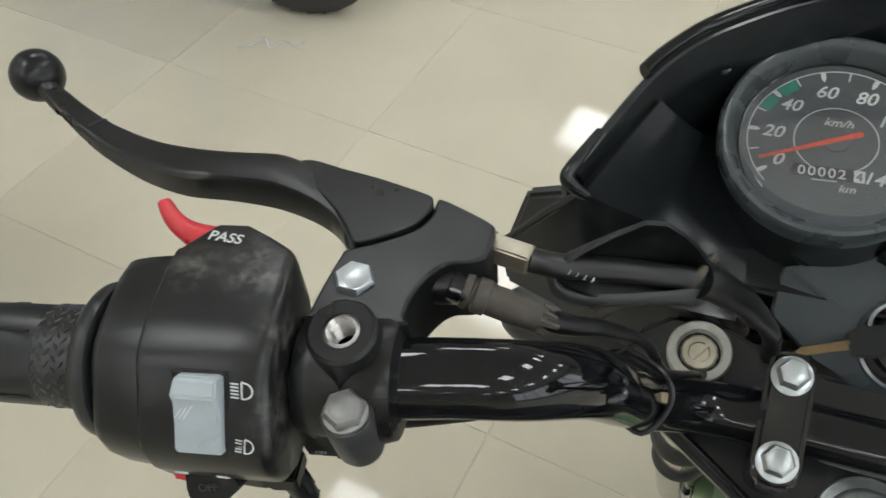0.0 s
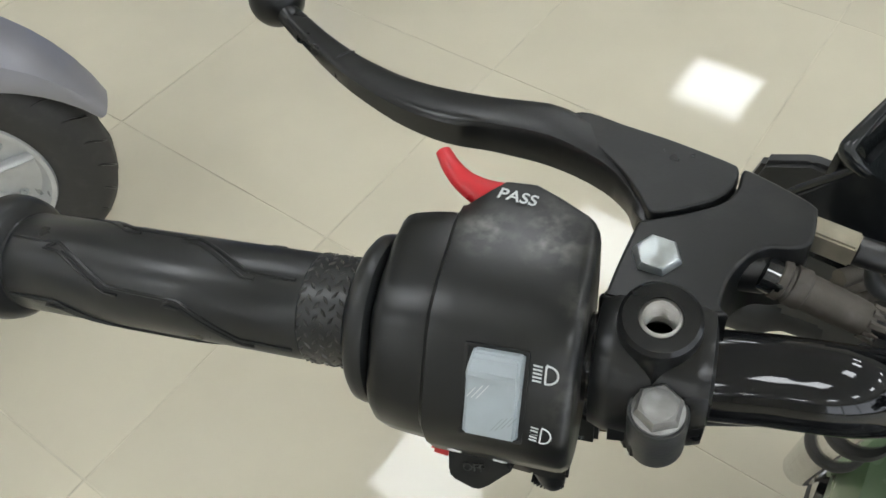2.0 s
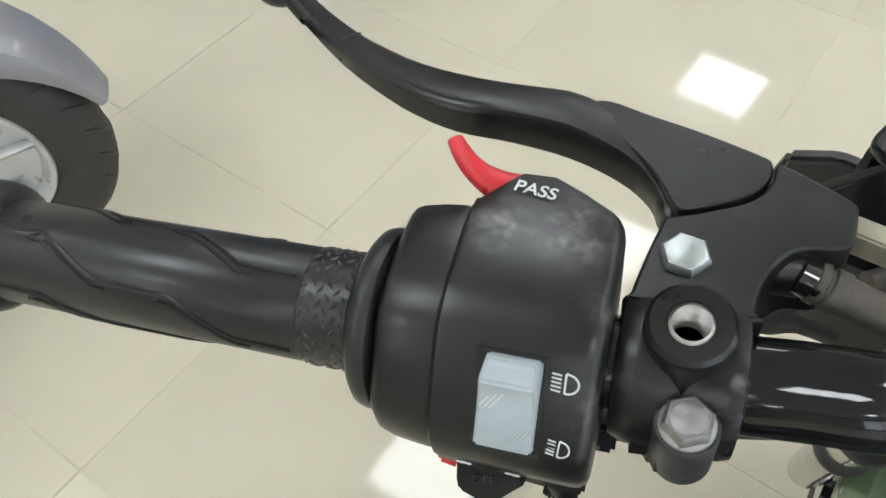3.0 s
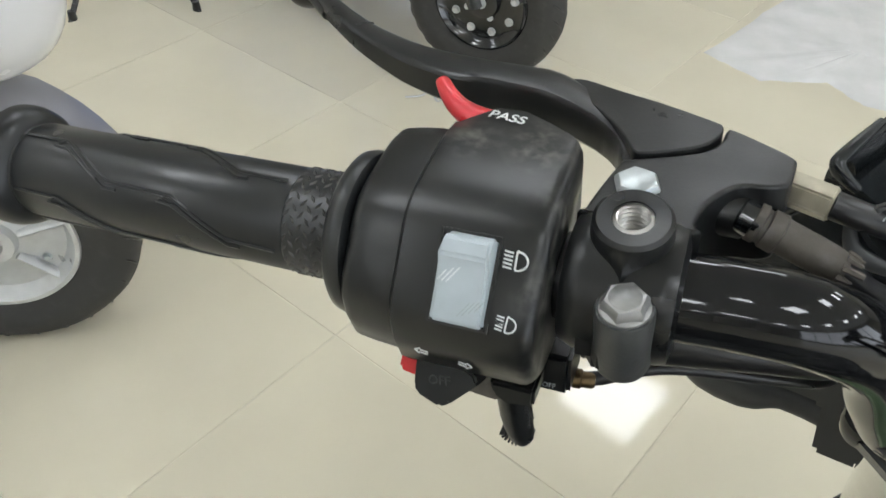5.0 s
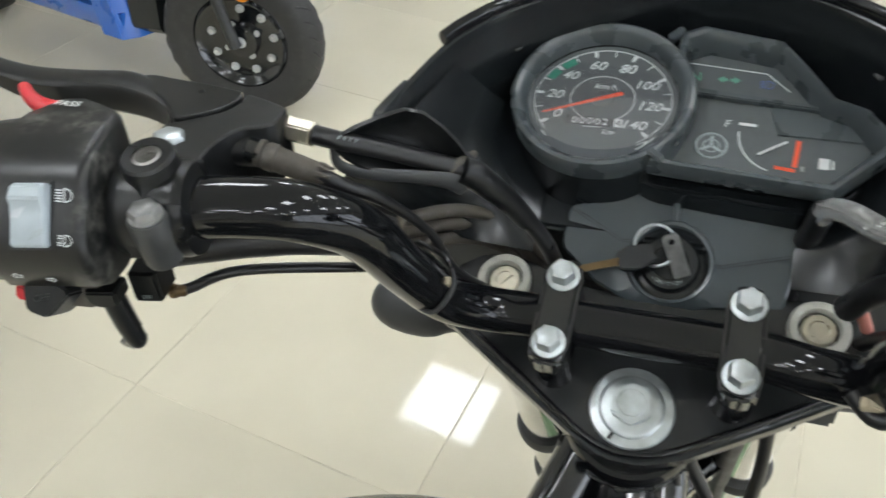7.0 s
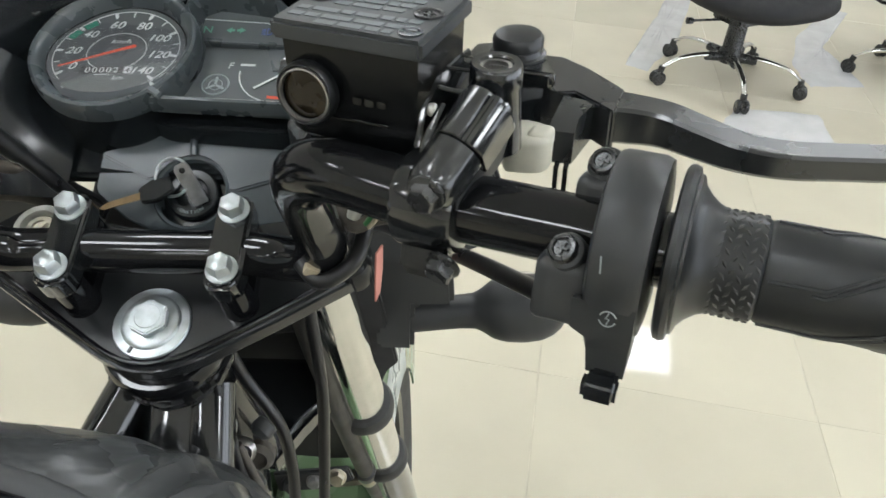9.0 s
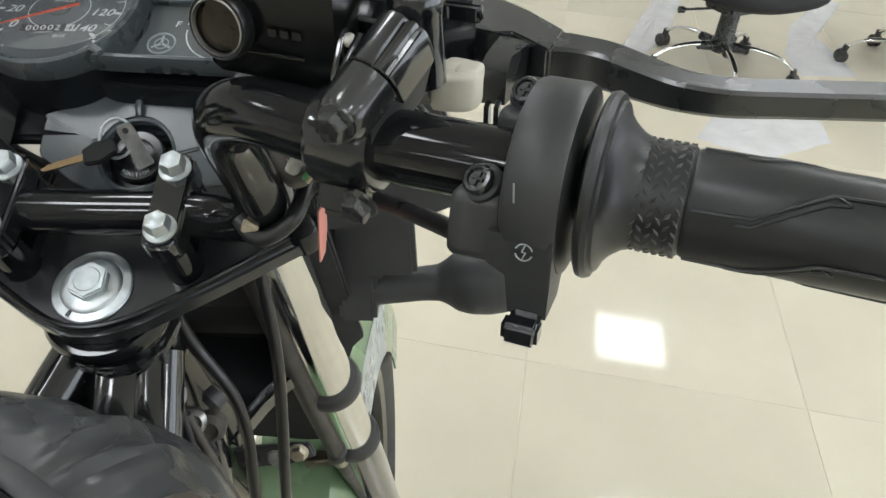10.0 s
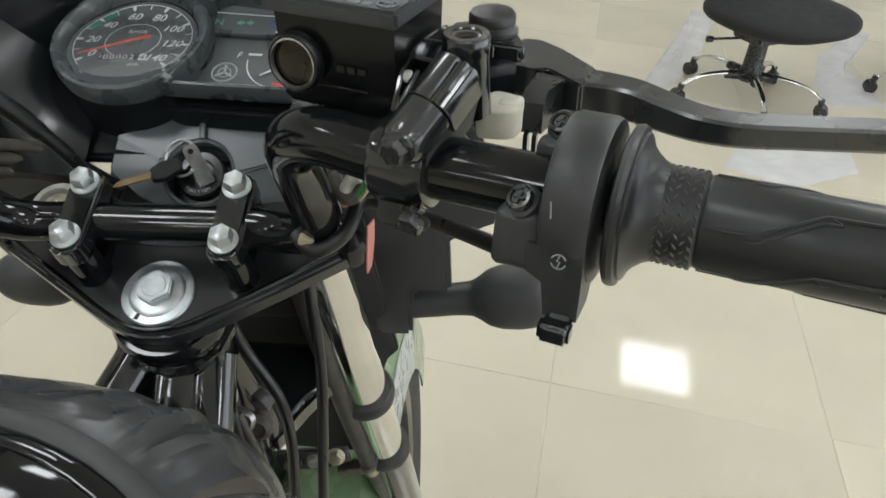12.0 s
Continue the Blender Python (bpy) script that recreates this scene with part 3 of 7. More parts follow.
# face of the housing that carries the dimmer switch (x to the bike's right, y up the face)
fy = (lw * 0.594 + ln * 0.807).normalized()
fx = -la
MF = axes(L(ML, 44.6, -20.6, 11.6), fx, fy, fx.cross(fy), 0.001)
rock = bmesh.new()
sect = [(-10.2, 2.0), (-9.0, 2.7), (-3.0, 2.5), (2.4, 2.9), (5.0, 4.7), (8.9, 3.9), (9.7, 2.9)]
lefts, rights, lowl, lowr = [], [], [], []
for y, h in sect:
    xl = -6.4 if y < 4.7 else -6.4 + (y - 4.6) * 0.22
    lefts.append(rock.verts.new((xl + 0.5, y, h)))
    rights.append(rock.verts.new((6.2 - (0.6 if y > 9 else 0) - 0.5, y, h)))
    lowl.append(rock.verts.new((xl, y, -1)))
    lowr.append(rock.verts.new((6.2, y, -1)))
for i in range(len(sect) - 1):
    rock.faces.new((lefts[i], rights[i], rights[i + 1], lefts[i + 1]))
    rock.faces.new((lowl[i], lefts[i], lefts[i + 1], lowl[i + 1]))
    rock.faces.new((rights[i], lowr[i], lowr[i + 1], rights[i + 1]))
rock.faces.new((lowl[0], lowr[0], rights[0], lefts[0]))
rock.faces.new((lowl[-1], lefts[-1], rights[-1], lowr[-1]))
bmesh.ops.recalc_face_normals(rock, faces=rock.faces)
bmesh.ops.bevel(rock, geom=[e for e in rock.edges if len(e.link_faces) == 2 and e.calc_face_angle() > 0.6], offset=0.7, segments=3, affect="EDGES", clamp_overlap=True)
rock.transform(MF)
rocker = part("dimmer_switch", rock, BUTTON, HOUSE, "pale grey rocker switch")
part("switch_recess", join(*[box(sx, sy, 0.6, MF @ pose(x, y, 0.1)) for sx, sy, x, y in ((0.7, 20.6, -6.95, -0.3), (0.7, 20.6, 6.65, -0.3), (14, 0.7, -0.1, 10.0), (14, 0.7, -0.1, -10.6))]), CABLE, HOUSE)
for j in range(4):
    part("moulded_line", box(0.2, 4.6 - j * 0.5, 0.1, MF @ pose(1.4 + j * 1.2, -6.6 + j * 0.5, 2.62, 0, 0, -36)), PRINT_DIM, rocker)
for j in range(3):
    part("moulded_line", box(0.22, 3.0 + j * 0.9, 0.1, MF @ pose(-4.5 + j * 1.3, 0.2 + j * 0.3, 2.80, 2, 0, -36)), PRINT, rocker)


def headlamp_symbol(m, s, material, parent, rays=5):
    """A lamp outline with rays to its left."""
    r = 2.0 * s
    arc = [(0.4 * s, -r)] + [(0.8 * s + 2.2 * s * math.cos(a), r * math.sin(a)) for a in [radians(-90 + 18 * k) for k in range(11)]] + [(0.4 * s, r)]
    arc = [m @ Vector((x, y, 0.28)) for x, y in arc]
    part("lamp_symbol", tube(arc + [arc[0]], 0.00024 * s, 6, 2), material, parent)
    for k in range(rays):
        part("ray_symbol", box(2.0 * s, 0.42 * s, 0.1, m @ pose(-1.4 * s, (k - (rays - 1) / 2) * 0.85 * s, 0.28, 0, 0, -4)), material, parent)


headlamp_symbol(MF @ pose(10.3, 5.9, 0.15), 1.0, PRINT, HOUSE)
headlamp_symbol(MF @ pose(10.6, -8.0, 0.15, 0, 0, -4), 0.84, PRINT, HOUSE)

# upper shelf: PASS and the red flasher trigger
px_ = (L(ML, 43.7, 19.1, 27) - L(ML, 52.6, 23, 27)).normalized()
pz_ = ln
px_ = (px_ - pz_ * px_.dot(pz_)).normalized()
MPASS = axes(L(ML, 48.2, 22.2, 27.0), px_, pz_.cross(px_), pz_, 0.001) @ pose(0, 0, 0, 0, 0, 15)
lettering("pass_lettering", "PASS", 4.7, MPASS @ pose(0, -1.0, 0), PRINT, HOUSE, 0.02, 0, "CENTER", 0.07)
red = [L(ML, *p) for p in ((51.0, 26.5, 21), (56.5, 26.2, 22.5), (62, 27.5, 24.5), (66, 30, 26.5), (69.5, 34.2, 28))]
part("flasher_trigger", tube(red, [0.0048, 0.0042, 0.0032, 0.0026, 0.0020], 16, 5, flat=0.85), RED, HOUSE, "red plastic flasher trigger")

# lower edge: turn switch, horn button, choke lever
wx = -la
MW = axes(L(ML, 47.5, -19.5, -23.5), wx, (lw * 0.35 + ln * 0.94).normalized(), wx.cross((lw * 0.35 + ln * 0.94).normalized()), 0.001)
part("turn_slot", prism([(-16, 1.5), (-14, -2.2), (9.5, -4.2), (13, -1), (13, 4), (-16, 5.5)], -8, -1.2, MW, 0.6), BOOT, HOUSE)
knob = part("turn_switch", prism([(-10.6, 8.0), (-9.6, 10.4), (-3.0, 10.0), (5.8, 6.2), (7.0, 3.6), (0.2, -3.6), (-2.6, -5.0), (-9.4, -2.6), (-10.4, -0.6)], -6, 7.0, MW @ pose(0, -1.5, 0, -10, 0, 0), 0.7, 2, 0.8), PLASTIC, HOUSE, "black turn signal knob")
# letters moulded in the knob's black, coloured greyer in place of their highlights
lettering("off_lettering", "OFF", 3.2, MW @ pose(0, -1.5, 0, -10, 0, 0) @ pose(-3.2, 1.6, 7.1, 0, 0, 8), HOUSING_GREY, knob, 0.25)
part("horn_button", box(5.6, 5.4, 8, MW @ pose(-12.6, 2.2, -1.4, 0, 0, -10), 1.0, 2), RED, HOUSE, "red horn button")


def arrow(m, sgn, parent):
    pts = [(0, 0), (1.3, 1.4), (1.3, 0.6), (3.2, 0.6), (3.2, -0.6), (1.3, -0.6), (1.3, -1.4), (0, 0)]
    part("arrow_symbol", tube([m @ Vector((sgn * (x - 1.6), y, 0)) for x, y in pts], 0.00017, 6, 1), PRINT, parent)


MB = axes(L(ML, 46, -24.6, -13.2), fx, (lw * -0.28 + ln * 0.96).normalized(), fx.cross((lw * -0.28 + ln * 0.96).normalized()), 0.001)
arrow(MB @ pose(-8.0, 5.4, 0.55, 0, 0, -14), 1, HOUSE)
arrow(MB @ pose(2.6, 3.4, 0.55, 0, 0, -14), -1, HOUSE)
choke = part("choke_lever", loft([[(38.6 - 0.021 * k * k + wd * math.cos(u), -9 + 0.1 * k + 3.4 * math.sin(u) * min(1, wd / 3), -19 - k * 2.75) for u in [math.tau * q / 16 for q in range(16)]] for k, wd in ((0, 5.4), (2, 5.0), (4, 4.5), (6, 4.2), (8, 4.3), (10, 4.5), (12, 4.2), (13, 3.4), (13.6, 2.2))], ML), PLASTIC, HOUSE, "black ribbed thumb lever")
teeth = [(38.6 - 0.021 * k * k - 4.3, -19 - 2.75 * k, 180) for k in [5 + 0.45 * q for q in range(13)]] + [(35.6 + 4.2 * math.cos(radians(a)), -51.5 + 4.6 * math.sin(radians(a)), a) for a in range(196, 350, 14)]
part("thumb_rib", join(*[box(1.5, 4.4, 0.5, ML @ pose(x + 0.7, -8, z) @ Matrix.Rotation(radians(-a), 4, "Y"), 0.2, 1) for x, z, a in teeth]), PLASTIC, choke, kind="stuff")
part("choke_box", box(11, 14, 14, ML @ pose(29.5, 6, -35), 1.2), PLASTIC, HOUSE)
part("lower_tab", prism([(40, -21), (28.5, -21), (28.8, -27), (36, -28), (39, -25.5)], -6, 4, ML @ Matrix(((1, 0, 0, 0), (0, 0, 1, -14), (0, 1, 0, 0), (0, 0, 0, 1))), 0.8), PLASTIC, HOUSE)
lettering("off_lettering", "OFF", 2.1, axes(L(ML, 29.5, -1.6, -39.4), fx, (lw * 0.3 + ln * 0.95).normalized(), fx.cross((lw * 0.3 + ln * 0.95).normalized()), 0.001), PRINT_DIM, HOUSE)

# clutch perch, mirror boss, bolts
perch_outline = [(18.0, 33.4), (9.6, 37.0), (1.9, 41.4), (-1.7, 47.2), (-2.5, 52.8), (-4.4, 54.0), (-12.5, 49.3), (-19.6, 44.4), (-20.4, 41), (-19.4, 33), (-17.5, 30.6), (-13.9, 29.2),
                 (-9, 28.5), (-5, 24.8), (-1.5, 18), (0, 10), (0, 7), (24.5, 7), (25, 10), (23.2, 20.8), (21, 31), (20.3, 32.4)]
boss_axis = Vector((0, -0.225, 0.974))
boss_tilt = ML @ along(Vector((12.4, -1.6, 21.4)) - boss_axis * 20.4, boss_axis)


def clamp_ring():
    """The ring round the bar, open where the mirror's screw hole goes in."""
    bm = lathe([(11, -0.5), (15.6, 0.5), (16.4, 3)] + [(16.4, 3 + k) for k in range(1, 20)] + [(15, 25.5), (11, 26)], TL, 120)
    inv = boss_tilt.inverted()
    gone = []
    for f in bm.faces:
        c = inv @ f.calc_center_median()
        if c.z > 4 and math.hypot(c.x, c.y) < 6.0:
            gone.append(f)
    bmesh.ops.delete(bm, geom=gone, context="FACES")
    return bm


PERCHOB = part("clutch_perch", join(slab(perch_outline, -9, 13.9, 1.0, ML),
                                    clamp_ring()), PERCH, BIKE, "satin black cast clutch lever perch")
part("clamp_ear", prism([(2.5, -13), (7, -19), (18.5, -19), (22.5, -13), (24.0, -4), (24, 6), (1.5, 6), (1.5, -4)], -12.5, 2.0, ML, 3.6, 4), PERCH, PERCHOB)
part("mirror_boss", lathe([(4.7, 5), (4.7, 20.4), (8.0, 20.6), (8.9, 19.6), (9.1, 14), (9.4, 6), (9, 2)], boss_tilt, 40, close=False), PERCH, PERCHOB)
def keel(r, apex, z):
    """A round section drawn out to a point towards the rider."""
    lim = math.acos(min(1, r / apex)) if apex > r else 0.0
    ring = []
    for k in range(48):
        p = math.tau * k / 48 - math.pi
        d = r / math.cos(lim - abs(p)) if abs(p) < lim else r
        ring.append((d * math.sin(p), -d * math.cos(p), z))
    return ring


part("boss_keel", loft([keel(r, a, z) for r, a, z in ((8.9, 8.9, 18.8), (9.1, 9.4, 17.0), (9.2, 11.2, 14.5), (9.3, 13.4, 11.5), (9.3, 14.6, 8.0), (9.0, 14.8, 4.0))], boss_tilt, cap=False), PERCH, PERCHOB)


def thread(m, r, z0, z1, pitch=1.4):
    prof, z = [], z0
    while z < z1:
        prof += [(r, z), (r, z + 0.15 * pitch), (r - 0.9, z + 0.5 * pitch), (r - 0.9, z + 0.62 * pitch)]
        z += pitch
    return lathe(prof + [(r, z1)], m, 28, close=False)


part("threaded_hole", thread(boss_tilt, 4.7, 8.6, 20.0), STEEL, PERCHOB, "bare steel screw thread")
part("pivot_bolt", hex_bolt(ML @ pose(15.2, 21.2, 13.0, 4, -3, 0), 10.2, 3.1, 0, 4.4), ZINC, PERCHOB, "zinc plated hexagon bolt")
cb = ML @ along((10.4, -17.0, 13.2), (0.02, -0.14, 1))
part("bolt_barrel", lathe([(4.5, -24.5), (6.0, -23.8), (6.5, -22), (6.55, -5.6), (6.2, -4.9), (0, -4.9)], cb, 36), BARREL, PERCHOB)
part("clamp_bolt", hex_bolt(cb @ pose(0, 0, -5.0, 0, 0, 18), 9.3, 3.8, 5.6, 3.6), DULL, PERCHOB, "worn dull steel clamp bolt")

# clutch lever
up_edge = [(-1.5, 50.5), (12, 58), (29, 65), (41, 69), (50, 70.5), (71, 70.8), (92, 75), (111, 83.5), (126, 92.5), (141, 103)]
lo_edge = [(6, 37.4), (19.5, 34.6), (24.5, 43), (33, 50), (47, 55.4), (62, 57.3), (78, 58), (95, 63.5), (117, 76), (144, 98)]


def blade(ups, los, top, bot, m, crown=1.6):
    """A lever blade between two edges, rounded in section."""
    secs = []
    for i, ((x0, y0), (x1, y1)) in enumerate(zip(ups, los)):
        t, b = top[i], bot[i]
        c = lambda f: (x0 + (x1 - x0) * f, y0 + (y1 - y0) * f)
        row = [(0.0, b + 0.16 * (t - b)), (0.0, t - 0.16 * (t - b)), (0.07, t - crown * 0.35), (0.22, t), (0.78, t), (0.93, t - crown * 0.35), (1.0, t - 0.16 * (t - b)), (1.0, b + 0.16 * (t - b)), (0.9, b + 0.5), (0.5, b), (0.1, b + 0.5)]
        secs.append([(*c(f), z) for f, z in row])
    return loft(secs, m)


def refine(pts, res=4):
    return [(p.x, p.y) for p in smooth_path([(x, y, 0) for x, y in pts], res)]


def spread(vals, n):
    return [vals[min(int(f), len(vals) - 2)] + (vals[min(int(f), len(vals) - 2) + 1] - vals[min(int(f), len(vals) - 2)]) * (f - min(int(f), len(vals) - 2)) for f in (i / (n - 1) * (len(vals) - 1) for i in range(n))]


ups, los = refine(up_edge), refine(lo_edge)
LEVER = part("clutch_lever", blade(ups, los, spread([12.0, 12.6, 13.5, 15.3, 17.2, 17.8, 17.8, 18, 19.4, 22], len(ups)), spread([3, 2.5, 2.5, 3, 4, 5.5, 6.5, 8, 11, 15.5], len(ups)), ML), PERCH, BIKE, "satin black clutch lever with a ball end")
part("lever_boss", slab([(38.3, 69.2), (28.5, 65.6), (17, 61.8), (7.1, 57.8), (0.4, 54.8), (-1.6, 53), (-1.4, 48.2), (2.5, 42.0), (9.5, 37.6), (15.2, 34.9), (18.2, 34.6), (20.2, 37.6), (22.4, 41.6), (27.5, 48.8), (36.8, 58), (42, 62), (43, 68)], 2, 15.0, 0.6, ML), PERCH, LEVER)
jn = [L(ML, 113.6, 84.2, 17.8), L(ML, 115.8, 81.0, 18.9), L(ML, 117.2, 78.2, 18.5), L(ML, 117.6, 76.4, 13.6)]
part("tip_joint", tube(jn, 0.00045, 8, 4), CABLE, LEVER)
part("lever_ball", lathe([(0, -9.4)] + [(9.4 * math.cos(radians(a)), 9.4 * math.sin(radians(a))) for a in range(-80, 81, 10)] + [(0, 9.4)], ML @ along((148.2, 105.2, 21.0), (0.8, 0.6, 0.1)), 32), PERCH, LEVER)
part("ball_neck", tube([L(ML, 134, 93, 16), L(ML, 141, 98.6, 18.5), L(ML, 146, 103, 20.5)], [0.0034, 0.0036, 0.0045], 16, 4), PERCH, LEVER)

# clutch cable, adjuster nut and boots
nut_a, nut_b = L(ML, -19.0, 42.6, 6.2), L(ML, -33.5, 37.8, 5.2)
d_nut = (nut_b - nut_a).normalized()
neck_at = Vector((-0.0735, -0.0015, 0.066))
CAB = part("clutch_cable", tube([nut_b - d_nut * 0.004, nut_b.lerp(neck_at, 0.10), nut_b.lerp(neck_at, 0.4) + Vector((0, 0, 0.0008)), nut_b.lerp(neck_at, 0.7) + Vector((0, 0, 0.0008)), neck_at, (-0.060, 0.012, 0.045), (-0.048, 0.026, 0.016), (-0.044, 0.045, -0.02), (-0.04, 0.07, -0.08)], 0.0037, 16, 8), CABLE, BIKE, "black sheathed clutch cable")
part("adjuster_nut", join(prism(hexagon(8.4), 0, 12.4, along(nut_a, d_nut, 0.001), 0.5), lathe([(4.8, -1.6), (4.8, 0.2), (4.2, 0.3)], along(nut_a, d_nut, 0.001), 20)), YZINC, CAB, "yellow zinc cable adjuster nut")
part("cable_mark", join(*[box(0.35, 1.6, 0.1, along(nut_b + d_nut * (0.009 + 0.0022 * k) + Vector((0, -0.0026, 0.0034)), (0, -0.6, 0.8), 0.001, (0.3, 1, 0)) @ pose(0, 0, 0.1)) for k in range(4)]), PRINT_DIM, CAB)
part("switch_cone", lathe([(5.0, -12), (5.8, -4), (6.2, 4), (6.2, 8.4), (5.4, 9.4), (3.8, 9.6), (3.6, 14), (0, 14)], turned(ML, (-2, 29.5, 5.0), (-0.95, 0.10, -0.10)), 28), PERCH, PERCHOB)
boot_a, boot_b = Vector((-13.5, 27.4, 4.6)), Vector((-36.0, 23.6, -2.6))
boot_d = (boot_b - boot_a).normalized()
part("switch_plug", join(lathe([(3.6, -4), (4.6, -3.4), (4.6, 0.5)], turned(ML, boot_a - boot_d * 1.0, boot_d), 24), box(1.6, 2.4, 1.6, turned(ML, boot_a + Vector((0.4, -4.2, 1.8)), boot_d), 0.3)), SEMI, PERCHOB)
SW = part("switch_boot", lathe([(4.4, -1), (4.5, 4), (4.55, 9), (4.5, 15), (4.3, 20), (3.9, 22.8), (3.0, 23.0)], turned(ML, boot_a, boot_d), 28), BOOT, PERCHOB, "dusty brown rubber boot with a torn end on the clutch switch lead")
part("boot_collar", join(*[lathe([(4.4, a), (5.1, a + 0.3), (5.15, a + w - 0.4), (4.4, a + w)], turned(ML, boot_a, boot_d), 28) for a, w in ((-1.0, 2.6), (2.4, 4.2))]), BOOT, SW)
rag = random.Random(4)
part("torn_edge", join(*[tube([turned(ML, boot_a, boot_d) @ Vector((3.7 * math.cos(a), 3.7 * math.sin(a), 21.5)), turned(ML, boot_a, boot_d) @ Vector((rag.uniform(3.4, 4.6) * math.cos(a), rag.uniform(3.4, 4.6) * math.sin(a), 24 + rag.uniform(0, 3)))], [0.0011, rag.uniform(0.0003, 0.0009)], 6, 1) for a in [math.tau * k / 9 for k in range(9)]]), BOOT, SW, kind="stuff")
part("switch_wire", tube([L(ML, *(boot_b - boot_d * 3)), (-0.106, -0.0405, 0.0790), (-0.0978, -0.0300, 0.0680), (-0.0875, -0.0105, 0.0400), (-0.0805, 0.0010, 0.0110), (-0.066, 0.035, -0.03)], [0.0034, 0.0030, 0.0024, 0.0019, 0.0018, 0.0018], 14, 8), CABLE, PERCHOB)
part("choke_cable", tube([L(ML, 25, 7, -43), L(ML, 18, 9, -43), L(ML, 0, 16, -40), (-0.112, -0.035, 0.036), (-0.105, 0.010, 0.000), (-0.095, 0.06, -0.06)], 0.0021, 12, 8), CABLE, BIKE, "thin black choke cable")
part("cable_ferrule", lathe([(1.8, -1), (2.8, 0), (2.8, 2), (2.3, 2.4), (2.3, 5), (1.8, 6)], turned(ML, (24.5, 7, -43), (-1, 0.1, 0)), 16), BRASS, HOUSE)
part("wiring_harness", tube([L(ML, 22, 2, -21), L(ML, 2, 4, -18.5), L(ML, -16, 8, -19), L(ML, -34, 16, -25), (-0.097, -0.020, 0.036), (-0.080, 0.001, 0.000), (-0.055, 0.030, -0.05)], [0.0056, 0.0062, 0.0062, 0.0056, 0.005, 0.0045, 0.0045], 16, 8), CABLE, BIKE, "black sleeved wiring harness under the handlebar")
for pts, r in (([(-0.118, 0.028, 0.014), (-0.098, 0.050, 0.008), (-0.077, 0.062, -0.004), (-0.055, 0.068, -0.03)], 0.0034), ([(-0.118, 0.030, 0.006), (-0.098, 0.052, -0.001), (-0.077, 0.064, -0.012), (-0.055, 0.07, -0.04)], 0.0038),
               ([(-0.116, 0.032, -0.004), (-0.098, 0.052, -0.010), (-0.079, 0.062, -0.020), (-0.060, 0.068, -0.045)], 0.0036)):
    part("loose_wire", tube(pts, r, 12, 6), BOOT, BIKE)

# fork yoke with stem nut, bar clamps, fork caps
plate = [(-9, -19), (7, -19), (24, -13), (60, 9), (97, 33), (103, 46), (98, 62), (84, 72), (62, 72), (48, 66), (20, 60), (-20, 60), (-48, 66), (-62, 72), (-84, 72), (-98, 62), (-103, 46), (-97, 33), (-60, 10), (-26, -11)]
YOKE = part("fork_yoke", prism(plate, -14, -1.0, MT, 2.4, 3), YOKE_PAINT, BIKE, "glossy black upper fork yoke")
part("yoke_rib", tube([MT @ Vector((x, v, -0.6)) for x, v in ((-92, 36), (-58, 14), (-24, -8), (-8, -15), (6, -15), (22, -9.5), (58, 12.5), (92, 36))], 0.0016, 10, 4), GLOSS, YOKE)
part("stem_washer", lathe([(8, -1), (18.6, -0.9), (19.0, 0.2), (18.4, 1.0), (14.6, 1.5), (14.0, 2.4), (12.8, 2.8), (0, 2.8)], MT @ pose(0, 5, 0), 48), ALU, YOKE, "large bright zinc stem washer")
part("stem_bolt", join(prism(hexagon(17.0), 1.8, 7.0, MT @ pose(0, 5.4, 0, 0, 0, 22), 0.8, 2), lathe([(6.4, 6.9), (6.0, 7.3), (0, 7.2)], MT @ pose(0, 5.4, 0), 24)), ALU, YOKE, "hexagon stem bolt")
part("washer_notch", box(1.6, 4.5, 1.0, MT @ pose(-6.6, -9.0, 1.4, 0, 0, -25)), BLACK_BOLT, YOKE)
for sx in (-1, 1):
    x = 39.2 * sx + (2.2 if sx > 0 else 1.8)
    cap = part("bar_clamp", prism([(x - 8.6, 13), (x - 7, 7.6), (x, 5.6), (x + 7, 7.6), (x + 8.6, 13), (x + 8.6, 51), (x + 7, 56.4), (x, 58.4), (x - 7, 56.4), (x - 8.6, 51)], 20, 34.5, MT, 2.2, 3), SEMI, YOKE, "black handlebar clamp with two zinc bolts")
    part("clamp_post", join(lathe([(9.2, -2), (8.6, 1), (8.2, 20)], MT @ pose(x, 16.2, 0), 28), lathe([(9.2, -2), (8.6, 1), (8.2, 20)], MT @ pose(x, 48.2, 0), 28), box(16, 32, 10, MT @ pose(x, 32, 5), 1.5)), GLOSS, YOKE)
    for v in (16.2, 48.2):
        part("clamp_bolt", hex_bolt(MT @ pose(x, v, 34.4, 0, 0, 20 * sx), 10.2, 7.4, 7.4, 4.0), ZINC, cap, "zinc plated flange bolt")
    f = MT @ pose(72.5 * sx + 1.5, 57, 0)
    fcap = part("fork_cap", lathe([(13.4, -3), (13.4, 2.6), (12.7, 3.5), (9.6, 3.6), (9.0, 2.8), (8.8, -1.0), (0, -1.2)], f, 40), PALE, YOKE, "grey fork leg top with a recessed plug")
    part("fork_plug", join(lathe([(7.8, -1.2), (7.8, 1.0), (7.0, 1.7), (4.6, 1.7), (4.2, 0.9), (0, 0.8)], f, 12), box(9, 1.8, 0.8, f @ pose(0, 0, 1.6, 0, 0, 55))), YZINC, fcap, "yellow zinc plug screw")
    part("pinch_lug", lathe([(9, -13), (9.5, -2), (8, 1)], MT @ pose(93 * sx, 40, 0), 24), GLOSS, YOKE)

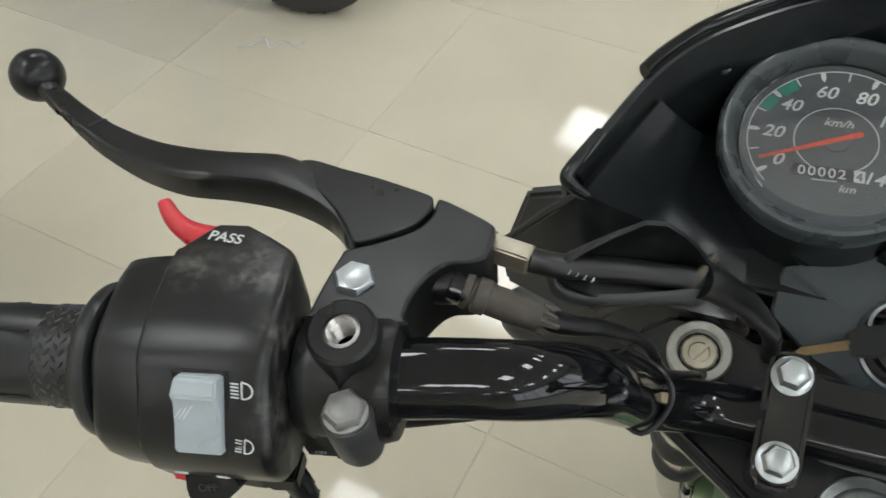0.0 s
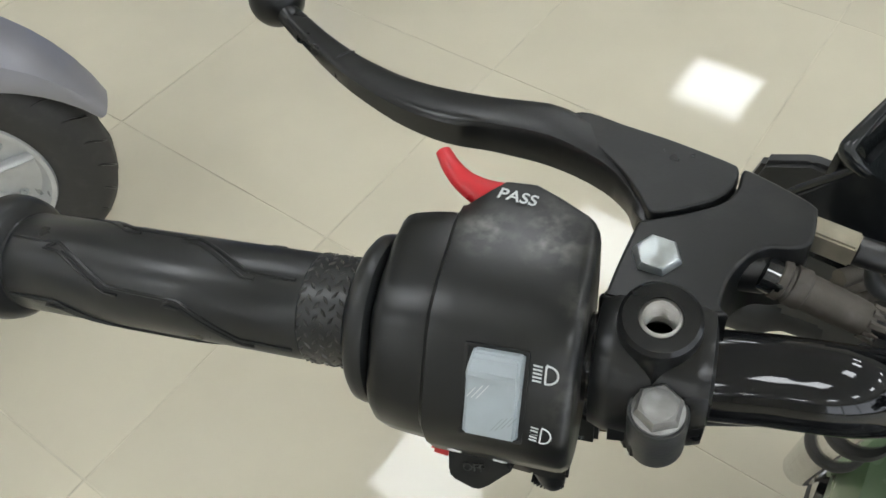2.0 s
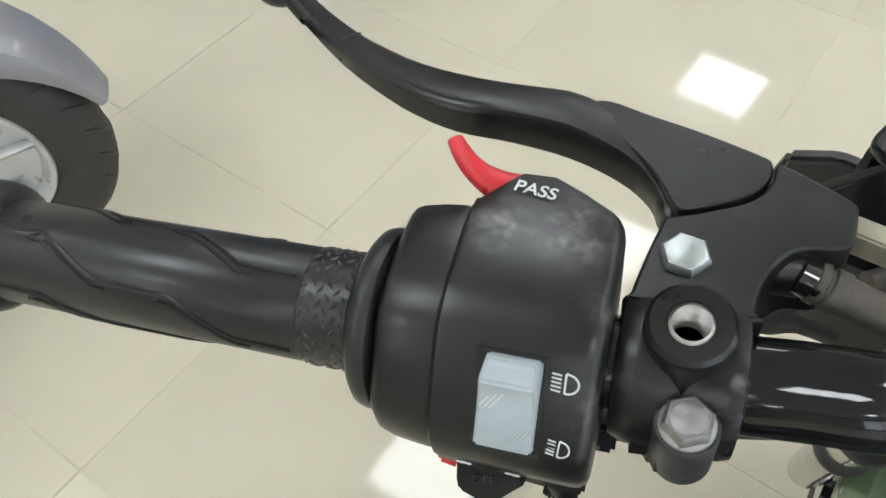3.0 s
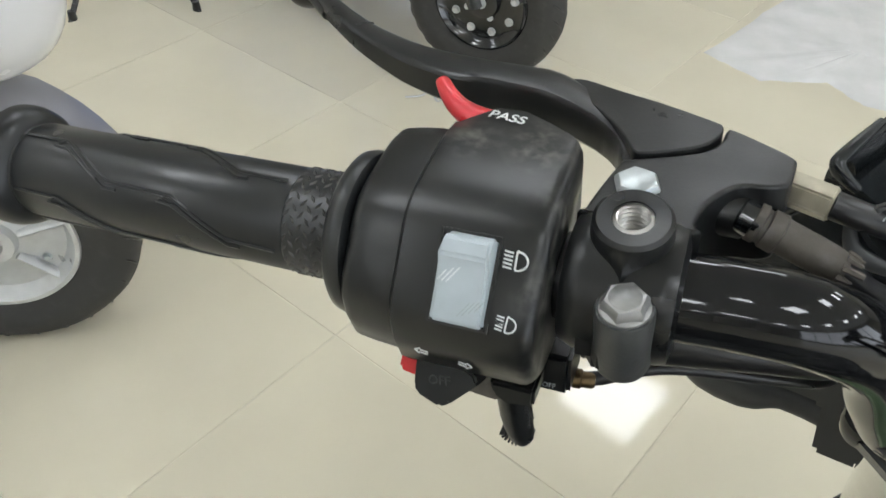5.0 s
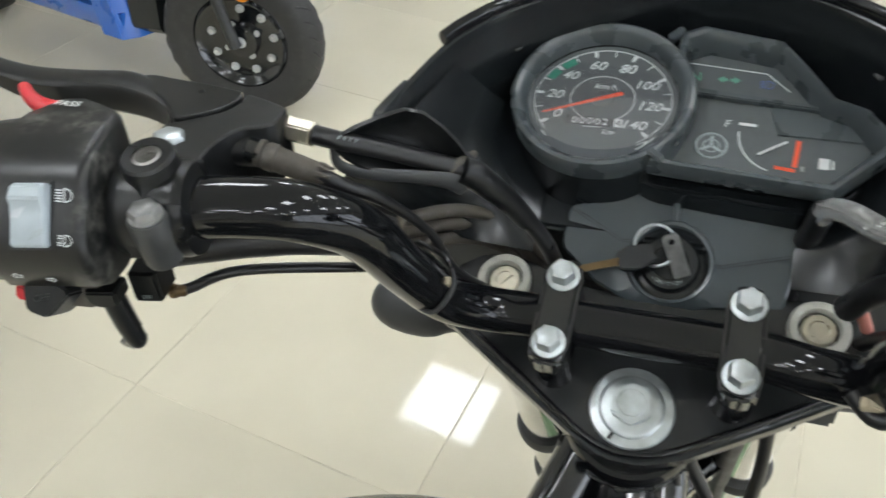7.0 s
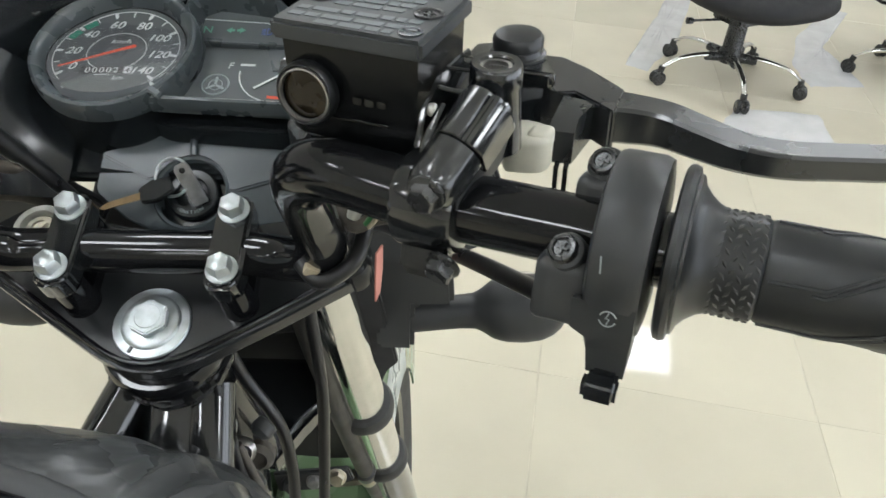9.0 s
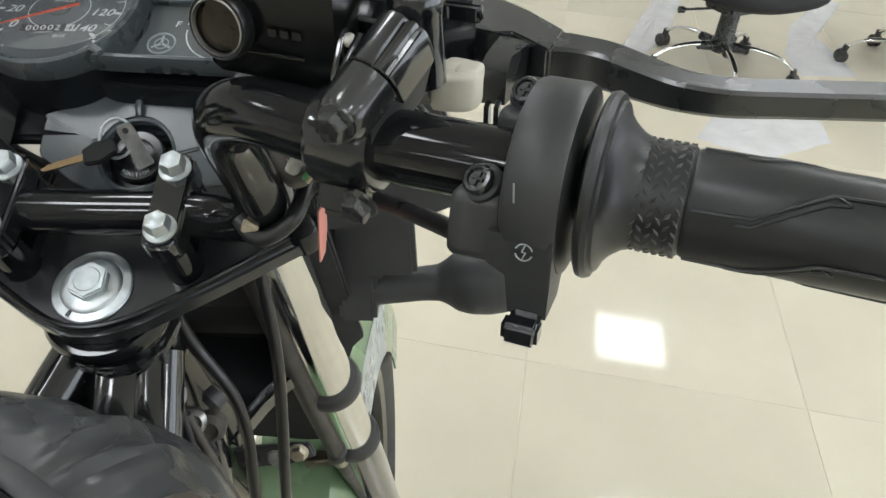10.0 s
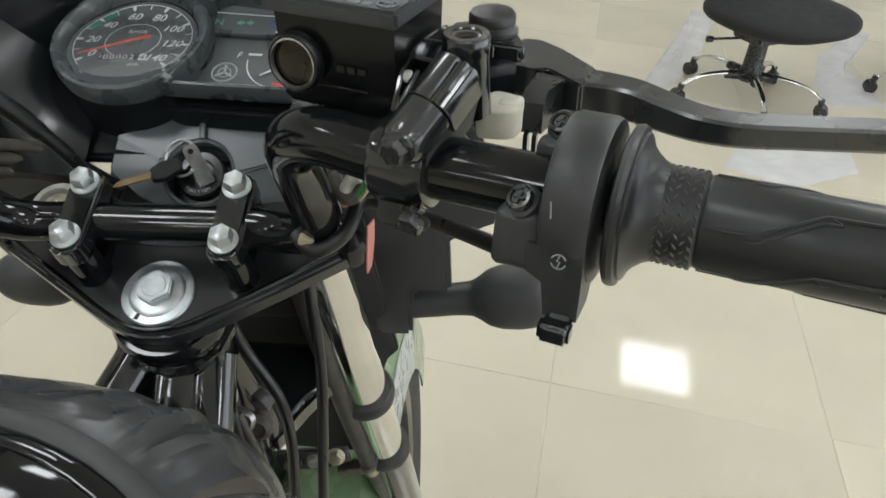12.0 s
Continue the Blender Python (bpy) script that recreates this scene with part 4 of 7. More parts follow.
# fork legs along the yoke's axis
for sx in (-1, 1):
    def F(t, dx=0.0, dv=0.0):
        toe = -7.0 if sx > 0 else 0.0
        return MT @ Vector((72.5 * sx + 1.5 + toe + dx, 57 + dv, -t))
    ax_ = (F(100) - F(0)).normalized()
    leg = part("fork_leg", tube([F(16), F(250)], 0.0180, 36, 1), CHROME, BIKE, "chromed telescopic fork leg with black seals")
    part("fork_cover", tube([F(250), F(385)], 0.0186, 36, 1), CHROME, leg)
    part("dust_seal", lathe([(16, -4), (21.0, -3), (23.2, 2), (23.2, 10), (21.2, 15), (17, 16)], along(F(256), -ax_, 0.001), 36), TYRE, leg)
    part("dust_seal", lathe([(16, -3), (22.2, -2), (23.6, 2), (23.4, 11), (21, 15), (17, 16)], along(F(388), -ax_, 0.001), 36), TYRE, leg)
    part("slider", tube([F(384), F(480), F(740)], [0.0205, 0.0215, 0.021], 32, 1), SEMI, leg)
HEAD = part("head_tube", tube([MT @ Vector((0, 5, -12)), MT @ Vector((0, 5, -70)), MT @ Vector((0, 5, -190))], [0.0265, 0.025, 0.0245], 32, 2), GLOSS, BIKE, "black steering head tube with bearing cups")
part("bearing_cup", lathe([(24, -34), (28, -32), (30.5, -24), (31, -17), (29, -13.5), (22, -13)], MT @ pose(0, 5, 0), 40), GLOSS, HEAD)
part("lock_nut", lathe([(24, -40), (30, -39.6), (30, -35), (24, -34)], MT @ pose(0, 5, 0), 12), BLACK_BOLT, HEAD)
part("lower_yoke", prism([(-18, -14), (18, -14), (40, 20), (62, 44), (60, 66), (-60, 66), (-62, 44), (-40, 20)], -205, -180, MT, 5, 3), SEMI, HEAD)
part("frame_tube", tube([MT @ Vector((0, -8, -60)), (0.0, -0.10, -0.20), (0.0, -0.25, -0.28)], 0.024, 24, 6), SEMI, BIKE)
part("down_tube", tube([MT @ Vector((0, 0, -150)), (0.0, 0.02, -0.34), (0.0, -0.06, -0.62)], 0.021, 24, 6), SEMI, BIKE)
part("frame_rail", tube([MT @ Vector((-20, -4, -44)), (-0.042, -0.055, -0.125), (-0.066, -0.13, -0.19), (-0.09, -0.24, -0.26)], 0.0125, 20, 6), SEMI, BIKE)
part("frame_rail", tube([MT @ Vector((16, -6, -50)), (0.022, -0.050, -0.150), (0.030, -0.12, -0.24), (0.05, -0.24, -0.33)], 0.0135, 20, 6), SEMI, BIKE)
# added flat black sheet, stands for the deep shade behind fork and cables
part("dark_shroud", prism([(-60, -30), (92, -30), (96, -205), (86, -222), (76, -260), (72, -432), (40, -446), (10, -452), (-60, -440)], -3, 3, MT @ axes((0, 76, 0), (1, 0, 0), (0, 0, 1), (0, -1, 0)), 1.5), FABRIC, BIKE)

# cables and hoses in front of the head tube
for pts, r, m_ in (([(0.020, 0.016, -0.060), (0.0277, 0.020, -0.1018), (0.0432, 0.020, -0.1393), (0.0467, 0.020, -0.1764), (0.0437, 0.020, -0.2281), (0.040, 0.02, -0.36)], 0.0036, CABLE), ([(0.062, 0.045, -0.050), (0.0656, 0.040, -0.125), (0.0615, 0.040, -0.1855), (0.0544, 0.040, -0.2626), (0.046, 0.045, -0.40)], 0.0036, CABLE),
                   ([(0.020, 0.006, -0.06), (0.023, -0.004, -0.09), (0.030, -0.014, -0.14), (0.034, -0.02, -0.20), (0.024, -0.025, -0.25)], 0.0030, CABLE), ([(0.014, -0.014, -0.10), (0.024, -0.022, -0.15), (0.028, -0.028, -0.22)], 0.0024, CABLE),
                   ([(0.030, -0.010, -0.125), (0.040, -0.012, -0.165), (0.044, -0.006, -0.205), (0.036, 0.0, -0.24)], 0.0026, BOOT),
                   ([(-0.030, 0.0, -0.085), (-0.036, -0.016, -0.15), (-0.030, -0.03, -0.24)], 0.0040, CABLE)):
    part("control_cable", tube(pts, r, 12, 6), m_, BIKE)
part("green_connector", tube([(0.025, 0.112, -0.218), (0.033, 0.1165, -0.220), (0.041, 0.118, -0.216), (0.044, 0.119, -0.208)], [0.004, 0.0048, 0.0048, 0.004], 12, 4), GREEN_CONNECTOR, BIKE, "pale green plastic connector")
BRK = part("cable_bracket", prism([(0.018, -0.232), (0.070, -0.224), (0.073, -0.236), (0.052, -0.246), (0.020, -0.250)], -0.002, 0.002, axes((0, 0.062, 0), (1, 0, 0), (0, 0, 1), (0, -1, 0), 1.0), 0.001), BARREL, BIKE)
for x, z, r in ((0.030, -0.240, 0.0055), (0.046, -0.236, 0.0045), (0.062, -0.231, 0.0055)):
    part("bracket_bolt", hex_bolt(along((x, 0.059, z), (0.1, -1, 0.25), 0.001), r * 1700, 5, r * 1200), (YZINC, BARREL, DULL)[int(x * 60) % 3], BRK)
def FK(t, x, dv=0.0):
    return MT @ Vector((x, 57 + dv, -t))
HORN = part("brake_hose", tube([FK(20, 55, -10), FK(120, 54, -15), FK(262, 54, -18), FK(372, 55, -18)], [0.0066, 0.0070, 0.0070, 0.0070], 20, 4), SLEEVE, BIKE, "grey rubber sleeved brake hose beside the fork leg")
part("sleeve_end", lathe([(7.5, -2), (9, 0), (9, 10), (7, 12)], along(FK(380, 55, -18), FK(0, 52, -18) - FK(10, 52, -18), 0.001), 24), CABLE, HORN)
part("hose_union", join(lathe([(7.5, 0), (8, 2), (8, 14), (6.5, 16)], along(FK(398, 55, -18), FK(0, 52) - FK(10, 52), 0.001), 20), box(0.036, 0.008, 0.014, along(FK(392, 42, -18), (1, 0, 0.2)) @ pose(0, 0, 0, 0, 90, 0), 0.001)), YZINC, HORN)
part("hose_lower", tube([FK(396, 55, -18), FK(430, 56, -18), FK(520, 60, -16)], 0.0066, 16, 4), CABLE, HORN)
for k, (x, y, z, r) in enumerate(((0.020, -0.004, -0.118, 0.0080), (0.029, -0.004, -0.136, 0.0070), (0.037, 0.000, -0.143, 0.0080), (0.024, -0.006, -0.150, 0.0085), (0.041, 0.004, -0.126, 0.0060), (0.031, -0.002, -0.160, 0.0080))):
    part("cable_guide", lathe([(r * 0.6, -0.004), (r, -0.003), (r * 1.1, 0.003), (r * 0.7, 0.006), (r * 0.45, 0.004)], along((x, y, z), (0.5 - 0.25 * k, -0.6, 0.5 - 0.2 * k)), 18), (DULL, STEEL, BOOT, DULL, BARREL, BARREL)[k], BIKE)

# front wheel and pale green mudguard
AXLE = Vector((0.0, 0.375, -0.715))
part("front_wheel", lathe([(0.20, -0.032), (0.235, -0.043), (0.262, -0.040), (0.280, -0.022), (0.2855, 0), (0.280, 0.022), (0.262, 0.040), (0.235, 0.043), (0.20, 0.032)], along(AXLE, (1, 0, 0)), 64, close=False), TYRE, BIKE, "black front tyre")
WHEEL = bpy.data.objects["front_wheel"]
part("rim", lathe([(0.205, -0.034), (0.205, 0.034), (0.19, 0.03), (0.182, 0.0), (0.19, -0.03), (0.205, -0.034)], along(AXLE, (1, 0, 0)), 48, close=False), SEMI, WHEEL)
part("hub", lathe([(0.0, -0.05), (0.05, -0.05), (0.055, 0), (0.05, 0.05), (0, 0.05)], along(AXLE, (1, 0, 0)), 32), SEMI, WHEEL)
for k in range(5):
    a = math.tau * k / 5
    part("spoke", tube([AXLE + Vector((0, 0.04 * math.cos(a), 0.04 * math.sin(a))), AXLE + Vector((0, 0.195 * math.cos(a), 0.195 * math.sin(a)))], [0.016, 0.011], 12, 2), SEMI, WHEEL)
guard = []
for k in range(25):
    a = radians(20 + 150 * k / 24)
    c = AXLE + Vector((0, 0.315 * math.cos(a), 0.315 * math.sin(a)))
    out = Vector((0, math.cos(a), math.sin(a)))
    guard.append([c + Vector((x, 0, 0)) - out * d for x, d in ((-0.054, 0.10), (-0.050, 0.03), (-0.036, 0.006), (0, 0), (0.036, 0.006), (0.050, 0.03), (0.054, 0.10), (0.051, 0.10), (0.047, 0.03), (0.034, 0.009), (0, 0.003), (-0.034, 0.009), (-0.047, 0.03), (-0.051, 0.10))])
MUD = part("front_mudguard", loft(guard), GREEN_PAINT, BIKE, "pale green front mudguard with protective film")
part("protective_film", loft([[p * 1.0 + Vector((0.0008 if p.x > 0 else 0, 0, 0)) for p in s[5:7]] + [s[6] + Vector((0.001, 0, 0.002))] for s in guard[6:15]]), BLUE_FILM, MUD)

# tank, engine, rear wheel
def egg(cx, cy, cz, rx, ry, rz, e=2.4, seg=40, rows=20, pitch=0.0):
    bm_rows = []
    sp = lambda v, p: math.copysign(abs(v) ** p, v)
    for i in range(1, rows):
        ph = -math.pi / 2 + math.pi * i / rows
        bm_rows.append([(cx + rx * sp(math.cos(ph), 2 / e) * sp(math.cos(math.tau * j / seg), 2 / e), cy + ry * sp(math.cos(ph), 2 / e) * sp(math.sin(math.tau * j / seg), 2 / e), cz + rz * sp(math.sin(ph), 2 / e)) for j in range(seg)])
    m = Matrix.Translation((cx, cy, cz)) @ Matrix.Rotation(pitch, 4, "X") @ Matrix.Translation((-cx, -cy, -cz))
    return loft(bm_rows, m)


def creased_tank():
    """The tank's rounded body under a film that is drawn into soft folds over its shoulders."""
    folds = [(1.04, 0.2, 0.020, 1.0, 0.86), (0.958, 0.0, 0.017, 1.0, 0.85), (0.89, 0.25, 0.022, 0.6, 0.86), (1.14, -0.4, 0.026, 0.5, 0.88), (1.30, -0.6, 0.05, 0.35, 0.86), (1.62, 0.2, 0.06, 0.3, 0.86), (2.05, 0.4, 0.05, 0.3, 0.86)]
    bm = egg(-0.0371, -0.2122, -0.1345, 0.160, 0.1663, 0.0856, 2.36, 320, 90, 0.438)
    m = Matrix.Translation((-0.0371, -0.2122, -0.1345)) @ Matrix.Rotation(0.438, 4, "X")
    inv = m.inverted()
    for v in bm.verts:
        p = inv @ v.co
        a, r = math.atan2(p.y / 0.1663, p.x / 0.16), math.hypot(p.x / 0.16, p.y / 0.1663)
        warp = 0.05 * noise.noise(Vector((3.2 * math.cos(a), 3.2 * math.sin(a), 4.0 * r)))
        ridge = sum(h * math.exp(-((a + warp - c - b * (r - 0.9)) / w) ** 2) * min(1.0, max(0.0, (r - r0) / 0.05)) for c, b, w, h, r0 in folds)
        mask = min(1.0, max(0.0, (p.z + 0.03) / 0.03))
        v.co = m @ (p + Vector((p.x, p.y, p.z + 0.05)).normalized() * 0.0034 * ridge * mask)
    return bm


TANK = part("fuel_tank", creased_tank(), FILM_BLACK, BIKE, "black fuel tank covered with creased clear film")
part("tank_nose", egg(-0.0036, -0.1034, -0.1427, 0.0827, 0.0798, 0.0501, 2.4, 64, 28, 0.38), FILM_BLACK, TANK)
part("side_cover", egg(0.0524, -0.1401, -0.2257, 0.0614, 0.1267, 0.0705, 2.4, 64, 28, 0.34), FILM_BLACK, TANK, "black side cover below the tank")


def tank_cover():
    """A shell that follows the top of the tank, a little proud of it."""
    m = Matrix.Translation((-0.0371, -0.2122, -0.1345)) @ Matrix.Rotation(0.438, 4, "X")
    rings = []
    for k, up in ((1.0, -0.002), (1.0, 0.0022), (0.985, 0.0036), (0.955, 0.0038), (0.945, 0.0030), (0.935, 0.0042), (0.8, 0.006), (0.6, 0.008), (0.4, 0.009), (0.2, 0.0095), (0.03, 0.0096)):
        ring = []
        for j in range(64):
            x, y = 0.138 * k * math.cos(math.tau * j / 64), 0.130 * k * math.sin(math.tau * j / 64)
            z = 0.0856 * max(0.0, 1 - abs(x / 0.16) ** 2.36 - abs(y / 0.1663) ** 2.36) ** (1 / 2.36)
            ring.append(m @ Vector((x, y, z + up)))
        rings.append(ring)
    return loft(rings)


part("tank_cover", tank_cover(), GLOSS, TANK, "glossy black tank centre")


def open_strip(rows):
    """A thin band of surface through rows of points."""
    bm = bmesh.new()
    grid = [[bm.verts.new(p) for p in row] for row in rows]
    for a, b in zip(grid, grid[1:]):
        for k in range(len(a) - 1):
            bm.faces.new((a[k], a[k + 1], b[k + 1], b[k]))
    bmesh.ops.solidify(bm, geom=bm.faces[:], thickness=0.0012)
    return bm


def tank_point(x, y, up):
    z = 0.0856 * max(0.0, 1 - abs(x / 0.16) ** 2.36 - abs(y / 0.1663) ** 2.36) ** (1 / 2.36)
    return Matrix.Translation((-0.0371, -0.2122, -0.1345)) @ Matrix.Rotation(0.438, 4, "X") @ Vector((x, y, z + up))


# narrow grey-brown strip laid just proud of the tank's lower front
part("tank_lip", open_strip([[tank_point(x * g, y * g, 0.0014) for x, y in ((0.1010 + 0.0155 * u, 0.1078 + 0.0215 * u), (0.1018 + 0.0168 * u, 0.1074 + 0.0165 * u), (0.1026 + 0.0182 * u, 0.1068 + 0.0115 * u))] for u in (0.0, 0.15, 0.3, 0.45, 0.6, 0.75, 0.9, 1.0) for g in (1.004,)]), BROWN_STRIP, TANK, "grey-brown strip low on the tank")
part("cover_edging", tube([tank_point(0.1405 * math.cos(math.tau * k / 64), 0.1325 * math.sin(math.tau * k / 64), 0.001) for k in range(65)], 0.0062, 10, 1, flat=0.45), STALK, TANK, "grey rubber edging round the tank centre")
part("engine_block", join(egg(0, -0.10, -0.68, 0.13, 0.17, 0.14, 3.0, 24, 12), tube([(0, -0.02, -0.62), (0, 0.06, -0.44)], 0.065, 20, 2)), SEMI, BIKE)
part("seat", egg(0, -0.66, -0.24, 0.12, 0.32, 0.06, 2.6, 28, 12), FABRIC, BIKE)
part("rear_frame", tube([(0, -0.25, -0.28), (0, -0.6, -0.34), (0, -0.95, -0.26)], 0.03, 16, 4), SEMI, BIKE)
REAR = Vector((0, -0.90, -0.715))
rear = part("rear_wheel", lathe([(0.20, -0.036), (0.235, -0.048), (0.262, -0.045), (0.280, -0.026), (0.2855, 0), (0.280, 0.026), (0.262, 0.045), (0.235, 0.048), (0.20, 0.036)], along(REAR, (1, 0, 0)), 56, close=False), TYRE, BIKE)
part("rim", lathe([(0.205, -0.038), (0.205, 0.038), (0.182, 0.0), (0.205, -0.038)], along(REAR, (1, 0, 0)), 40, close=False), SEMI, rear)
part("hub", lathe([(0, -0.06), (0.06, -0.06), (0.06, 0.06), (0, 0.06)], along(REAR, (1, 0, 0)), 28), SEMI, rear)
part("swing_arm", tube([(0.05, -0.25, -0.70), (0.07, -0.6, -0.71), (0.06, -0.90, -0.715), (-0.06, -0.90, -0.715), (-0.07, -0.6, -0.71), (-0.05, -0.25, -0.70)], 0.02, 14, 3), SEMI, BIKE)
part("side_stand", tube([(-0.10, -0.15, -0.78), (-0.16, -0.20, -0.90), (-0.215, -0.24, -0.975), (-0.235, -0.25, -0.978)], 0.011, 14, 4), SEMI, BIKE)

# instrument cluster
pod = [(-12, 46), (-1, 52), (6, 54), (44, 47), (54, 34), (68, 15), (82, 10), (97, -9), (70, -38), (64, -39.5), (-6, -35), (-14, -32), (-2, -18), (4, 0), (3, 18), (-4, 34)]
CLUSTER = part("instrument_pod", join(prism(pod, -36, -9, MD, 1.5, 2), lathe([(40, -34), (44, -30), (44.0, 1.8), (40, 2.2), (36, 0.5), (0, 0.5)], MD @ pose(-37.5, 5, 0), 72)), BOWL, BIKE, "dark grey instrument pod with round speedometer and fuel gauge")
part("dial_bezel", lathe([(43.6, -6), (44.6, 2), (44.4, 7), (43.6, 9.0), (42.2, 9.6), (40.4, 8.8), (38.6, 6.6), (37.2, 3), (36.4, 0.7)], MD @ pose(-37.5, 5, 0), 72, close=False), BEZEL, CLUSTER)
MS = MD @ pose(-37.2, 4.0, 0)
part("speedometer_face", lathe([(36, 0.9), (0, 0.9)], MS, 64, close=False), DIAL, CLUSTER, "black speedometer dial with white figures")
part("dial_ring", join(tube(ring_path((0, 0, 1.15), 33.0, MS, -52, 225, 48), 0.00026, 6, 1), tube(ring_path((0, 0, 1.15), 15.5, MS, -60, 240, 40), 0.00028, 6, 1)), PRINT, CLUSTER)
for v in range(0, 141, 10):
    a = radians(216 - v * 1.84)
    big = v % 20 == 0
    r_in, w_ = (28.6, 1.9) if big else (29.0, 0.6)
    part("tick_mark", prism([(r_in, -0.25), (r_in + 1.6, -w_ / 2), (32.8, -w_ / 2), (32.8, w_ / 2), (r_in + 1.6, w_ / 2), (r_in, 0.25)], 1.0, 1.2, MS @ Matrix.Rotation(a, 4, "Z")), PRINT, CLUSTER)
    if big:
        b_ = radians(212 - v * 1.80) if v == 0 else a
        rr = 23.6 if v < 100 else 22.8
        lettering("speed_figure", str(v), 8.0, MS @ pose(rr * math.cos(b_), rr * math.sin(b_) - 2.7, 1.1, 0, 0, 0), PRINT, CLUSTER, 0.02, 0.25, "CENTER", 0.12)
for v0, v1 in ((31, 38.5), (41.5, 49)):
    pts = [(r * math.cos(radians(216 - v * 1.84)), r * math.sin(radians(216 - v * 1.84))) for r, vs in ((32.4, [v0 + (v1 - v0) * k / 6 for k in range(7)]), (28.0, [v1 - (v1 - v0) * k / 6 for k in range(7)])) for v in vs]
    part("green_band", prism(pts, 0.95, 1.1, MS), GREEN_PRINT, CLUSTER)
lettering("unit_lettering", "km/h", 5.4, MS @ pose(0, 6.6, 1.1), PRINT, CLUSTER, 0.02, 0.3, "CENTER", 0.04)
lettering("unit_lettering", "km", 5.0, MS @ pose(6.4, -23.2, 1.1, 0, 0, 2), PRINT, CLUSTER, 0.02, 0.3)
part("odometer_window", box(27, 5.8, 0.2, MS @ pose(-1.2, -15.6, 1.05, 0, 0, 2)), CABLE, CLUSTER)
lettering("odometer_figures", "00002", 6.0, MS @ pose(-3.2, -17.6, 1.2, 0, 0, 2), PRINT, CLUSTER, 0.02, 0, "CENTER", 0.06, 1.22)
part("odometer_drum", box(4.0, 5.4, 0.2, MS @ pose(10.2, -15.2, 1.15, 0, 0, 2)), PRINT, CLUSTER)
lettering("odometer_figures", "4", 5.2, MS @ pose(10.2, -17.1, 1.3, 0, 0, 2), CABLE, CLUSTER, 0.02)
part("odometer_line", box(9, 0.4, 0.1, MS @ pose(-2, -19.2, 1.1, 0, 0, 4)), PRINT, CLUSTER)
na = math.atan2(17.6, 35.6)
part("needle", prism([(-30.0, -0.55), (10.0, -1.25), (10.6, 0), (10.0, 1.25), (-30.0, 0.55)], 2.7, 3.3, MS @ Matrix.Rotation(na, 4, "Z")), NEEDLE, CLUSTER, "orange-red speedometer needle")
part("needle_hub", lathe([(5.6, 1.2), (5.2, 2.3), (4.0, 2.6), (0, 2.6)], MS, 32), DIAL, CLUSTER)
lens_ob = part("speedometer_lens", lathe([(36.6, 5.6), (0, 6.0), (0, 5.2), (36.4, 4.8)], MS @ pose(0, 0, -1.0, -9.6, 1.3, 0), 48, close=False), LENS, CLUSTER, "clear lens")
lens_ob.visible_shadow = False
# joint lugs between dial and panel
for x, v, a in ((-7.5, 44, 50), (-7, -29.5, -35)):
    part("lug", box(9, 4, 5, MD @ pose(x, v, 8.0, 0, 0, a), 0.8), BEZEL, CLUSTER)
# right-hand panel, sunk behind a bevelled rim
PD = MD @ pose(-0.6, 4.2, -12.2)
panel_edge = [(-3.5, 45), (6, 50), (42, 43.5), (53, 30), (66, 12.4), (80, 7.6), (93, -9), (68, -36), (4, -32.4), (-8, -31.5), (-2, -18), (3, 0), (2, 18), (-4, 34)]


def edge_ring(k, z):
    return [(38 + (x - 38) * k, 5 + (v - 5) * k, z) for x, v in panel_edge]


PAN = part("panel_rim", loft([edge_ring(k, z) for k, z in ((1.0, -3), (1.045, -1), (1.05, 2), (1.045, 6), (1.02, 8.4), (0.985, 8.8), (0.95, 7.6), (0.91, 1), (0.885, -6))], MD, cap=False), BEZEL, CLUSTER, "dark grey bevelled rim of the gauge panel")
part("panel_face", loft([edge_ring(0.90, -5.9), edge_ring(0.90, -5.3)], MD), DIAL, PAN)
part("indicator_hood", prism([(2, 17.2), (66, 11.4), (79, 6.4), (60, 9.4), (2, 13.2)], 6.9, 10.5, PD, 0.6), BEZEL, PAN)
part("clock_blank", prism([(40, 13), (74, 7), (87, -5.6), (46, -5.4)], 6.9, 7.8, PD, 0.3), BEZEL, PAN)
part("window_line", tube([PD @ Vector((x, v, 7.1)) for x, v in ((-5, 30), (-1, 34.5), (38, 31), (49, 21))], 0.00028, 6, 1), PRINT, PAN)
lettering("neutral_lettering", "N", 7.4, PD @ pose(5.0, 23.6, 7.1), GREEN_PALE, PAN, 0.02, 0, "CENTER", 0.05)
for sgn in (1, -1):
    part("turn_symbol", prism([(0.6, -0.9), (2.4, -0.9), (2.4, -2.3), (5.4, 0), (2.4, 2.3), (2.4, 0.9), (0.6, 0.9)], 7.0, 7.1, PD @ pose(20.7, 25.6, 0) @ Matrix.Diagonal((sgn, 1, 1, 1))), GREEN_PALE, PAN)
headlamp_symbol(PD @ pose(38, 24.2, 6.9), 1.15, BLUE_PRINT, PAN)
lettering("fuel_lettering", "F", 6.0, PD @ pose(22.6, -3.0, 7.1), PRINT, PAN, 0.02, 0.2)
part("fuel_mark", box(8.0, 1.6, 0.1, PD @ pose(32, -0.6, 7.1, 0, 0, -2)), PRINT, PAN)
part("fuel_arc", tube(ring_path((49, -6, 7.1), 20.5, PD, 178, 252, 16), 0.0004, 6, 1), PRINT, PAN)
part("fuel_needle", box(15, 1.1, 0.4, PD @ pose(44, -13.2, 7.8, 0, 0, 36)), PRINT, PAN)
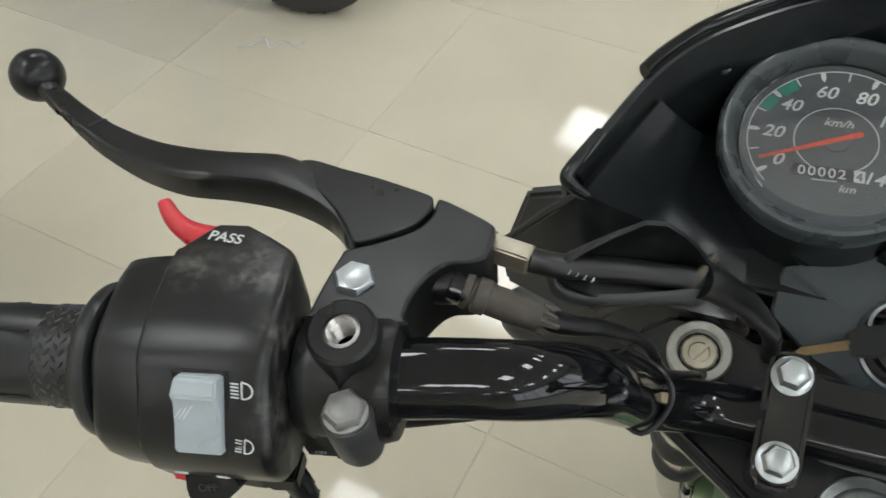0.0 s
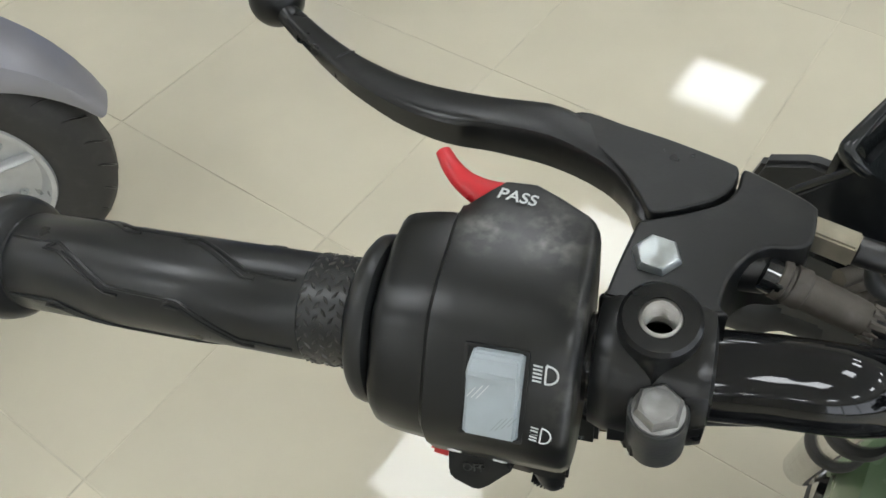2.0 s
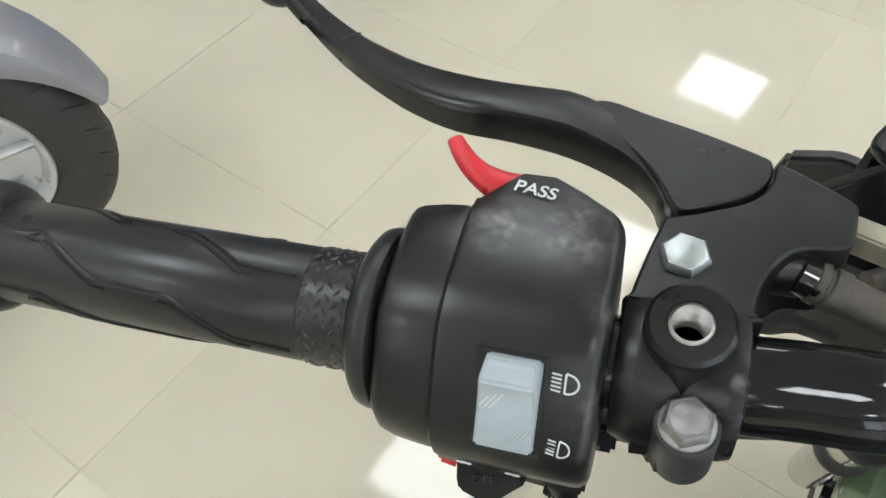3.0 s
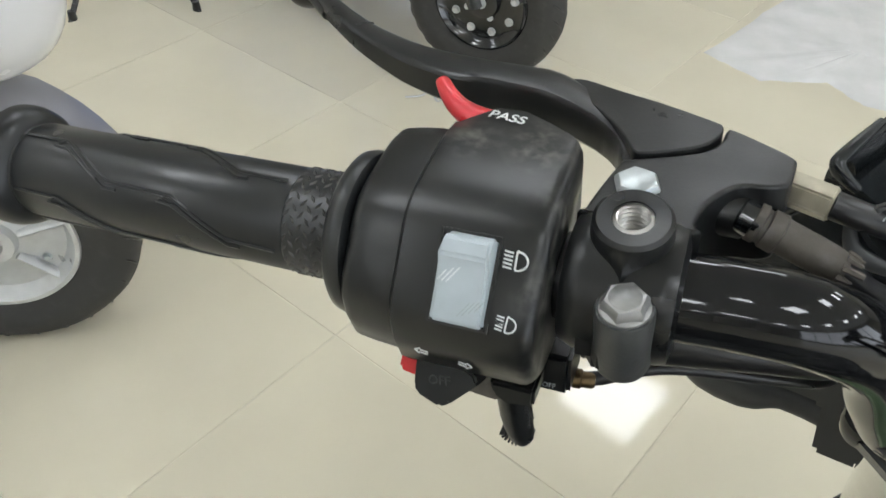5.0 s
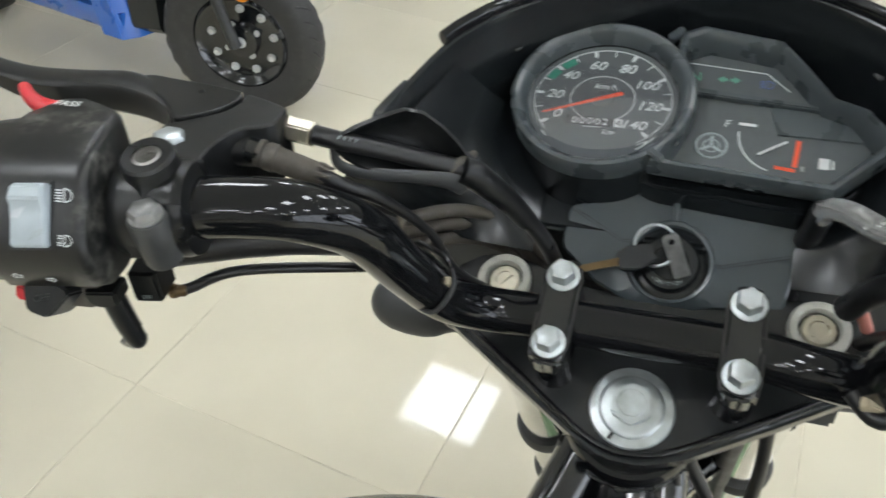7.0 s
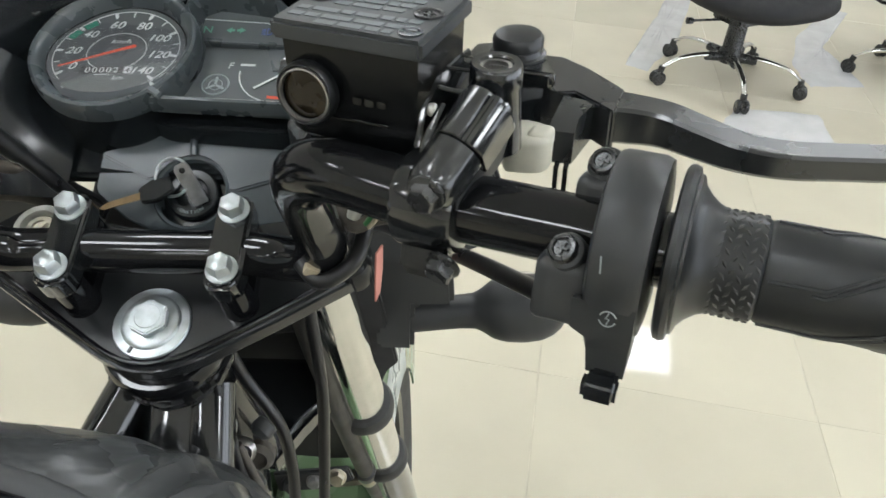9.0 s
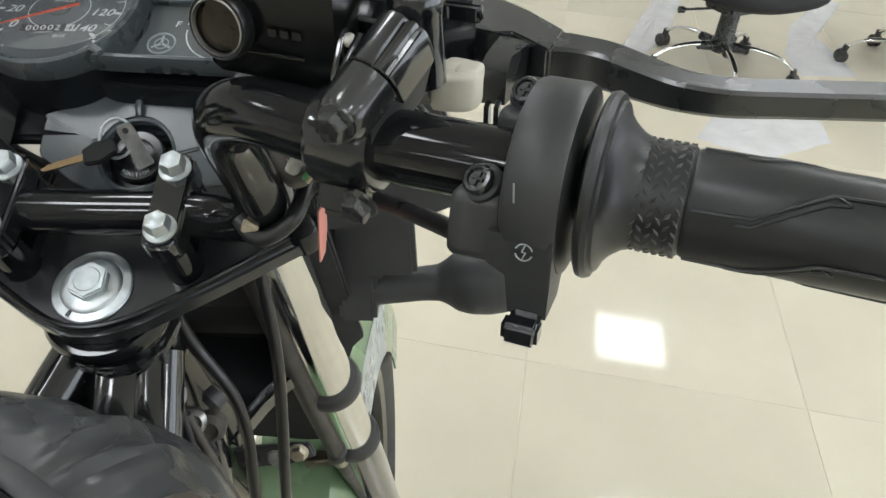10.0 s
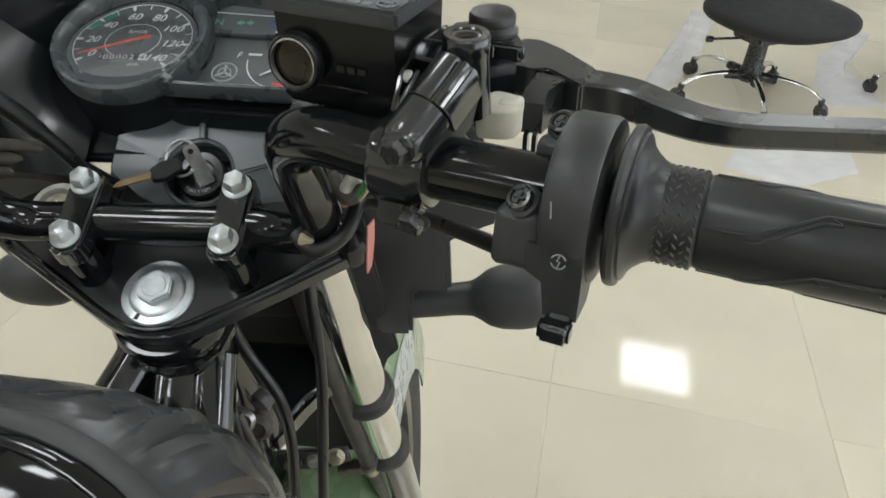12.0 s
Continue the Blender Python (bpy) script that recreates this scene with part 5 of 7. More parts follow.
part("empty_band", join(box(2.2, 15, 0.1, PD @ pose(54.6, -14.6, 7.1, 0, 0, -4)), box(9, 1.8, 0.1, PD @ pose(50, -23.6, 7.1, 0, 0, -6))), NEEDLE, PAN)
lettering("fuel_lettering", "E", 3.6, PD @ pose(57.5, -24.4, 7.9), PRINT, PAN, 0.02)
part("pump_symbol", join(box(4.6, 6.0, 0.1, PD @ pose(66.5, -18.6, 7.1)), box(1.0, 4.6, 0.1, PD @ pose(70.2, -18.8, 7.1))), PRINT, PAN)
part("round_badge", join(tube(ring_path((17.0, -14.8, 7.1), 7.0, PD, 0, 360, 36), 0.00055, 6, 1), *[box(1.4, 5.2, 0.1, PD @ pose(17.0 + 3.0 * math.cos(radians(a)), -14.8 + 3.0 * math.sin(radians(a)), 7.1, 0, 0, a - 90)) for a in (90, 210, 330)], tube(ring_path((17.0, -14.8, 7.1), 3.6, PD, 0, 360, 24), 0.0003, 6, 1)), PRINT_DIM, PAN)

# cowl round the cluster
rim = [(-129, -46, 42.6), (-120, -25, 42.4), (-109.7, -1.5, 40.9), (-100.8, 13.5, 38), (-86.7, 29, 35), (-56, 48, 33), (-20, 58, 32), (20, 58, 32), (56, 48, 33), (86.7, 29, 35), (100.8, 13.5, 38), (109.7, -1.5, 40.9), (120, -25, 42.4), (129, -46, 42.6)]
rim = smooth_path(rim, 4)


def cowl_loop(kx, kv, dh, v0=-20):
    return [MD @ Vector((p.x * kx, v0 + (p.y - v0) * kv, p.z + dh)) for p in rim]


def open_skin(rows, t=0.0025):
    """A sheet over open rows with thickness."""
    bm = bmesh.new()
    n = len(rows[0])
    g = [[bm.verts.new(p) for p in r] for r in rows]
    for a, b in zip(g, g[1:]):
        for j in range(n - 1):
            bm.faces.new((a[j], a[j + 1], b[j + 1], b[j]))
    bmesh.ops.recalc_face_normals(bm, faces=bm.faces)
    bmesh.ops.solidify(bm, geom=list(bm.faces), thickness=t)
    return bm


COWLOB = part("front_cowl", open_skin([cowl_loop(1.03, 1.10, -96), cowl_loop(1.045, 1.08, -44), cowl_loop(1.022, 1.03, -8), cowl_loop(1.008, 1.01, -1.5), cowl_loop(0.996, 0.995, 0), cowl_loop(0.975, 0.975, -1), cowl_loop(0.963, 0.962, -4), cowl_loop(0.93, 0.945, -20), cowl_loop(0.89, 0.915, -44), cowl_loop(0.80, 0.84, -64), cowl_loop(0.60, 0.66, -72)]), BOWL, BIKE, "black plastic front cowl round the instruments")
lip = [MD @ Vector((p.x * 1.006, p.y + 1.2, p.z + 1.5)) for p in rim[8:-8]]
part("screen_lip", tube(lip, 0.0027, 12, 1, flat=1.5), GLOSS, COWLOB, "glossy edge of the small screen")
for sgn in (-1, 1):
    part("cowl_corner", tube([MD @ Vector((sgn * x, v, h)) for x, v, h in ((121, -27, 41.5), (127, -42, 41.5), (128.6, -47.5, 40.5), (125.5, -50, 38), (121, -50.5, 34))], [0.0016, 0.0026, 0.0030, 0.0028, 0.0022], 12, 5), BOWL, COWLOB)
    wing = [[MD @ Vector((sgn * (x0 + (x1 - x0) * k / 6), v0 + (v1 - v0) * k / 6, h0 + (h1 - h0) * k / 6 - 8 * math.sin(math.pi * k / 6))) for k in range(7)]
            for (x0, v0, h0), (x1, v1, h1) in (((106, -4, 30), (72, 8, -24)), ((115, -26, 32), (66, -14, -26)), ((124, -49, 36), (62, -34, -28)), ((137, -54, 20), (60, -50, -30)), ((159, -63, -3), (60, -66, -33)))]
    part("cowl_wing", open_skin(wing, 0.003), BOWL, COWLOB)
    part("wing_edge", tube([MD @ Vector((sgn * x, v, h)) for x, v, h in ((122, -49.5, 36), (129, -52, 29), (138, -54.5, 19), (148, -59, 8), (160, -64, -4))], 0.0017, 10, 4), BOWL, COWLOB)
    part("cowl_flank", prism([(sgn * 0.158, 0.012), (sgn * 0.140, 0.018), (sgn * 0.104, 0.012), (sgn * 0.080, -0.014), (sgn * 0.052, -0.034), (sgn * 0.076, -0.070), (sgn * 0.141, -0.066), (sgn * 0.144, -0.0615), (sgn * 0.170, -0.050), (sgn * 0.172, -0.030)], -0.004, 0.004, axes((0, 0.082, 0), (1, 0, 0), (0, 0, 1), (0, -1, 0), 1.0), 0.002), STALK, COWLOB)
    part("cowl_screw", lathe([(3.0, 0), (3.2, 1.6), (2.4, 2.3), (1.2, 2.2), (0, 1.2)], MD @ pose(sgn * 84.5, 25.5, 12, 20, sgn * -34, 0), 18), BLACK_BOLT, COWLOB)
part("cowl_floor", prism([(-100, 30), (-60, 58), (60, 58), (100, 30), (90, -52), (-90, -52)], -38, -30, MD, 2), BOWL, COWLOB)
# ignition panel
IGN_AT = (4.0, -6.0)
ign_edge = [(-48, 15), (-49, -5), (-30, -20), (-2, -32), (24, -25), (57, -20), (60, 4), (63, 27), (24, 34), (1, 34), (-20, 27)]


def star_ring(edge, c, n, z, grow=0.0):
    """Points of an outline seen from c at n even angles."""
    ring = []
    for k in range(n):
        d = Vector((math.cos(math.tau * k / n), math.sin(math.tau * k / n)))
        far = 0.0
        for (x0, y0), (x1, y1) in zip(edge, edge[1:] + edge[:1]):
            ax_, ay_, bx_, by_ = x0 - c[0], y0 - c[1], x1 - x0, y1 - y0
            det = d.x * -by_ + bx_ * d.y
            if abs(det) > 1e-9:
                t, u = (ax_ * -by_ + bx_ * ay_) / det, (d.x * ay_ - d.y * ax_) / det
                if t > 0 and -1e-6 <= u <= 1 + 1e-6:
                    far = max(far, t)
        ring.append((c[0] + d.x * (far + grow), c[1] + d.y * (far + grow), z))
    return ring


def round_ring(c, r, n, z):
    return [(c[0] + r * math.cos(math.tau * k / n), c[1] + r * math.sin(math.tau * k / n), z) for k in range(n)]


IGN = part("ignition_panel", loft([star_ring(ign_edge, IGN_AT, 96, -12), star_ring(ign_edge, IGN_AT, 96, -1.2), star_ring(ign_edge, IGN_AT, 96, 0, -1.2), round_ring(IGN_AT, 20.6, 96, 1.4), round_ring(IGN_AT, 19.6, 96, 2.8), round_ring(IGN_AT, 18.2, 96, 2.4), round_ring(IGN_AT, 17.6, 96, 0), round_ring(IGN_AT, 17.4, 96, -12)], MP, cap=False), COWL, BIKE, "charcoal plastic panel round the ignition lock")
shelf = [(-47.5, 14.5), (-20, 0.5)] + [(IGN_AT[0] + 19.4 * math.cos(radians(a)), IGN_AT[1] + 19.4 * math.sin(radians(a))) for a in range(158, 0, -12)] + [(27, -5.5), (59, 4.5), (61.5, 25.5), (24, 32.5), (1, 32.5), (-20, 26)]
part("upper_shelf", prism(shelf, -1, 3.4, MP, 1.1, 2), COWL, IGN)
part("panel_crease", tube([MP @ Vector((x, v, h)) for x, v, h in ((3.0, 27, 3), (3.6, 20, 5.6), (4.0, 13.6, 5.0))], 0.0019, 8, 2), COWL, IGN)
LOCK = part("ignition_lock", lathe([(17.2, -10), (17.0, -5), (14.2, -4.6), (13.8, 0), (12.8, 1.0), (8.6, 1.2), (8.0, -0.4), (0, -0.6)], MP @ pose(4.0, -6, 0), 40), BOWL, IGN, "black ignition lock with a key in it")
for k, ch in enumerate("IGNITION"):
    a = radians(-128 + k * 10.5)
    lettering("ignition_lettering", ch, 2.6, MP @ pose(4.0 + 11.2 * math.cos(a), -6.0 + 11.2 * math.sin(a), 1.15, 0, 0, math.degrees(a) + 90), PRINT_DIM, LOCK, 0.02)
key_up, key_n = Vector((-7.4, 14.0, 13.4)).normalized(), Vector((0.25, -0.55, 0.80))
key_x = key_up.cross(key_n).normalized()
key_m = MP @ axes((10.4, -11.6, 2.4), key_x, key_up, key_x.cross(key_up))
KEY = part("key_head", prism([(-2.6, 23.6), (2.6, 23.6), (4.0, 21.6), (3.9, 0), (-3.9, 0), (-4.0, 21.6)], 0, 2.2, key_m, 0.5), DULL, LOCK, "flat grey key left in the lock")
part("key_hole", lathe([(1.5, 0), (1.5, 0.25), (0, 0.25)], key_m @ pose(0, 20.2, 2.15), 16), BOWL, KEY)
part("key_ring", tube(ring_path((0, 0, 0), 9.8, MP @ pose(-3.4, -0.6, 10.5, 14, -10, 0), 10, 352, 30), 0.0008, 8, 1), ALU, LOCK)
part("spare_key_head", prism([(-6.6, 0), (-4.8, 9.6), (4.4, 10.4), (7.0, 1.0), (4.6, -7.2), (-4.4, -7.0)], 0, 3.4, MP @ pose(-12.5, -8.5, 8.0, 0, -14, -66), 0.7), BOWL, LOCK, "black spare key head")
part("spare_key", prism([(-1.9, 0), (1.9, 0), (2.0, 19), (0, 23), (-1.4, 21)], 0, 1.0, MP @ pose(-17.5, -10.2, 9.4, 6, 0, 112), 0.2), BRASS, LOCK, "brass key hanging from the ring")

# bracket flap beside the clutch cable, and the stays under it
def split_boot():
    """A slit rubber boot round the cable, flaring open towards the lever."""
    neck = Vector((-0.0735, -0.0015, 0.066))
    d = Vector((-0.689, -0.550, 0.471))
    q = Vector((0.212, 0.461, 0.860))
    e = Vector((-0.690, 0.692, -0.201))
    rows = []
    for u, lo, hi, bulge in ((-2, -6, 6, 6), (3, -6.6, 8, 6.4), (9, -8, 12, 7), (17, -9, 16, 7.6), (26, -9, 19, 8), (34, -8.6, 18.6, 8), (43, -7.4, 13.6, 7.5), (51, -5.4, 8, 6.4), (55.5, -3, 4, 5)):
        row = []
        for k in range(13):
            t = k / 12
            h = lo + (hi - lo) * t
            row.append(neck + (d * u + q * h + e * (bulge * (1 - (2 * t - 1) ** 2) - 1.5)) * 0.001)
        rows.append(row)
    return open_skin(rows, 0.0014)


FLAP = part("cable_boot", split_boot(), PERCH, BIKE, "slit black rubber boot round the clutch cable")
part("boot_neck", tube([(-0.0755, -0.0032, 0.0682), (-0.0715, 0.0006, 0.0638), (-0.066, 0.006, 0.055), (-0.060, 0.012, 0.045), (-0.054, 0.019, 0.031)], [0.0060, 0.0062, 0.0056, 0.0050, 0.0046], 16, 5), PERCH, FLAP)
part("pouch_lip", tube([(-0.1145, -0.0300, 0.0885), (-0.1120, -0.0325, 0.0835), (-0.1060, -0.0300, 0.0790), (-0.0960, -0.0245, 0.0755), (-0.0850, -0.0170, 0.0715), (-0.0775, -0.0085, 0.0655), (-0.0735, -0.0030, 0.0610)], [0.0006, 0.0009, 0.0011, 0.0012, 0.0012, 0.0016, 0.0022], 12, 6, flat=2.4, up=(0.2, 0.5, 0.86)), STALK, FLAP, "grey lower edge of the boot")
part("boot_lip", tube([(-0.0720, 0.0055, 0.0700), (-0.0760, -0.0060, 0.0715), (-0.0795, -0.0075, 0.0640), (-0.0745, -0.0020, 0.0580)], 0.0017, 10, 5), BOOT, FLAP)
# cable ties
for pts in ([(-0.0935, -0.010, 0.034), (-0.0800, -0.0135, 0.030), (-0.0765, -0.018, 0.019), (-0.0840, -0.026, 0.010), (-0.096, -0.020, 0.014), (-0.0975, -0.010, 0.026), (-0.0935, -0.010, 0.034)],):
    part("cable_tie", tube(pts, 0.0011, 8, 5), CABLE, BIKE)
part("tie_head", box(0.007, 0.0035, 0.0035, pose(-0.0800, -0.0165, 0.020, 20, 10, 15), 0.0004), TIE, BIKE)
part("tie_head", box(0.006, 0.0055, 0.006, pose(0.086, -0.0235, 0.001, 20, 30, 15), 0.0006), TIE, BIKE)
part("cable_tie", tube([(0.080, -0.018, 0.000), (0.090, -0.026, -0.004), (0.104, -0.022, 0.004), (0.108, -0.008, 0.014)], 0.0036, 10, 5), CABLE, BIKE)

# indicators and their stays
for sx in (-1, 1):
    cx = 0.0 if sx > 0 else 0.020
    stalk = [(0.110, 0.0115), (0.140, 0.0105), (0.152, 0.0112), (0.158, 0.0140), (0.164, 0.0178), (0.173, 0.0204), (0.185, 0.0212), (0.196, 0.0202), (0.204, 0.0174), (0.2095, 0.0134), (0.213, 0.0078), (0.2142, 0.003)]
    IND = part("indicator", tube([(sx * x + cx, 0.130, -0.147 + 0.009 * min(1, (x - 0.110) / 0.09)) for x, r in stalk], [r * (1.1 if sx > 0 else 0.95) for x, r in stalk], 32, 3), STALK, BIKE, "black rubber-mounted front indicator")
    part("indicator_lens", lathe([(18.5, 0), (19.4, 1.5), (19, 4), (15, 8), (8, 11), (0, 12)], along((sx * 0.186 + cx, 0.141, -0.139), (0, 1, 0), 0.001), 32), CLEAR_LENS, IND, "pale clear indicator lens")
    part("headlamp_stay", prism([(sx * 0.086, -0.066), (sx * 0.138, -0.082), (sx * 0.139, -0.129), (sx * 0.113, -0.130), (sx * 0.111, -0.168), (sx * 0.086, -0.168)], -0.006, 0.006, axes((0, 0.122, 0), (1, 0, 0), (0, 0, 1), (0, -1, 0), 1.0), 0.003), STALK, BIKE)
part("headlamp_shell", egg(0, 0.16, -0.09, 0.10, 0.07, 0.075, 2.6, 32, 14), FABRIC, BIKE, "dark headlamp shell")
part("loose_wire", tube([(0.096, -0.008, 0.026), (0.104, -0.016, 0.018), (0.112, -0.014, 0.020), (0.122, -0.02, 0.026)], 0.0030, 10, 5), BOOT, BIKE)
part("green_wire", tube([(0.110, -0.019, 0.021), (0.1140, -0.022, 0.028), (0.118, -0.026, 0.036)], 0.0012, 10, 5), WIRE_GREEN, BIKE)
part("yellow_wire", tube([(0.1112, -0.020, 0.020), (0.1162, -0.023, 0.028), (0.1185, -0.0265, 0.037)], 0.0010, 10, 5), TIE, BIKE)
part("white_connector", tube([(0.1035, -0.014, 0.021), (0.1065, -0.013, 0.026), (0.1105, -0.013, 0.028)], 0.0030, 12, 4), PALE, BIKE)
part("pink_sleeve", tube([(0.0862, 0.0355, -0.002), (0.0889, 0.0365, -0.009), (0.0918, 0.0375, -0.016)], 0.0027, 12, 3), WIRE_PINK, BIKE, "short pink wire sleeve")
part("pink_tag", prism([(-0.003, 0), (0.003, 0.001), (0.0042, -0.012), (0.003, -0.024), (-0.001, -0.027), (-0.0024, -0.014)], 0, 0.0008, axes((0.1125, -0.008, 0.0005), (0.35, 0.93, 0), (0.1, 0.05, 1), (0.93, -0.35, 0), 1.0)), WIRE_PINK, BIKE, "small pink paper tag")

# ---- right-hand controls: mirror clamp, brake reservoir, throttle housing, brake lever ----
CLAMP = part("mirror_clamp", join(lathe([(10.8, -13.5), (13.8, -13), (14.8, -11), (14.8, 4), (13.8, 6.4), (10.8, 7)], TR, 40), box(15, 9, 12, MR @ pose(-3, -8.5, -14.5, -18, 0, 0), 2.4, 3)), SEMI, BIKE, "semi-gloss black mirror and brake lever clamp")
arm_a, arm_b = Vector((1.6, -13.6, 13.8)), Vector((11.2, 18.0, 34.0))
arm_y = (arm_b - arm_a).normalized()
arm_x = (Vector((1, 0, 0)) - arm_y * arm_y.x).normalized()
MA = MR @ axes(arm_a, arm_x, arm_y, arm_x.cross(arm_y))
part("clamp_bolt", hex_bolt(turned(MR, arm_a - arm_y * 3.4 + arm_x.cross(arm_y) * 2.6 + arm_x * 1.2, -arm_y + arm_x.cross(arm_y) * 0.5 + arm_x * 0.1), 7.8, 5.0, 5.6), BLACK_BOLT, CLAMP)
part("clamp_bolt", hex_bolt(turned(MR, (5.0, -14.0, -11.6), (-0.12, -0.93, -0.35)), 7.8, 5.0, 5.4), BLACK_BOLT, CLAMP)
# round-nosed arm, its halves parted by a joint, with two ribs and a web down to the clamp ring
arm_edge = [(-8.0, -7), (-8.3, 0), (-7.6, 3.4), (-5.6, 6.3), (-2.4, 7.9), (0.6, 8.1), (1.7, 7.6), (2.3, 6.3), (3.3, 6.2), (3.9, 6.9), (5.2, 6.7), (5.7, 5.3), (6.6, 4.8), (7.3, 5.0), (8.1, 3.6), (8.3, 0), (8.0, -7)]
arm_loop = lambda y, k, d=0.0: [(x * k, y, z * k + d) for x, z in arm_edge]
ARM = part("clamp_arm", join(lathe([(0, -4.2), (5.2, -4.0), (6.8, -2.6), (7.7, 0.0), (8.0, 3.0), (8.1, 12.0), (7.7, 12.4)], turned(MR, arm_a, arm_y), 36),
                             loft([arm_loop(12.9, 0.95), arm_loop(13.3, 1.0), arm_loop(28.4, 1.0), arm_loop(29.6, 0.97), arm_loop(30.4, 0.86, -0.6)], MA)), DUSTY_SEMI, CLAMP)
part("web", prism([(4, -2), (-3, -11), (10, -19), (26, -19), (31, -13), (30, -2)], -5.5, 5.6, MA @ axes((0, 0, 0), (0, 1, 0), (0, 0, 1), (1, 0, 0)), 1.2, 3), BARREL, ARM, "dusty grey web")
rboss = MR @ along((7.6, 20.0, 19.6), (0.02, -0.05, 1))
part("mirror_boss", lathe([(4.6, -2), (4.6, 18.4), (5.1, 18.9), (7.2, 19.0), (7.8, 18.2), (8.0, 13), (7.7, 12.4), (8.0, 4), (8.8, -8)], rboss, 40, close=False), SEMI, CLAMP)
part("threaded_hole", thread(rboss, 4.6, -4, 18.0), STEEL, CLAMP, "bare steel screw thread")
# casting behind the boss: stepped top plate with a rubber cap, over the slot of the lever
LM = part("lever_mount", join(prism([(-12, 57), (-4, 62), (10.5, 59.5), (20.3, 42.2), (19, 40.6), (8.6, 40.2), (3, 30), (1, 20), (-11.2, 20)], 22.5, 28.2, MR, 1.2, 3),
                              prism([(-8, 60), (6, 63), (13, 58), (10, 50), (6, 36), (-8, 30)], -4, 23, MR, 1.5),
                              loft([[(-11.2, 19.2, 20), (0.6, 18.6, 20), (2, 38, 20), (-11.2, 38, 20)], [(-11.2, 19.4, 28), (0.2, 18.8, 28), (2, 38.5, 28), (-11.2, 38.5, 28)], [(-10.4, 27.2, 31), (-0.8, 27.6, 31), (1, 37.6, 31), (-10.2, 37.8, 31)]], MR)), SEMI, CLAMP)
part("plate_edge", join(tube([L(MR, *p) for p in ((-10.4, 27.2, 31), (-0.8, 27.6, 31), (1, 37.6, 31), (-10.2, 37.8, 31), (-10.4, 27.2, 31))], 0.0005, 6, 1),
                        tube([L(MR, *p) for p in ((-11.2, 19.4, 28), (-5, 18.9, 27.6), (0.2, 18.8, 28))], 0.0007, 6, 3)), BARREL, LM, "thin lighter grey edge")
part("side_flange", prism([(46, 30.5), (22, 31.5), (9, 26), (2, 16), (4, 10), (12, 14), (46, 20)], -0.8, 0.8, MR @ axes((-10.4, 0, 0), (0, 1, 0), (0, 0, 1), (1, 0, 0)), 0.4, 2), SEMI, CLAMP)
part("flange_bolt", lathe([(1.9, -1), (1.9, 0.8), (1.2, 1.4), (0, 1.5)], turned(MR, (-8.6, 10.5, 24.5), (0.3, -0.7, 0.6)), 20), STEEL, CLAMP, "small bright bolt head")
part("strut", tube([L(MR, -6.0, 12, 26), L(MR, -7.0, 4, 19), L(MR, -7.5, 0, 12)], 0.0016, 10, 4, flat=0.6), SEMI, CLAMP)
part("rubber_cap", lathe([(9.3, -1), (9.3, 0.9), (8.2, 1.4), (7.7, 3.0), (8.3, 3.4), (8.3, 6.2), (7.4, 7.4), (4, 8.0), (0, 8.1)], MR @ along((4.4, 52.0, 28.2), (0, -0.05, 1)), 36), RUBBER, CLAMP)

RES = part("brake_reservoir", loft([[(x, w, n) for x, w in ((-57 + i, 9.5 + i), (-11.5 - i, 7.5 + i), (-12.5 - i, 47 - i), (-58.5 + i, 49.5 - i))] for n, i in ((8, 2.5), (11, 0.8), (40.5, 0))], MR), RESERVOIR, BIKE, "black brake fluid reservoir with an embossed lid")
LID = part("reservoir_lid", prism([(-60, 7.2), (-9.6, 5.0), (-10.6, 49.6), (-61.6, 53)], 40.3, 46.4, MR, 1.3, 2), LID_BLACK, RES, "dark lid with raised warning text and two screws")
lm = MR @ pose(0, 0, 46.45)
for sx_, sw_ in ((-54.4, 31), (-16.4, 27.4)):
    part("lid_screw", join(lathe([(4.6, 0), (4.6, 0.7), (3.6, 0.8), (3.2, 0.1), (0, 0.1)], lm @ pose(sx_, sw_, 0), 24), box(3.6, 0.7, 0.4, lm @ pose(sx_, sw_, 0.3, 0, 0, 20)), box(0.7, 3.6, 0.4, lm @ pose(sx_, sw_, 0.3, 0, 0, 20))), BLACK_BOLT, LID)
rng = random.Random(5)
for row, (w_, x0, x1) in enumerate(((47.4, -57, -16), (42.6, -58, -14), (37.0, -48, -21), (32.2, -48, -21), (27.4, -48, -24), (20.0, -57, -15), (14.4, -57, -14), (9.8, -46, -20))):
    x = x0
    while x < x1 - 3:
        ln_ = min(rng.uniform(4.0, 11.0), x1 - x)
        part("raised_bar", box(ln_ - 0.9, 3.2, 0.35, lm @ pose(x + ln_ / 2, w_, 0.1, 0, 0, -2.5), 0.1, 1), BUTTON_DIM, LID)
        x += ln_
part("raised_ring", lathe([(3.6, 0), (3.6, 0.4), (2.8, 0.4), (2.8, 0)], lm @ pose(-15.5, 11.5, 0), 20), COWL, LID)
sg = turned(MR, (-48.5, 8.6, 24.5), (0, -1, 0.05))
SG = part("sight_window", lathe([(6.9, -1), (9.8, -1), (10.2, 1.4), (10.0, 3.4), (9.4, 4.2), (8.9, 4.0), (8.6, 1.5), (6.9, 1.4)], sg, 36), RUBBER, RES, "round fluid sight window")
part("window_rim", lathe([(8.6, 3.0), (8.6, 4.3), (8.1, 4.5), (7.8, 3.2)], sg, 36, close=False), STEEL, SG)
part("window_glass", lathe([(7.6, 2.4), (4, 3.0), (0, 3.2)], sg, 32), SIGHT, SG)
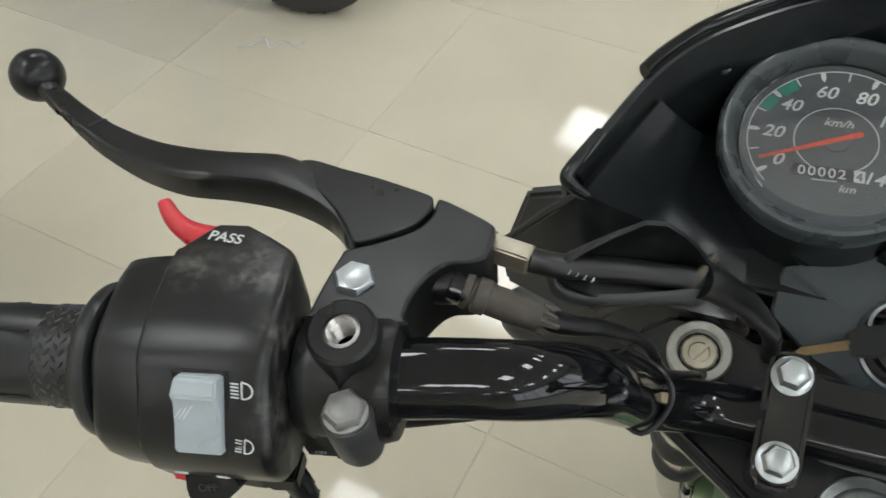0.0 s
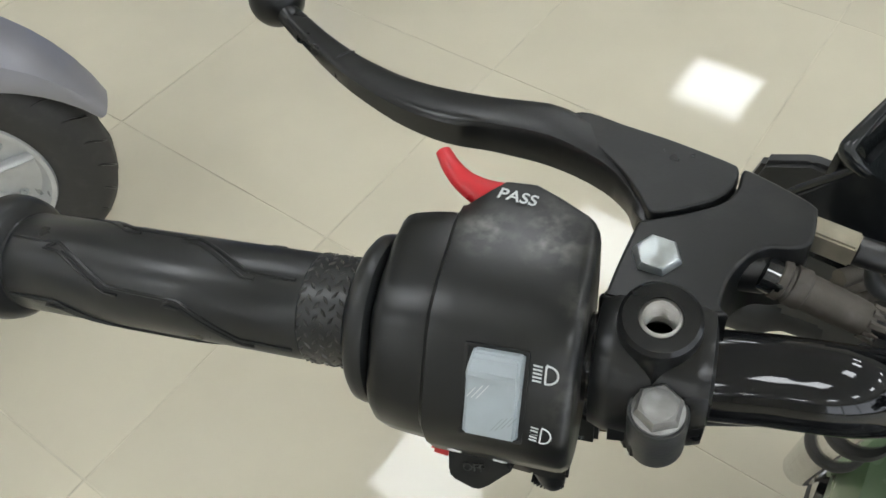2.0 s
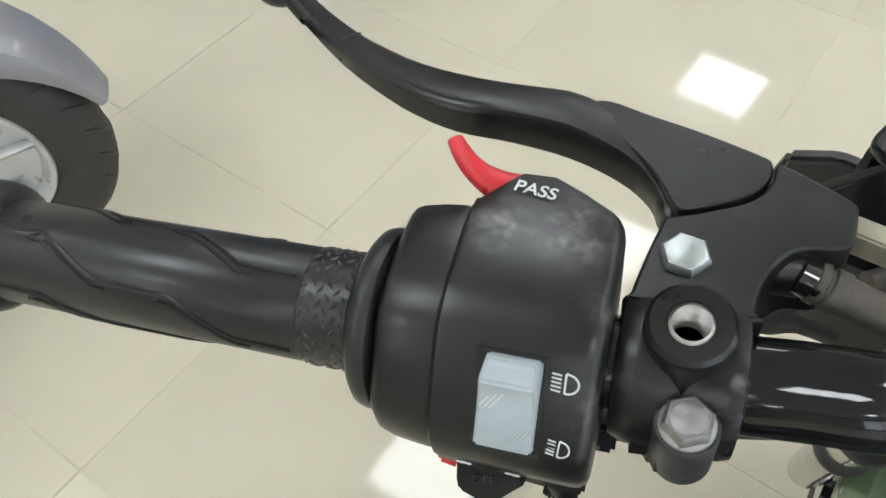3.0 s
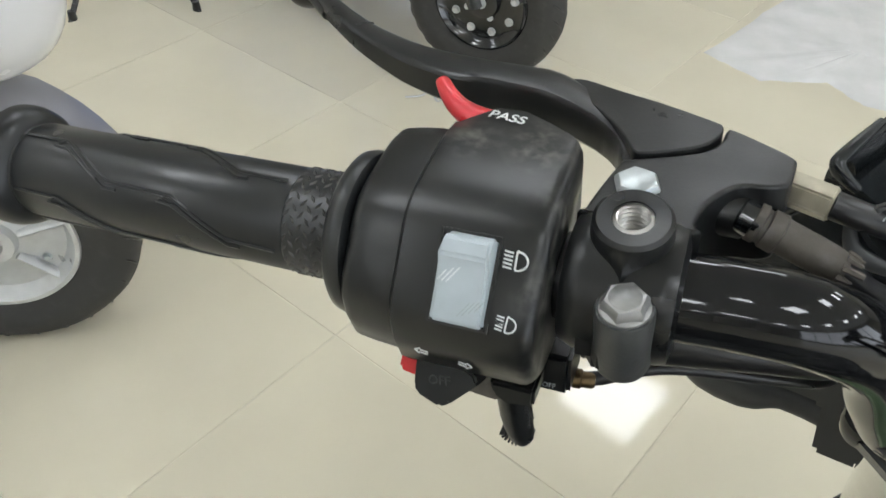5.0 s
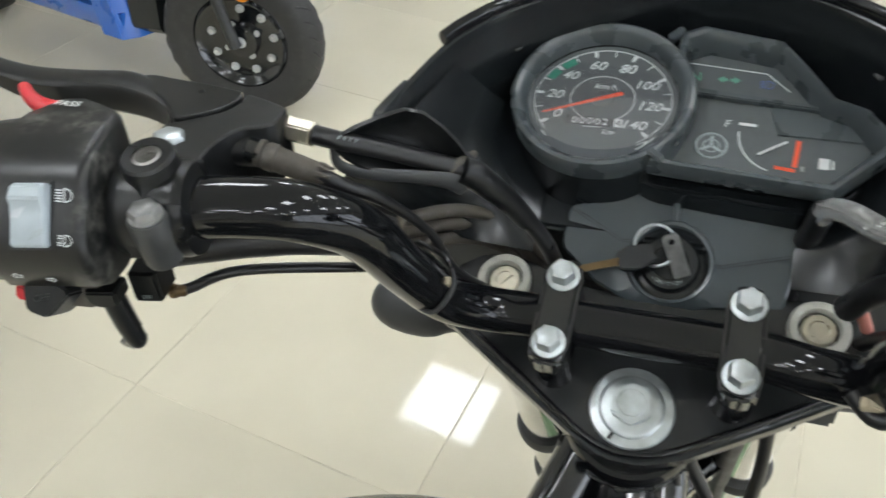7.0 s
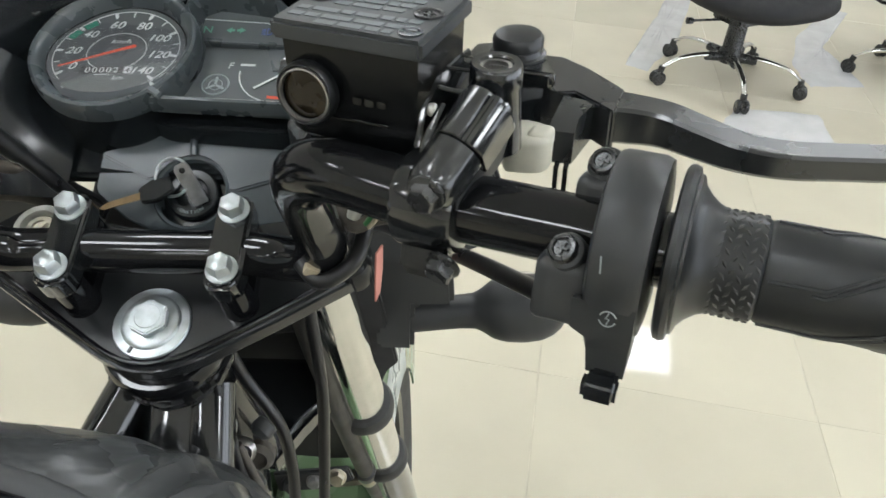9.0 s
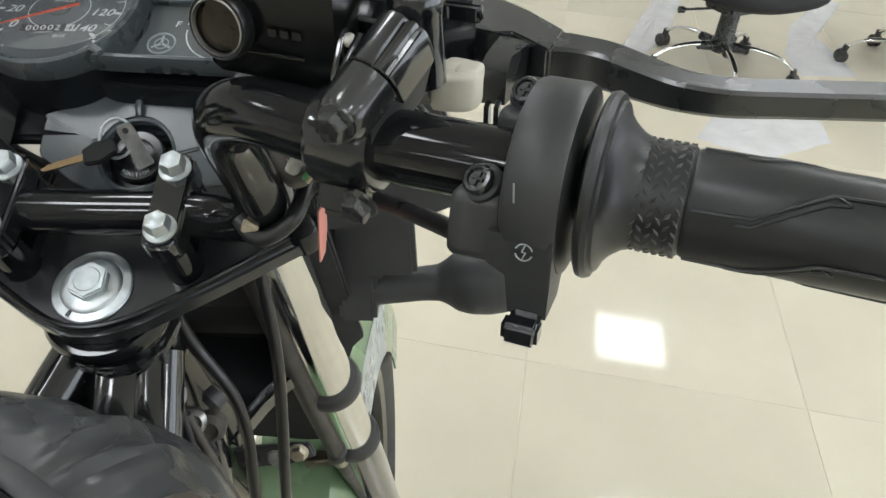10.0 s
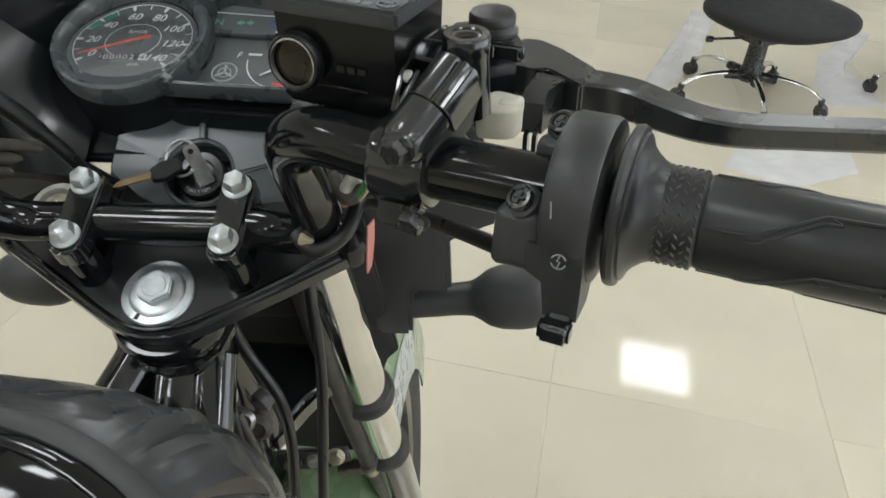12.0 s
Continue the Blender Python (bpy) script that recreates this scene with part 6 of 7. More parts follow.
for k in range(3):
    part("raised_bar", box(3.0, 0.3, 2.4, MR @ pose(-32 + 4.0 * k, 7.75, 24.2), 0.1, 1), RESERVOIR, RES)
part("body_line", box(20, 0.6, 1.0, MR @ pose(-32, 7.75, 17.5), 0.2, 1), RESERVOIR, RES)
# chromed banjo pipe and brake hose
HOSE = part("banjo_pipe", tube([L(MR, -58, 20, 25), (0.0960, -0.004, 0.0625), (0.0935, 0.006, 0.0555), (0.0835, 0.026, 0.0440), (0.0740, 0.045, 0.0375), (0.0680, 0.056, 0.031), (0.0655, 0.062, 0.021)], [0.0056, 0.0056, 0.0050, 0.0050, 0.0050, 0.0048, 0.0046], 16, 8), BRIGHT, BIKE, "chromed brake pipe on the reservoir")
part("hose", tube([(0.0662, 0.0595, 0.028), (0.0650, 0.065, 0.014), (0.063, 0.074, -0.01), (0.06, 0.085, -0.09)], 0.0052, 16, 6), CABLE, HOSE)
part("banjo_bolt", join(lathe([(7.2, 0), (7.2, 7)], turned(MR, (-64, 22, 22), (1, 0, 0)), 24), prism(hexagon(9), 0, 4, turned(MR, (-62, 24, 24), (-0.3, 0, 1)), 0.5)), SEMI, HOSE)
part("switch_lead", tube([(0.104, -0.01, 0.045), (0.088, 0.010, 0.03), (0.080, 0.03, 0.0)], 0.0055, 12, 5), CABLE, BIKE)

# throttle housing
thr = [(r, s) for r, s in ((11, 47.6), (22.8, 47.6), (24.9, 48.4), (25.6, 50), (25.6, 60.5), (24.8, 62.5), (21, 63.2), (11, 63.2))]
THR = part("throttle_housing", lathe(thr, TR, 64), HOUSING_GREY, BIKE, "matte black throttle housing with starter switch")
for sz, p_, q_ in (((16.5, 15, 23), (40.6, -15.5, -5.4), (40.4, -17.6, 5.4)), ((15, 14, 19), (43.6, 10.2, 8.6), (43.6, 10.0, 18.2))):
    sm = turned(MR, q_, (-0.22, -0.62, 0.75))
    lug = part("housing_lug", join(slab([(-sz[0] * 0.40, -sz[1] * 0.38), (0, -sz[1] * 0.42), (sz[0] * 0.46, -sz[1] * 0.38), (sz[0] * 0.46, sz[1] * 0.38), (0, sz[1] * 0.42), (-sz[0] * 0.40, sz[1] * 0.38)], -sz[2] / 2, sz[2] / 2 - 4.5, 3.4, MR @ pose(*p_, -14, 0, 0)), lathe([(5.6, -9), (5.6, -2.4), (5.2, -1.4), (4.0, -0.8)], sm, 28)), HOUSING_GREY, THR)
    part("cross_screw", join(lathe([(4.1, -3), (4.1, 0.6), (3.6, 1.3), (2.7, 1.4), (2.4, 0.6), (0, 0.5)], sm, 28), box(3.6, 0.8, 0.7, sm @ pose(0, 0, 0.75)), box(0.8, 3.6, 0.7, sm @ pose(0, 0, 0.75))), BLACK_BOLT, lug)
rear_face = (rw * -0.98 + rn * 0.16).normalized()
fx_r = ra
fz_r = rear_face
fy_r = fz_r.cross(fx_r)
MI = axes(L(MR, 55.0, -25.6, -4.0), fx_r, fy_r, fz_r, 0.001)
part("switch_block", loft([[(45.5, -24.9, -4), (62.3, -24.9, -4), (62.3, -8, -10), (45.5, -8, -10)], [(45.5, -24.6, -14), (62.3, -24.6, -14), (62.3, -6, -16), (45.5, -6, -16)], [(50, -23, -18), (62, -23, -18), (62, -7, -20), (50, -7, -20)], [(51, -22, -30.5), (61.5, -22, -30.5), (61.5, -10, -30.5), (51, -10, -30.5)]], MR), HOUSING_GREY, THR)
part("starter_symbol", join(tube(ring_path((0, 0, 0), 2.2, MI @ pose(0.6, -3.2, 0.5), 20, 160, 14), 0.0002, 6, 1), tube(ring_path((0, 0, 0), 2.2, MI @ pose(0.6, -3.2, 0.5), 200, 340, 14), 0.0002, 6, 1), tube([MI @ Vector(p) for p in ((0.8, -1.4, 0.5), (0.1, -3.2, 0.5), (1.1, -3.2, 0.5), (0.4, -5.0, 0.5))], 0.00018, 6, 1)), PRINT_DIM, THR)
part("white_mark", box(0.45, 15.5, 0.12, MI @ pose(-3.0, 7.0, 0.50, 9, 0, 3)), PRINT_DIM, THR)
part("starter_button", join(box(10, 7, 7.0, MR @ pose(56.0, -25.0, -33.0), 1.4, 3), box(8, 10, 5, MR @ pose(56.5, -18.5, -31.0), 1.0)), SEMI, THR, "black starter button")
part("throttle_cable", tube([L(MR, 52, -14, -27), (0.1887, -0.110, 0.0487), (0.1674, -0.070, 0.0331), (0.1463, -0.030, 0.0155), (0.1216, 0.0, 0.0057), (0.100, 0.03, -0.012), (0.08, 0.05, -0.05)], 0.0034, 14, 8), CABLE, BIKE, "black throttle cable")
BSW = part("brake_switch", join(slab([(8.4, 28), (13, 26.6), (21, 29.5), (22.5, 36), (19, 42), (9, 42)], -1.5, 11.0, 2.4, MR), slab([(15.0, 30.5), (21.5, 32), (22.0, 39), (15.5, 39)], 6.0, 12.0, 2.0, MR)), IVORY, BIKE, "ivory nylon brake light switch")
part("terminal", join(box(1.6, 5, 9, MR @ pose(24.0, 37, -5, 0, 0, 8), 0.3), box(1.6, 5, 9, MR @ pose(27.0, 37.6, -5, 0, 0, 8), 0.3)), SEMI, BSW)

# brake lever
r_up = [(34, 79.5), (42, 79.5), (54.5, 77.5), (68, 70.5), (80, 64.5), (93, 64), (110, 69), (131, 76), (160, 85.5), (190, 95)]
r_lo = [(34, 62.5), (42, 64.5), (52, 64), (66, 57.5), (78, 52.5), (93, 52), (110, 57), (131, 64), (160, 73.5), (192, 83)]
ups, los = refine(r_up), refine(r_lo)


def flat_blade(ups, los, top, bot, m):
    """A lever blade with a flat top and square sides."""
    secs = []
    for (x0, y0), (x1, y1), t, b in zip(ups, los, top, bot):
        secs.append([(x0 + (x1 - x0) * f_, y0 + (y1 - y0) * f_, z) for f_, z in ((0, b + 1.5), (0, t - 1.1), (0.08, t), (0.92, t), (1, t - 1.1), (1, b + 1.5), (0.88, b), (0.12, b))])
    return loft(secs, m)


BL = part("brake_lever", flat_blade(ups, los, spread([9.8, 9.6, 9.4, 9.0, 8.8, 8.8, 8.8, 8.8, 8.8, 8.8], len(ups)), spread([-4, -4, -3, -2, -1, -0.4, 0, 0, 0, 0], len(ups)), MR), LEVER_SATIN, BIKE, "black brake lever")
part("lever_knuckle", prism([(-4, 84), (1.5, 100), (8.5, 100.7), (20, 93.5), (36.6, 79), (37.0, 60.5), (35.8, 59.7), (29, 64.8), (20.4, 70.6), (14.5, 67.8), (0, 70)], -4.5, 10.4, MR, 1.1, 2), LEVER_SATIN, BL)
part("lever_tongue", loft([[(17.8, 45.5, -5), (26.6, 46.5, -5), (29, 68, -4), (17, 69, -4)], [(17.8, 45.6, 6.5), (26.8, 46.6, 6.5), (29.2, 68, 6.5), (17, 69, 6.5)], [(18.4, 51, 9.6), (26.6, 51.6, 9.6), (29, 66.5, 9.6), (17.4, 67.5, 9.6)]], MR), LEVER_SATIN, BL)
part("lever_ball", lathe([(0, -9)] + [(9 * math.cos(radians(a)), 9 * math.sin(radians(a))) for a in range(-80, 81, 10)] + [(0, 9)], MR @ along((197, 90, 3.5), (1, 0.3, 0)), 28), SEMI, BL)


# ---- the scooter beside it: silver wheel, grey mudguard, white front ----
def wheel_parts(parent, c, axis, r, width, rim_r, tyre_mat, rim_mat, tread=26):
    m = along(c, axis)
    h = width / 2
    ty = part("tyre", lathe([(rim_r, -h * 0.72), (rim_r + (r - rim_r) * 0.35, -h), (r - (r - rim_r) * 0.3, -h * 0.97), (r - 0.012, -h * 0.7), (r, -h * 0.25), (r, h * 0.25), (r - 0.012, h * 0.7), (r - (r - rim_r) * 0.3, h * 0.97), (rim_r + (r - rim_r) * 0.35, h), (rim_r, h * 0.72)], m, 72, close=False), tyre_mat, parent, "black rubber tyre")
    grooves = []
    for k in range(tread):
        for sg_ in (-1, 1):
            a = math.tau * (k + 0.25 * sg_) / tread
            pts = [m @ Vector(((r - d) * math.cos(a + da), (r - d) * math.sin(a + da), sg_ * z)) for da, z, d in ((0, h * 0.18, 0.0012), (0.05, h * 0.45, 0.0036), (0.12, h * 0.72, 0.0135), (0.16, h * 0.88, 0.028))]
            grooves.append(tube(pts, 0.0022, 6, 3))
    part("tread_groove", join(*grooves), CABLE, ty, kind="stuff")
    return m


def scooter():
    head = Vector((0.72, 0.69, 0)).normalized()
    side = Vector((head.y, -head.x, 0))
    c = Vector((-1.385, 0.250, 0.245))
    ob = thing("motor_scooter", Matrix.Translation((c.x, c.y, 0)), "white scooter with grey front mudguard and silver wheel", "scooter")
    o = Vector((0, 0, c.z))
    m = wheel_parts(ob, o, side, 0.245, 0.105, 0.147, TYRE, SILVER)
    wh = part("wheel_disc", lathe([(0.149, -0.03), (0.149, 0.034), (0.145, 0.042), (0.137, 0.042), (0.130, 0.030), (0.120, 0.016), (0.085, 0.014), (0.062, 0.024), (0.045, 0.030), (0.040, 0.044), (0.022, 0.046), (0.018, 0.036), (0, 0.036)], m, 56), SILVER, ob, "silver painted cast wheel with drum hub")
    for k in range(6):
        a = math.tau * k / 6 + 0.2
        part("web", tube([m @ Vector((0.05 * math.cos(a), 0.05 * math.sin(a), 0.024)), m @ Vector((0.14 * math.cos(a), 0.14 * math.sin(a), 0.022))], [0.014, 0.010], 10, 2, flat=0.6), SILVER, wh)
    for k in range(5):
        a = math.tau * k / 5 + 0.6
        part("hub_bolt", hex_bolt(m @ pose(0.095 * math.cos(a), 0.095 * math.sin(a), 0.016) @ Matrix.Scale(0.001, 4), 11, 7, 8), ZINC, wh)
    part("axle_nut", prism(hexagon(0.026), 0.044, 0.060, m, 0.001), BLACK_BOLT, wh)
    part("fork_arm", tube([o + side * 0.075 + head * -0.02 + Vector((0, 0, 0.02)), o + side * 0.08 - head * 0.05 + Vector((0, 0, 0.22)), o + side * 0.06 - head * 0.10 + Vector((0, 0, 0.42))], 0.020, 16, 4), SEMI, ob)
    rows = []
    for k in range(17):
        a = radians(18 + 118 * k / 16)
        rr = 0.285 + 0.012 * math.sin(math.pi * k / 16)
        w_ = 0.078 * (0.42 + 0.58 * min(1, k / 6)) + 0.002
        cc = o + head * (rr * math.cos(a)) + Vector((0, 0, rr * math.sin(a)))
        out = (head * math.cos(a) + Vector((0, 0, math.sin(a)))).normalized()
        drop = 0.052 * min(1, 0.25 + k / 7)
        rows.append([cc + side * (w_ * x) - out * (d * drop) for x, d in ((-1, 1), (-1.0, 0.5), (-0.86, 0.16), (-0.45, 0.02), (0, 0), (0.45, 0.02), (0.86, 0.16), (1.0, 0.5), (1.0, 1))])
    part("front_mudguard", open_skin(rows, 0.004), GREY_PAINT, ob, "grey metallic pointed mudguard")
    part("front_apron", egg(*(o + Vector((0.082, 0.058, 0.49))), 0.16, 0.125, 0.165, 2.4, 36, 18), WHITE_PAINT, ob, "glossy white front apron")
    part("inner_shield", egg(*(o - head * 0.20 + Vector((0, 0, 0.20))), 0.10, 0.10, 0.13, 2.2, 24, 12), BOWL, ob)
    part("steering_tube", tube([o + Vector((0.02, 0.02, 0.26)), o + Vector((0.035, 0.03, 0.46))], 0.055, 20, 2), BOWL, ob)
    part("floorboard", prism([(-0.14, -0.20), (0.14, -0.20), (0.14, -0.85), (-0.14, -0.85)], 0.13, 0.2, Matrix((( side.x, head.x, 0, 0), (side.y, head.y, 0, 0), (0, 0, 1, 0), (0, 0, 0, 1))), 0.01), BOWL, ob)
    rw_ = along(o - head * 1.22, side)
    part("rear_tyre", lathe([(0.15, -0.05), (0.21, -0.056), (0.245, -0.02), (0.245, 0.02), (0.21, 0.056), (0.15, 0.05), (0.05, 0.03), (0.05, -0.03), (0.15, -0.05)], rw_, 48, close=False), TYRE, ob)
    part("rear_body", egg(*(o - head * 1.05 + Vector((0, 0, 0.36))), 0.17, 0.40, 0.2, 2.6, 32, 14), WHITE_PAINT, ob)
    return ob


scooter()


def blue_scooter():
    c = Vector((-1.195, 1.585, 0.226))
    head = Vector((0.985, 0.17, 0)).normalized()
    side = Vector((head.y, -head.x, 0))
    ob = thing("electric_scooter", Matrix.Translation((c.x, c.y, 0)), "blue and black electric scooter with a bolted black wheel", "scooter")
    o = Vector((0, 0, c.z))
    m = wheel_parts(ob, o, side, 0.226, 0.098, 0.134, TYRE, SEMI, 30)
    wh = part("wheel_disc", lathe([(0.136, -0.03), (0.136, 0.030), (0.131, 0.034), (0.126, 0.026), (0.10, 0.012), (0.05, 0.012), (0.045, 0.03), (0.03, 0.034), (0, 0.034)], m, 48), SEMI, ob, "gloss black motor wheel with bright bolts")
    for k in range(9):
        a = math.tau * k / 9 + 0.15
        part("wheel_bolt", hex_bolt(m @ pose(0.090 * math.cos(a), 0.090 * math.sin(a), 0.013) @ Matrix.Scale(0.001, 4), 18, 9, 12), SILVER, wh)
    for k in range(4):
        a = math.tau * k / 4 + 0.5
        part("wheel_bolt", hex_bolt(m @ pose(0.050 * math.cos(a), 0.050 * math.sin(a), 0.018) @ Matrix.Scale(0.001, 4), 14, 8, 9), SILVER, wh)
    part("axle_nut", hex_bolt(m @ pose(0, 0, 0.033) @ Matrix.Scale(0.001, 4), 22, 14, 16, 6), SILVER, wh)
    for s_ in (1, -1):
        part("fork_leg", tube([o + side * (0.062 * s_), o + side * (0.066 * s_) - head * 0.03 + Vector((0, 0, 0.10)), o + side * (0.06 * s_) - head * 0.09 + Vector((0, 0, 0.34))], [0.015, 0.015, 0.016], 14, 4), STALK, ob)
    part("reflector", lathe([(0.021, -0.003), (0.023, 0.003), (0.021, 0.006), (0, 0.0075)], along(o + side * 0.085 + head * 0.042 + Vector((0, 0, 0.165)), side), 32), AMBER, ob, "round orange side reflector")
    rows = []
    for k in range(13):
        a = radians(50 + 90 * k / 12)
        cc = o + head * (0.272 * math.cos(a)) + Vector((0, 0, 0.272 * math.sin(a)))
        out = (head * math.cos(a) + Vector((0, 0, math.sin(a)))).normalized()
        rows.append([cc + side * (0.055 * x) - out * d for x, d in ((-1, 0.03), (-0.8, 0.006), (0, 0), (0.8, 0.006), (1, 0.03))])
    part("front_mudguard", open_skin(rows, 0.004), BLUE_PAINT, ob)
    back = Vector((-0.97, 0.23, 0)).normalized()
    mb = Matrix(((-back.x, -back.y, 0, 0), (-back.y, back.x, 0, 0), (0, 0, 1, 0), (0, 0, 0, 1)))
    part("leg_shield", loft([[mb @ Vector((x - 0.25 * (z - 0.2), y, z)) for x, y in ((-0.31, -0.165), (-0.285, -0.12), (-0.27, 0), (-0.285, 0.12), (-0.31, 0.165), (-0.385, 0.168), (-0.36, 0.14), (-0.345, 0), (-0.36, -0.14), (-0.385, -0.168))] for z in (0.195, 0.21, 0.40, 0.62)]), BLUE_PAINT, ob, "glossy blue leg shield")
    part("fork_cover", loft([[mb @ Vector((x, y * k, z)) for x, y in ((-0.30, -0.13), (-0.22, -0.10), (-0.195, 0), (-0.22, 0.10), (-0.30, 0.13))] for z, k in ((0.205, 0.8), (0.225, 1.0), (0.62, 1.0))]), BOWL, ob, "matte black inner cover")
    part("footboard", prism([(-0.33, -0.14), (-0.33, 0.14), (-0.86, 0.15), (-0.86, -0.15)], 0.27, 0.287, mb, 0.006), BOWL, ob)
    part("side_skirt", loft([[mb @ Vector((x, y, z)) for x, y in ((-0.31, -0.15 * k), (-0.31, 0.15 * k), (-0.90, 0.17 * k), (-0.90, -0.17 * k))] for z, k in ((0.195, 0.90), (0.212, 1.0), (0.268, 1.04))]), BLUE_PAINT, ob, "glossy blue lower side panels")
    part("rear_body", egg(*(mb @ Vector((-1.08, 0, 0.42))), 0.26, 0.19, 0.22, 2.6, 32, 14), BLUE_PAINT, ob)
    part("rear_tyre", lathe([(0.12, -0.045), (0.19, -0.05), (0.218, -0.02), (0.218, 0.02), (0.19, 0.05), (0.12, 0.045), (0.04, 0.03), (0.04, -0.03), (0.12, -0.045)], along(o + back * 1.24 + Vector((0, 0, -0.008)), Vector((back.y, -back.x, 0))), 48, close=False), TYRE, ob)
    return ob


first_scooter = blue_scooter()
copy_thing(first_scooter, pose(-1.15, 2.76, 0, 0, 0, 8))


# ---- floor stand with black legs ----
def stand():
    c = Vector((-2.42, 1.40, 0))
    ob = thing("display_stand", Matrix.Translation(c), "thin black metal tripod stand on the tiles", "stand")
    for fx_, fy_ in ((-2.134, 1.376), (-2.39, 1.103), (-2.62, 1.62)):
        foot = Vector((fx_, fy_, 0.009)) - c
        leg = part("leg", tube([Vector((0, 0, 0.42)), foot * 0.98 + Vector((0, 0, 0.012)), foot], 0.009, 12, 2), BLACK_BOLT, ob)
        part("rubber_foot", lathe([(0.012, 0), (0.014, 0.004), (0.011, 0.03)], Matrix.Translation((foot.x, foot.y, 0)), 16), RUBBER, leg)
    part("pole", tube([(0, 0, 0.30), (0, 0, 1.1)], 0.013, 16, 1), BLACK_BOLT, ob)
    return ob


stand()


# ---- office chairs ----
def chair(m):
    ob = thing("office_chair", m, "black swivel office chair with a chromed five-star base", "chair", "office chairs")
    for k in range(5):
        a = math.tau * k / 5 + 0.35
        d = Vector((math.cos(a), math.sin(a), 0))
        leg = part("base_leg", tube([Vector((0, 0, 0.115)) + d * 0.03, d * 0.12 + Vector((0, 0, 0.120)), d * 0.22 + Vector((0, 0, 0.106)), d * 0.285 + Vector((0, 0, 0.070))], [0.017, 0.015, 0.012, 0.009], 14, 5, flat=0.7), CHROME, ob)
        part("leg_sleeve", tube([d * 0.03 + Vector((0, 0, 0.112)), d * 0.105 + Vector((0, 0, 0.114))], [0.026, 0.021], 14, 2, flat=0.8), BLACK_BOLT, leg)
        part("caster", join(*[lathe([(0.0, -0.009), (0.022, -0.009), (0.027, -0.004), (0.027, 0.004), (0.022, 0.009), (0, 0.009)], along(d * 0.295 + Vector((0, 0, 0.027)) + Vector((-d.y, d.x, 0)) * s_, Vector((-d.y, d.x, 0))), 20) for s_ in (-0.014, 0.014)],
                              tube([d * 0.285 + Vector((0, 0, 0.075)), d * 0.292 + Vector((0, 0, 0.04))], 0.013, 10, 1)), BLACK_BOLT, leg)
    part("gas_lift", lathe([(0.042, 0.09), (0.044, 0.13), (0.038, 0.145), (0.036, 0.25), (0.030, 0.254), (0.030, 0.28)], None, 28), BLACK_BOLT, ob)
    part("seat_plate", box(0.17, 0.14, 0.045, pose(0, 0, 0.275), 0.008), BLACK_BOLT, ob)
    lev = part("height_lever", tube([(0.0, 0.0, 0.262), (-0.10, 0.03, 0.258), (-0.20, 0.07, 0.250)], 0.005, 10, 4), BLACK_BOLT, ob)
    part("lever_knob", lathe([(0, -0.016), (0.012, -0.012), (0.013, 0.010), (0, 0.016)], along((-0.20, 0.07, 0.250), (-1, 0.35, 0)), 16), BLACK_BOLT, lev)
    part("seat", egg(0.08, 0.0, 0.345, 0.30, 0.25, 0.060, 2.6, 40, 16), FABRIC, ob)
    part("back_bar", tube([(0.06, 0.05, 0.29), (0.08, 0.27, 0.30), (0.08, 0.29, 0.50)], 0.014, 12, 5, flat=0.5), BLACK_BOLT, ob)
    part("backrest", egg(0.08, 0.28, 0.66, 0.22, 0.045, 0.22, 3.0, 32, 14), FABRIC, ob)
    return ob


first_chair = chair(pose(1.18, 2.85, 0, 0, 0, 34))
copy_thing(first_chair, pose(2.07, 3.08, 0, 0, 0, 80))


# ---- white sheets on the floor, low platform, scrap of film ----
def sheet(name, outline, label, category, seed, h=0.006, material=TRANSLUCENT_WHITE):
    """A flat creased sheet with a ragged edge."""
    r = random.Random(seed)
    ob = new(name)
    bpy.data.objects.remove(ob)
    edge = []
    for (x0, y0), (x1, y1) in zip(outline, outline[1:] + outline[:1]):
        for k in range(7):
            t = k / 7
            edge.append((x0 + (x1 - x0) * t + r.uniform(-0.005, 0.005), y0 + (y1 - y0) * t + r.uniform(-0.005, 0.005)))
    cx, cy = sum(p[0] for p in edge) / len(edge), sum(p[1] for p in edge) / len(edge)
    rings = [[((cx + (x - cx) * k), (cy + (y - cy) * k), 0.0012 + (r.uniform(0, h) if 0 < k < 1 else 0)) for x, y in edge] for k in (1, 0.9, 0.75, 0.55, 0.35, 0.15)]
    bm = loft(rings, cap=False)
    bm.faces.new([v for v in list(bm.verts)[-len(edge):]])
    bmesh.ops.recalc_face_normals(bm, faces=bm.faces)
    sh = new(name, mesh_of(name, bm, material))
    return tagged(sh, label, category)


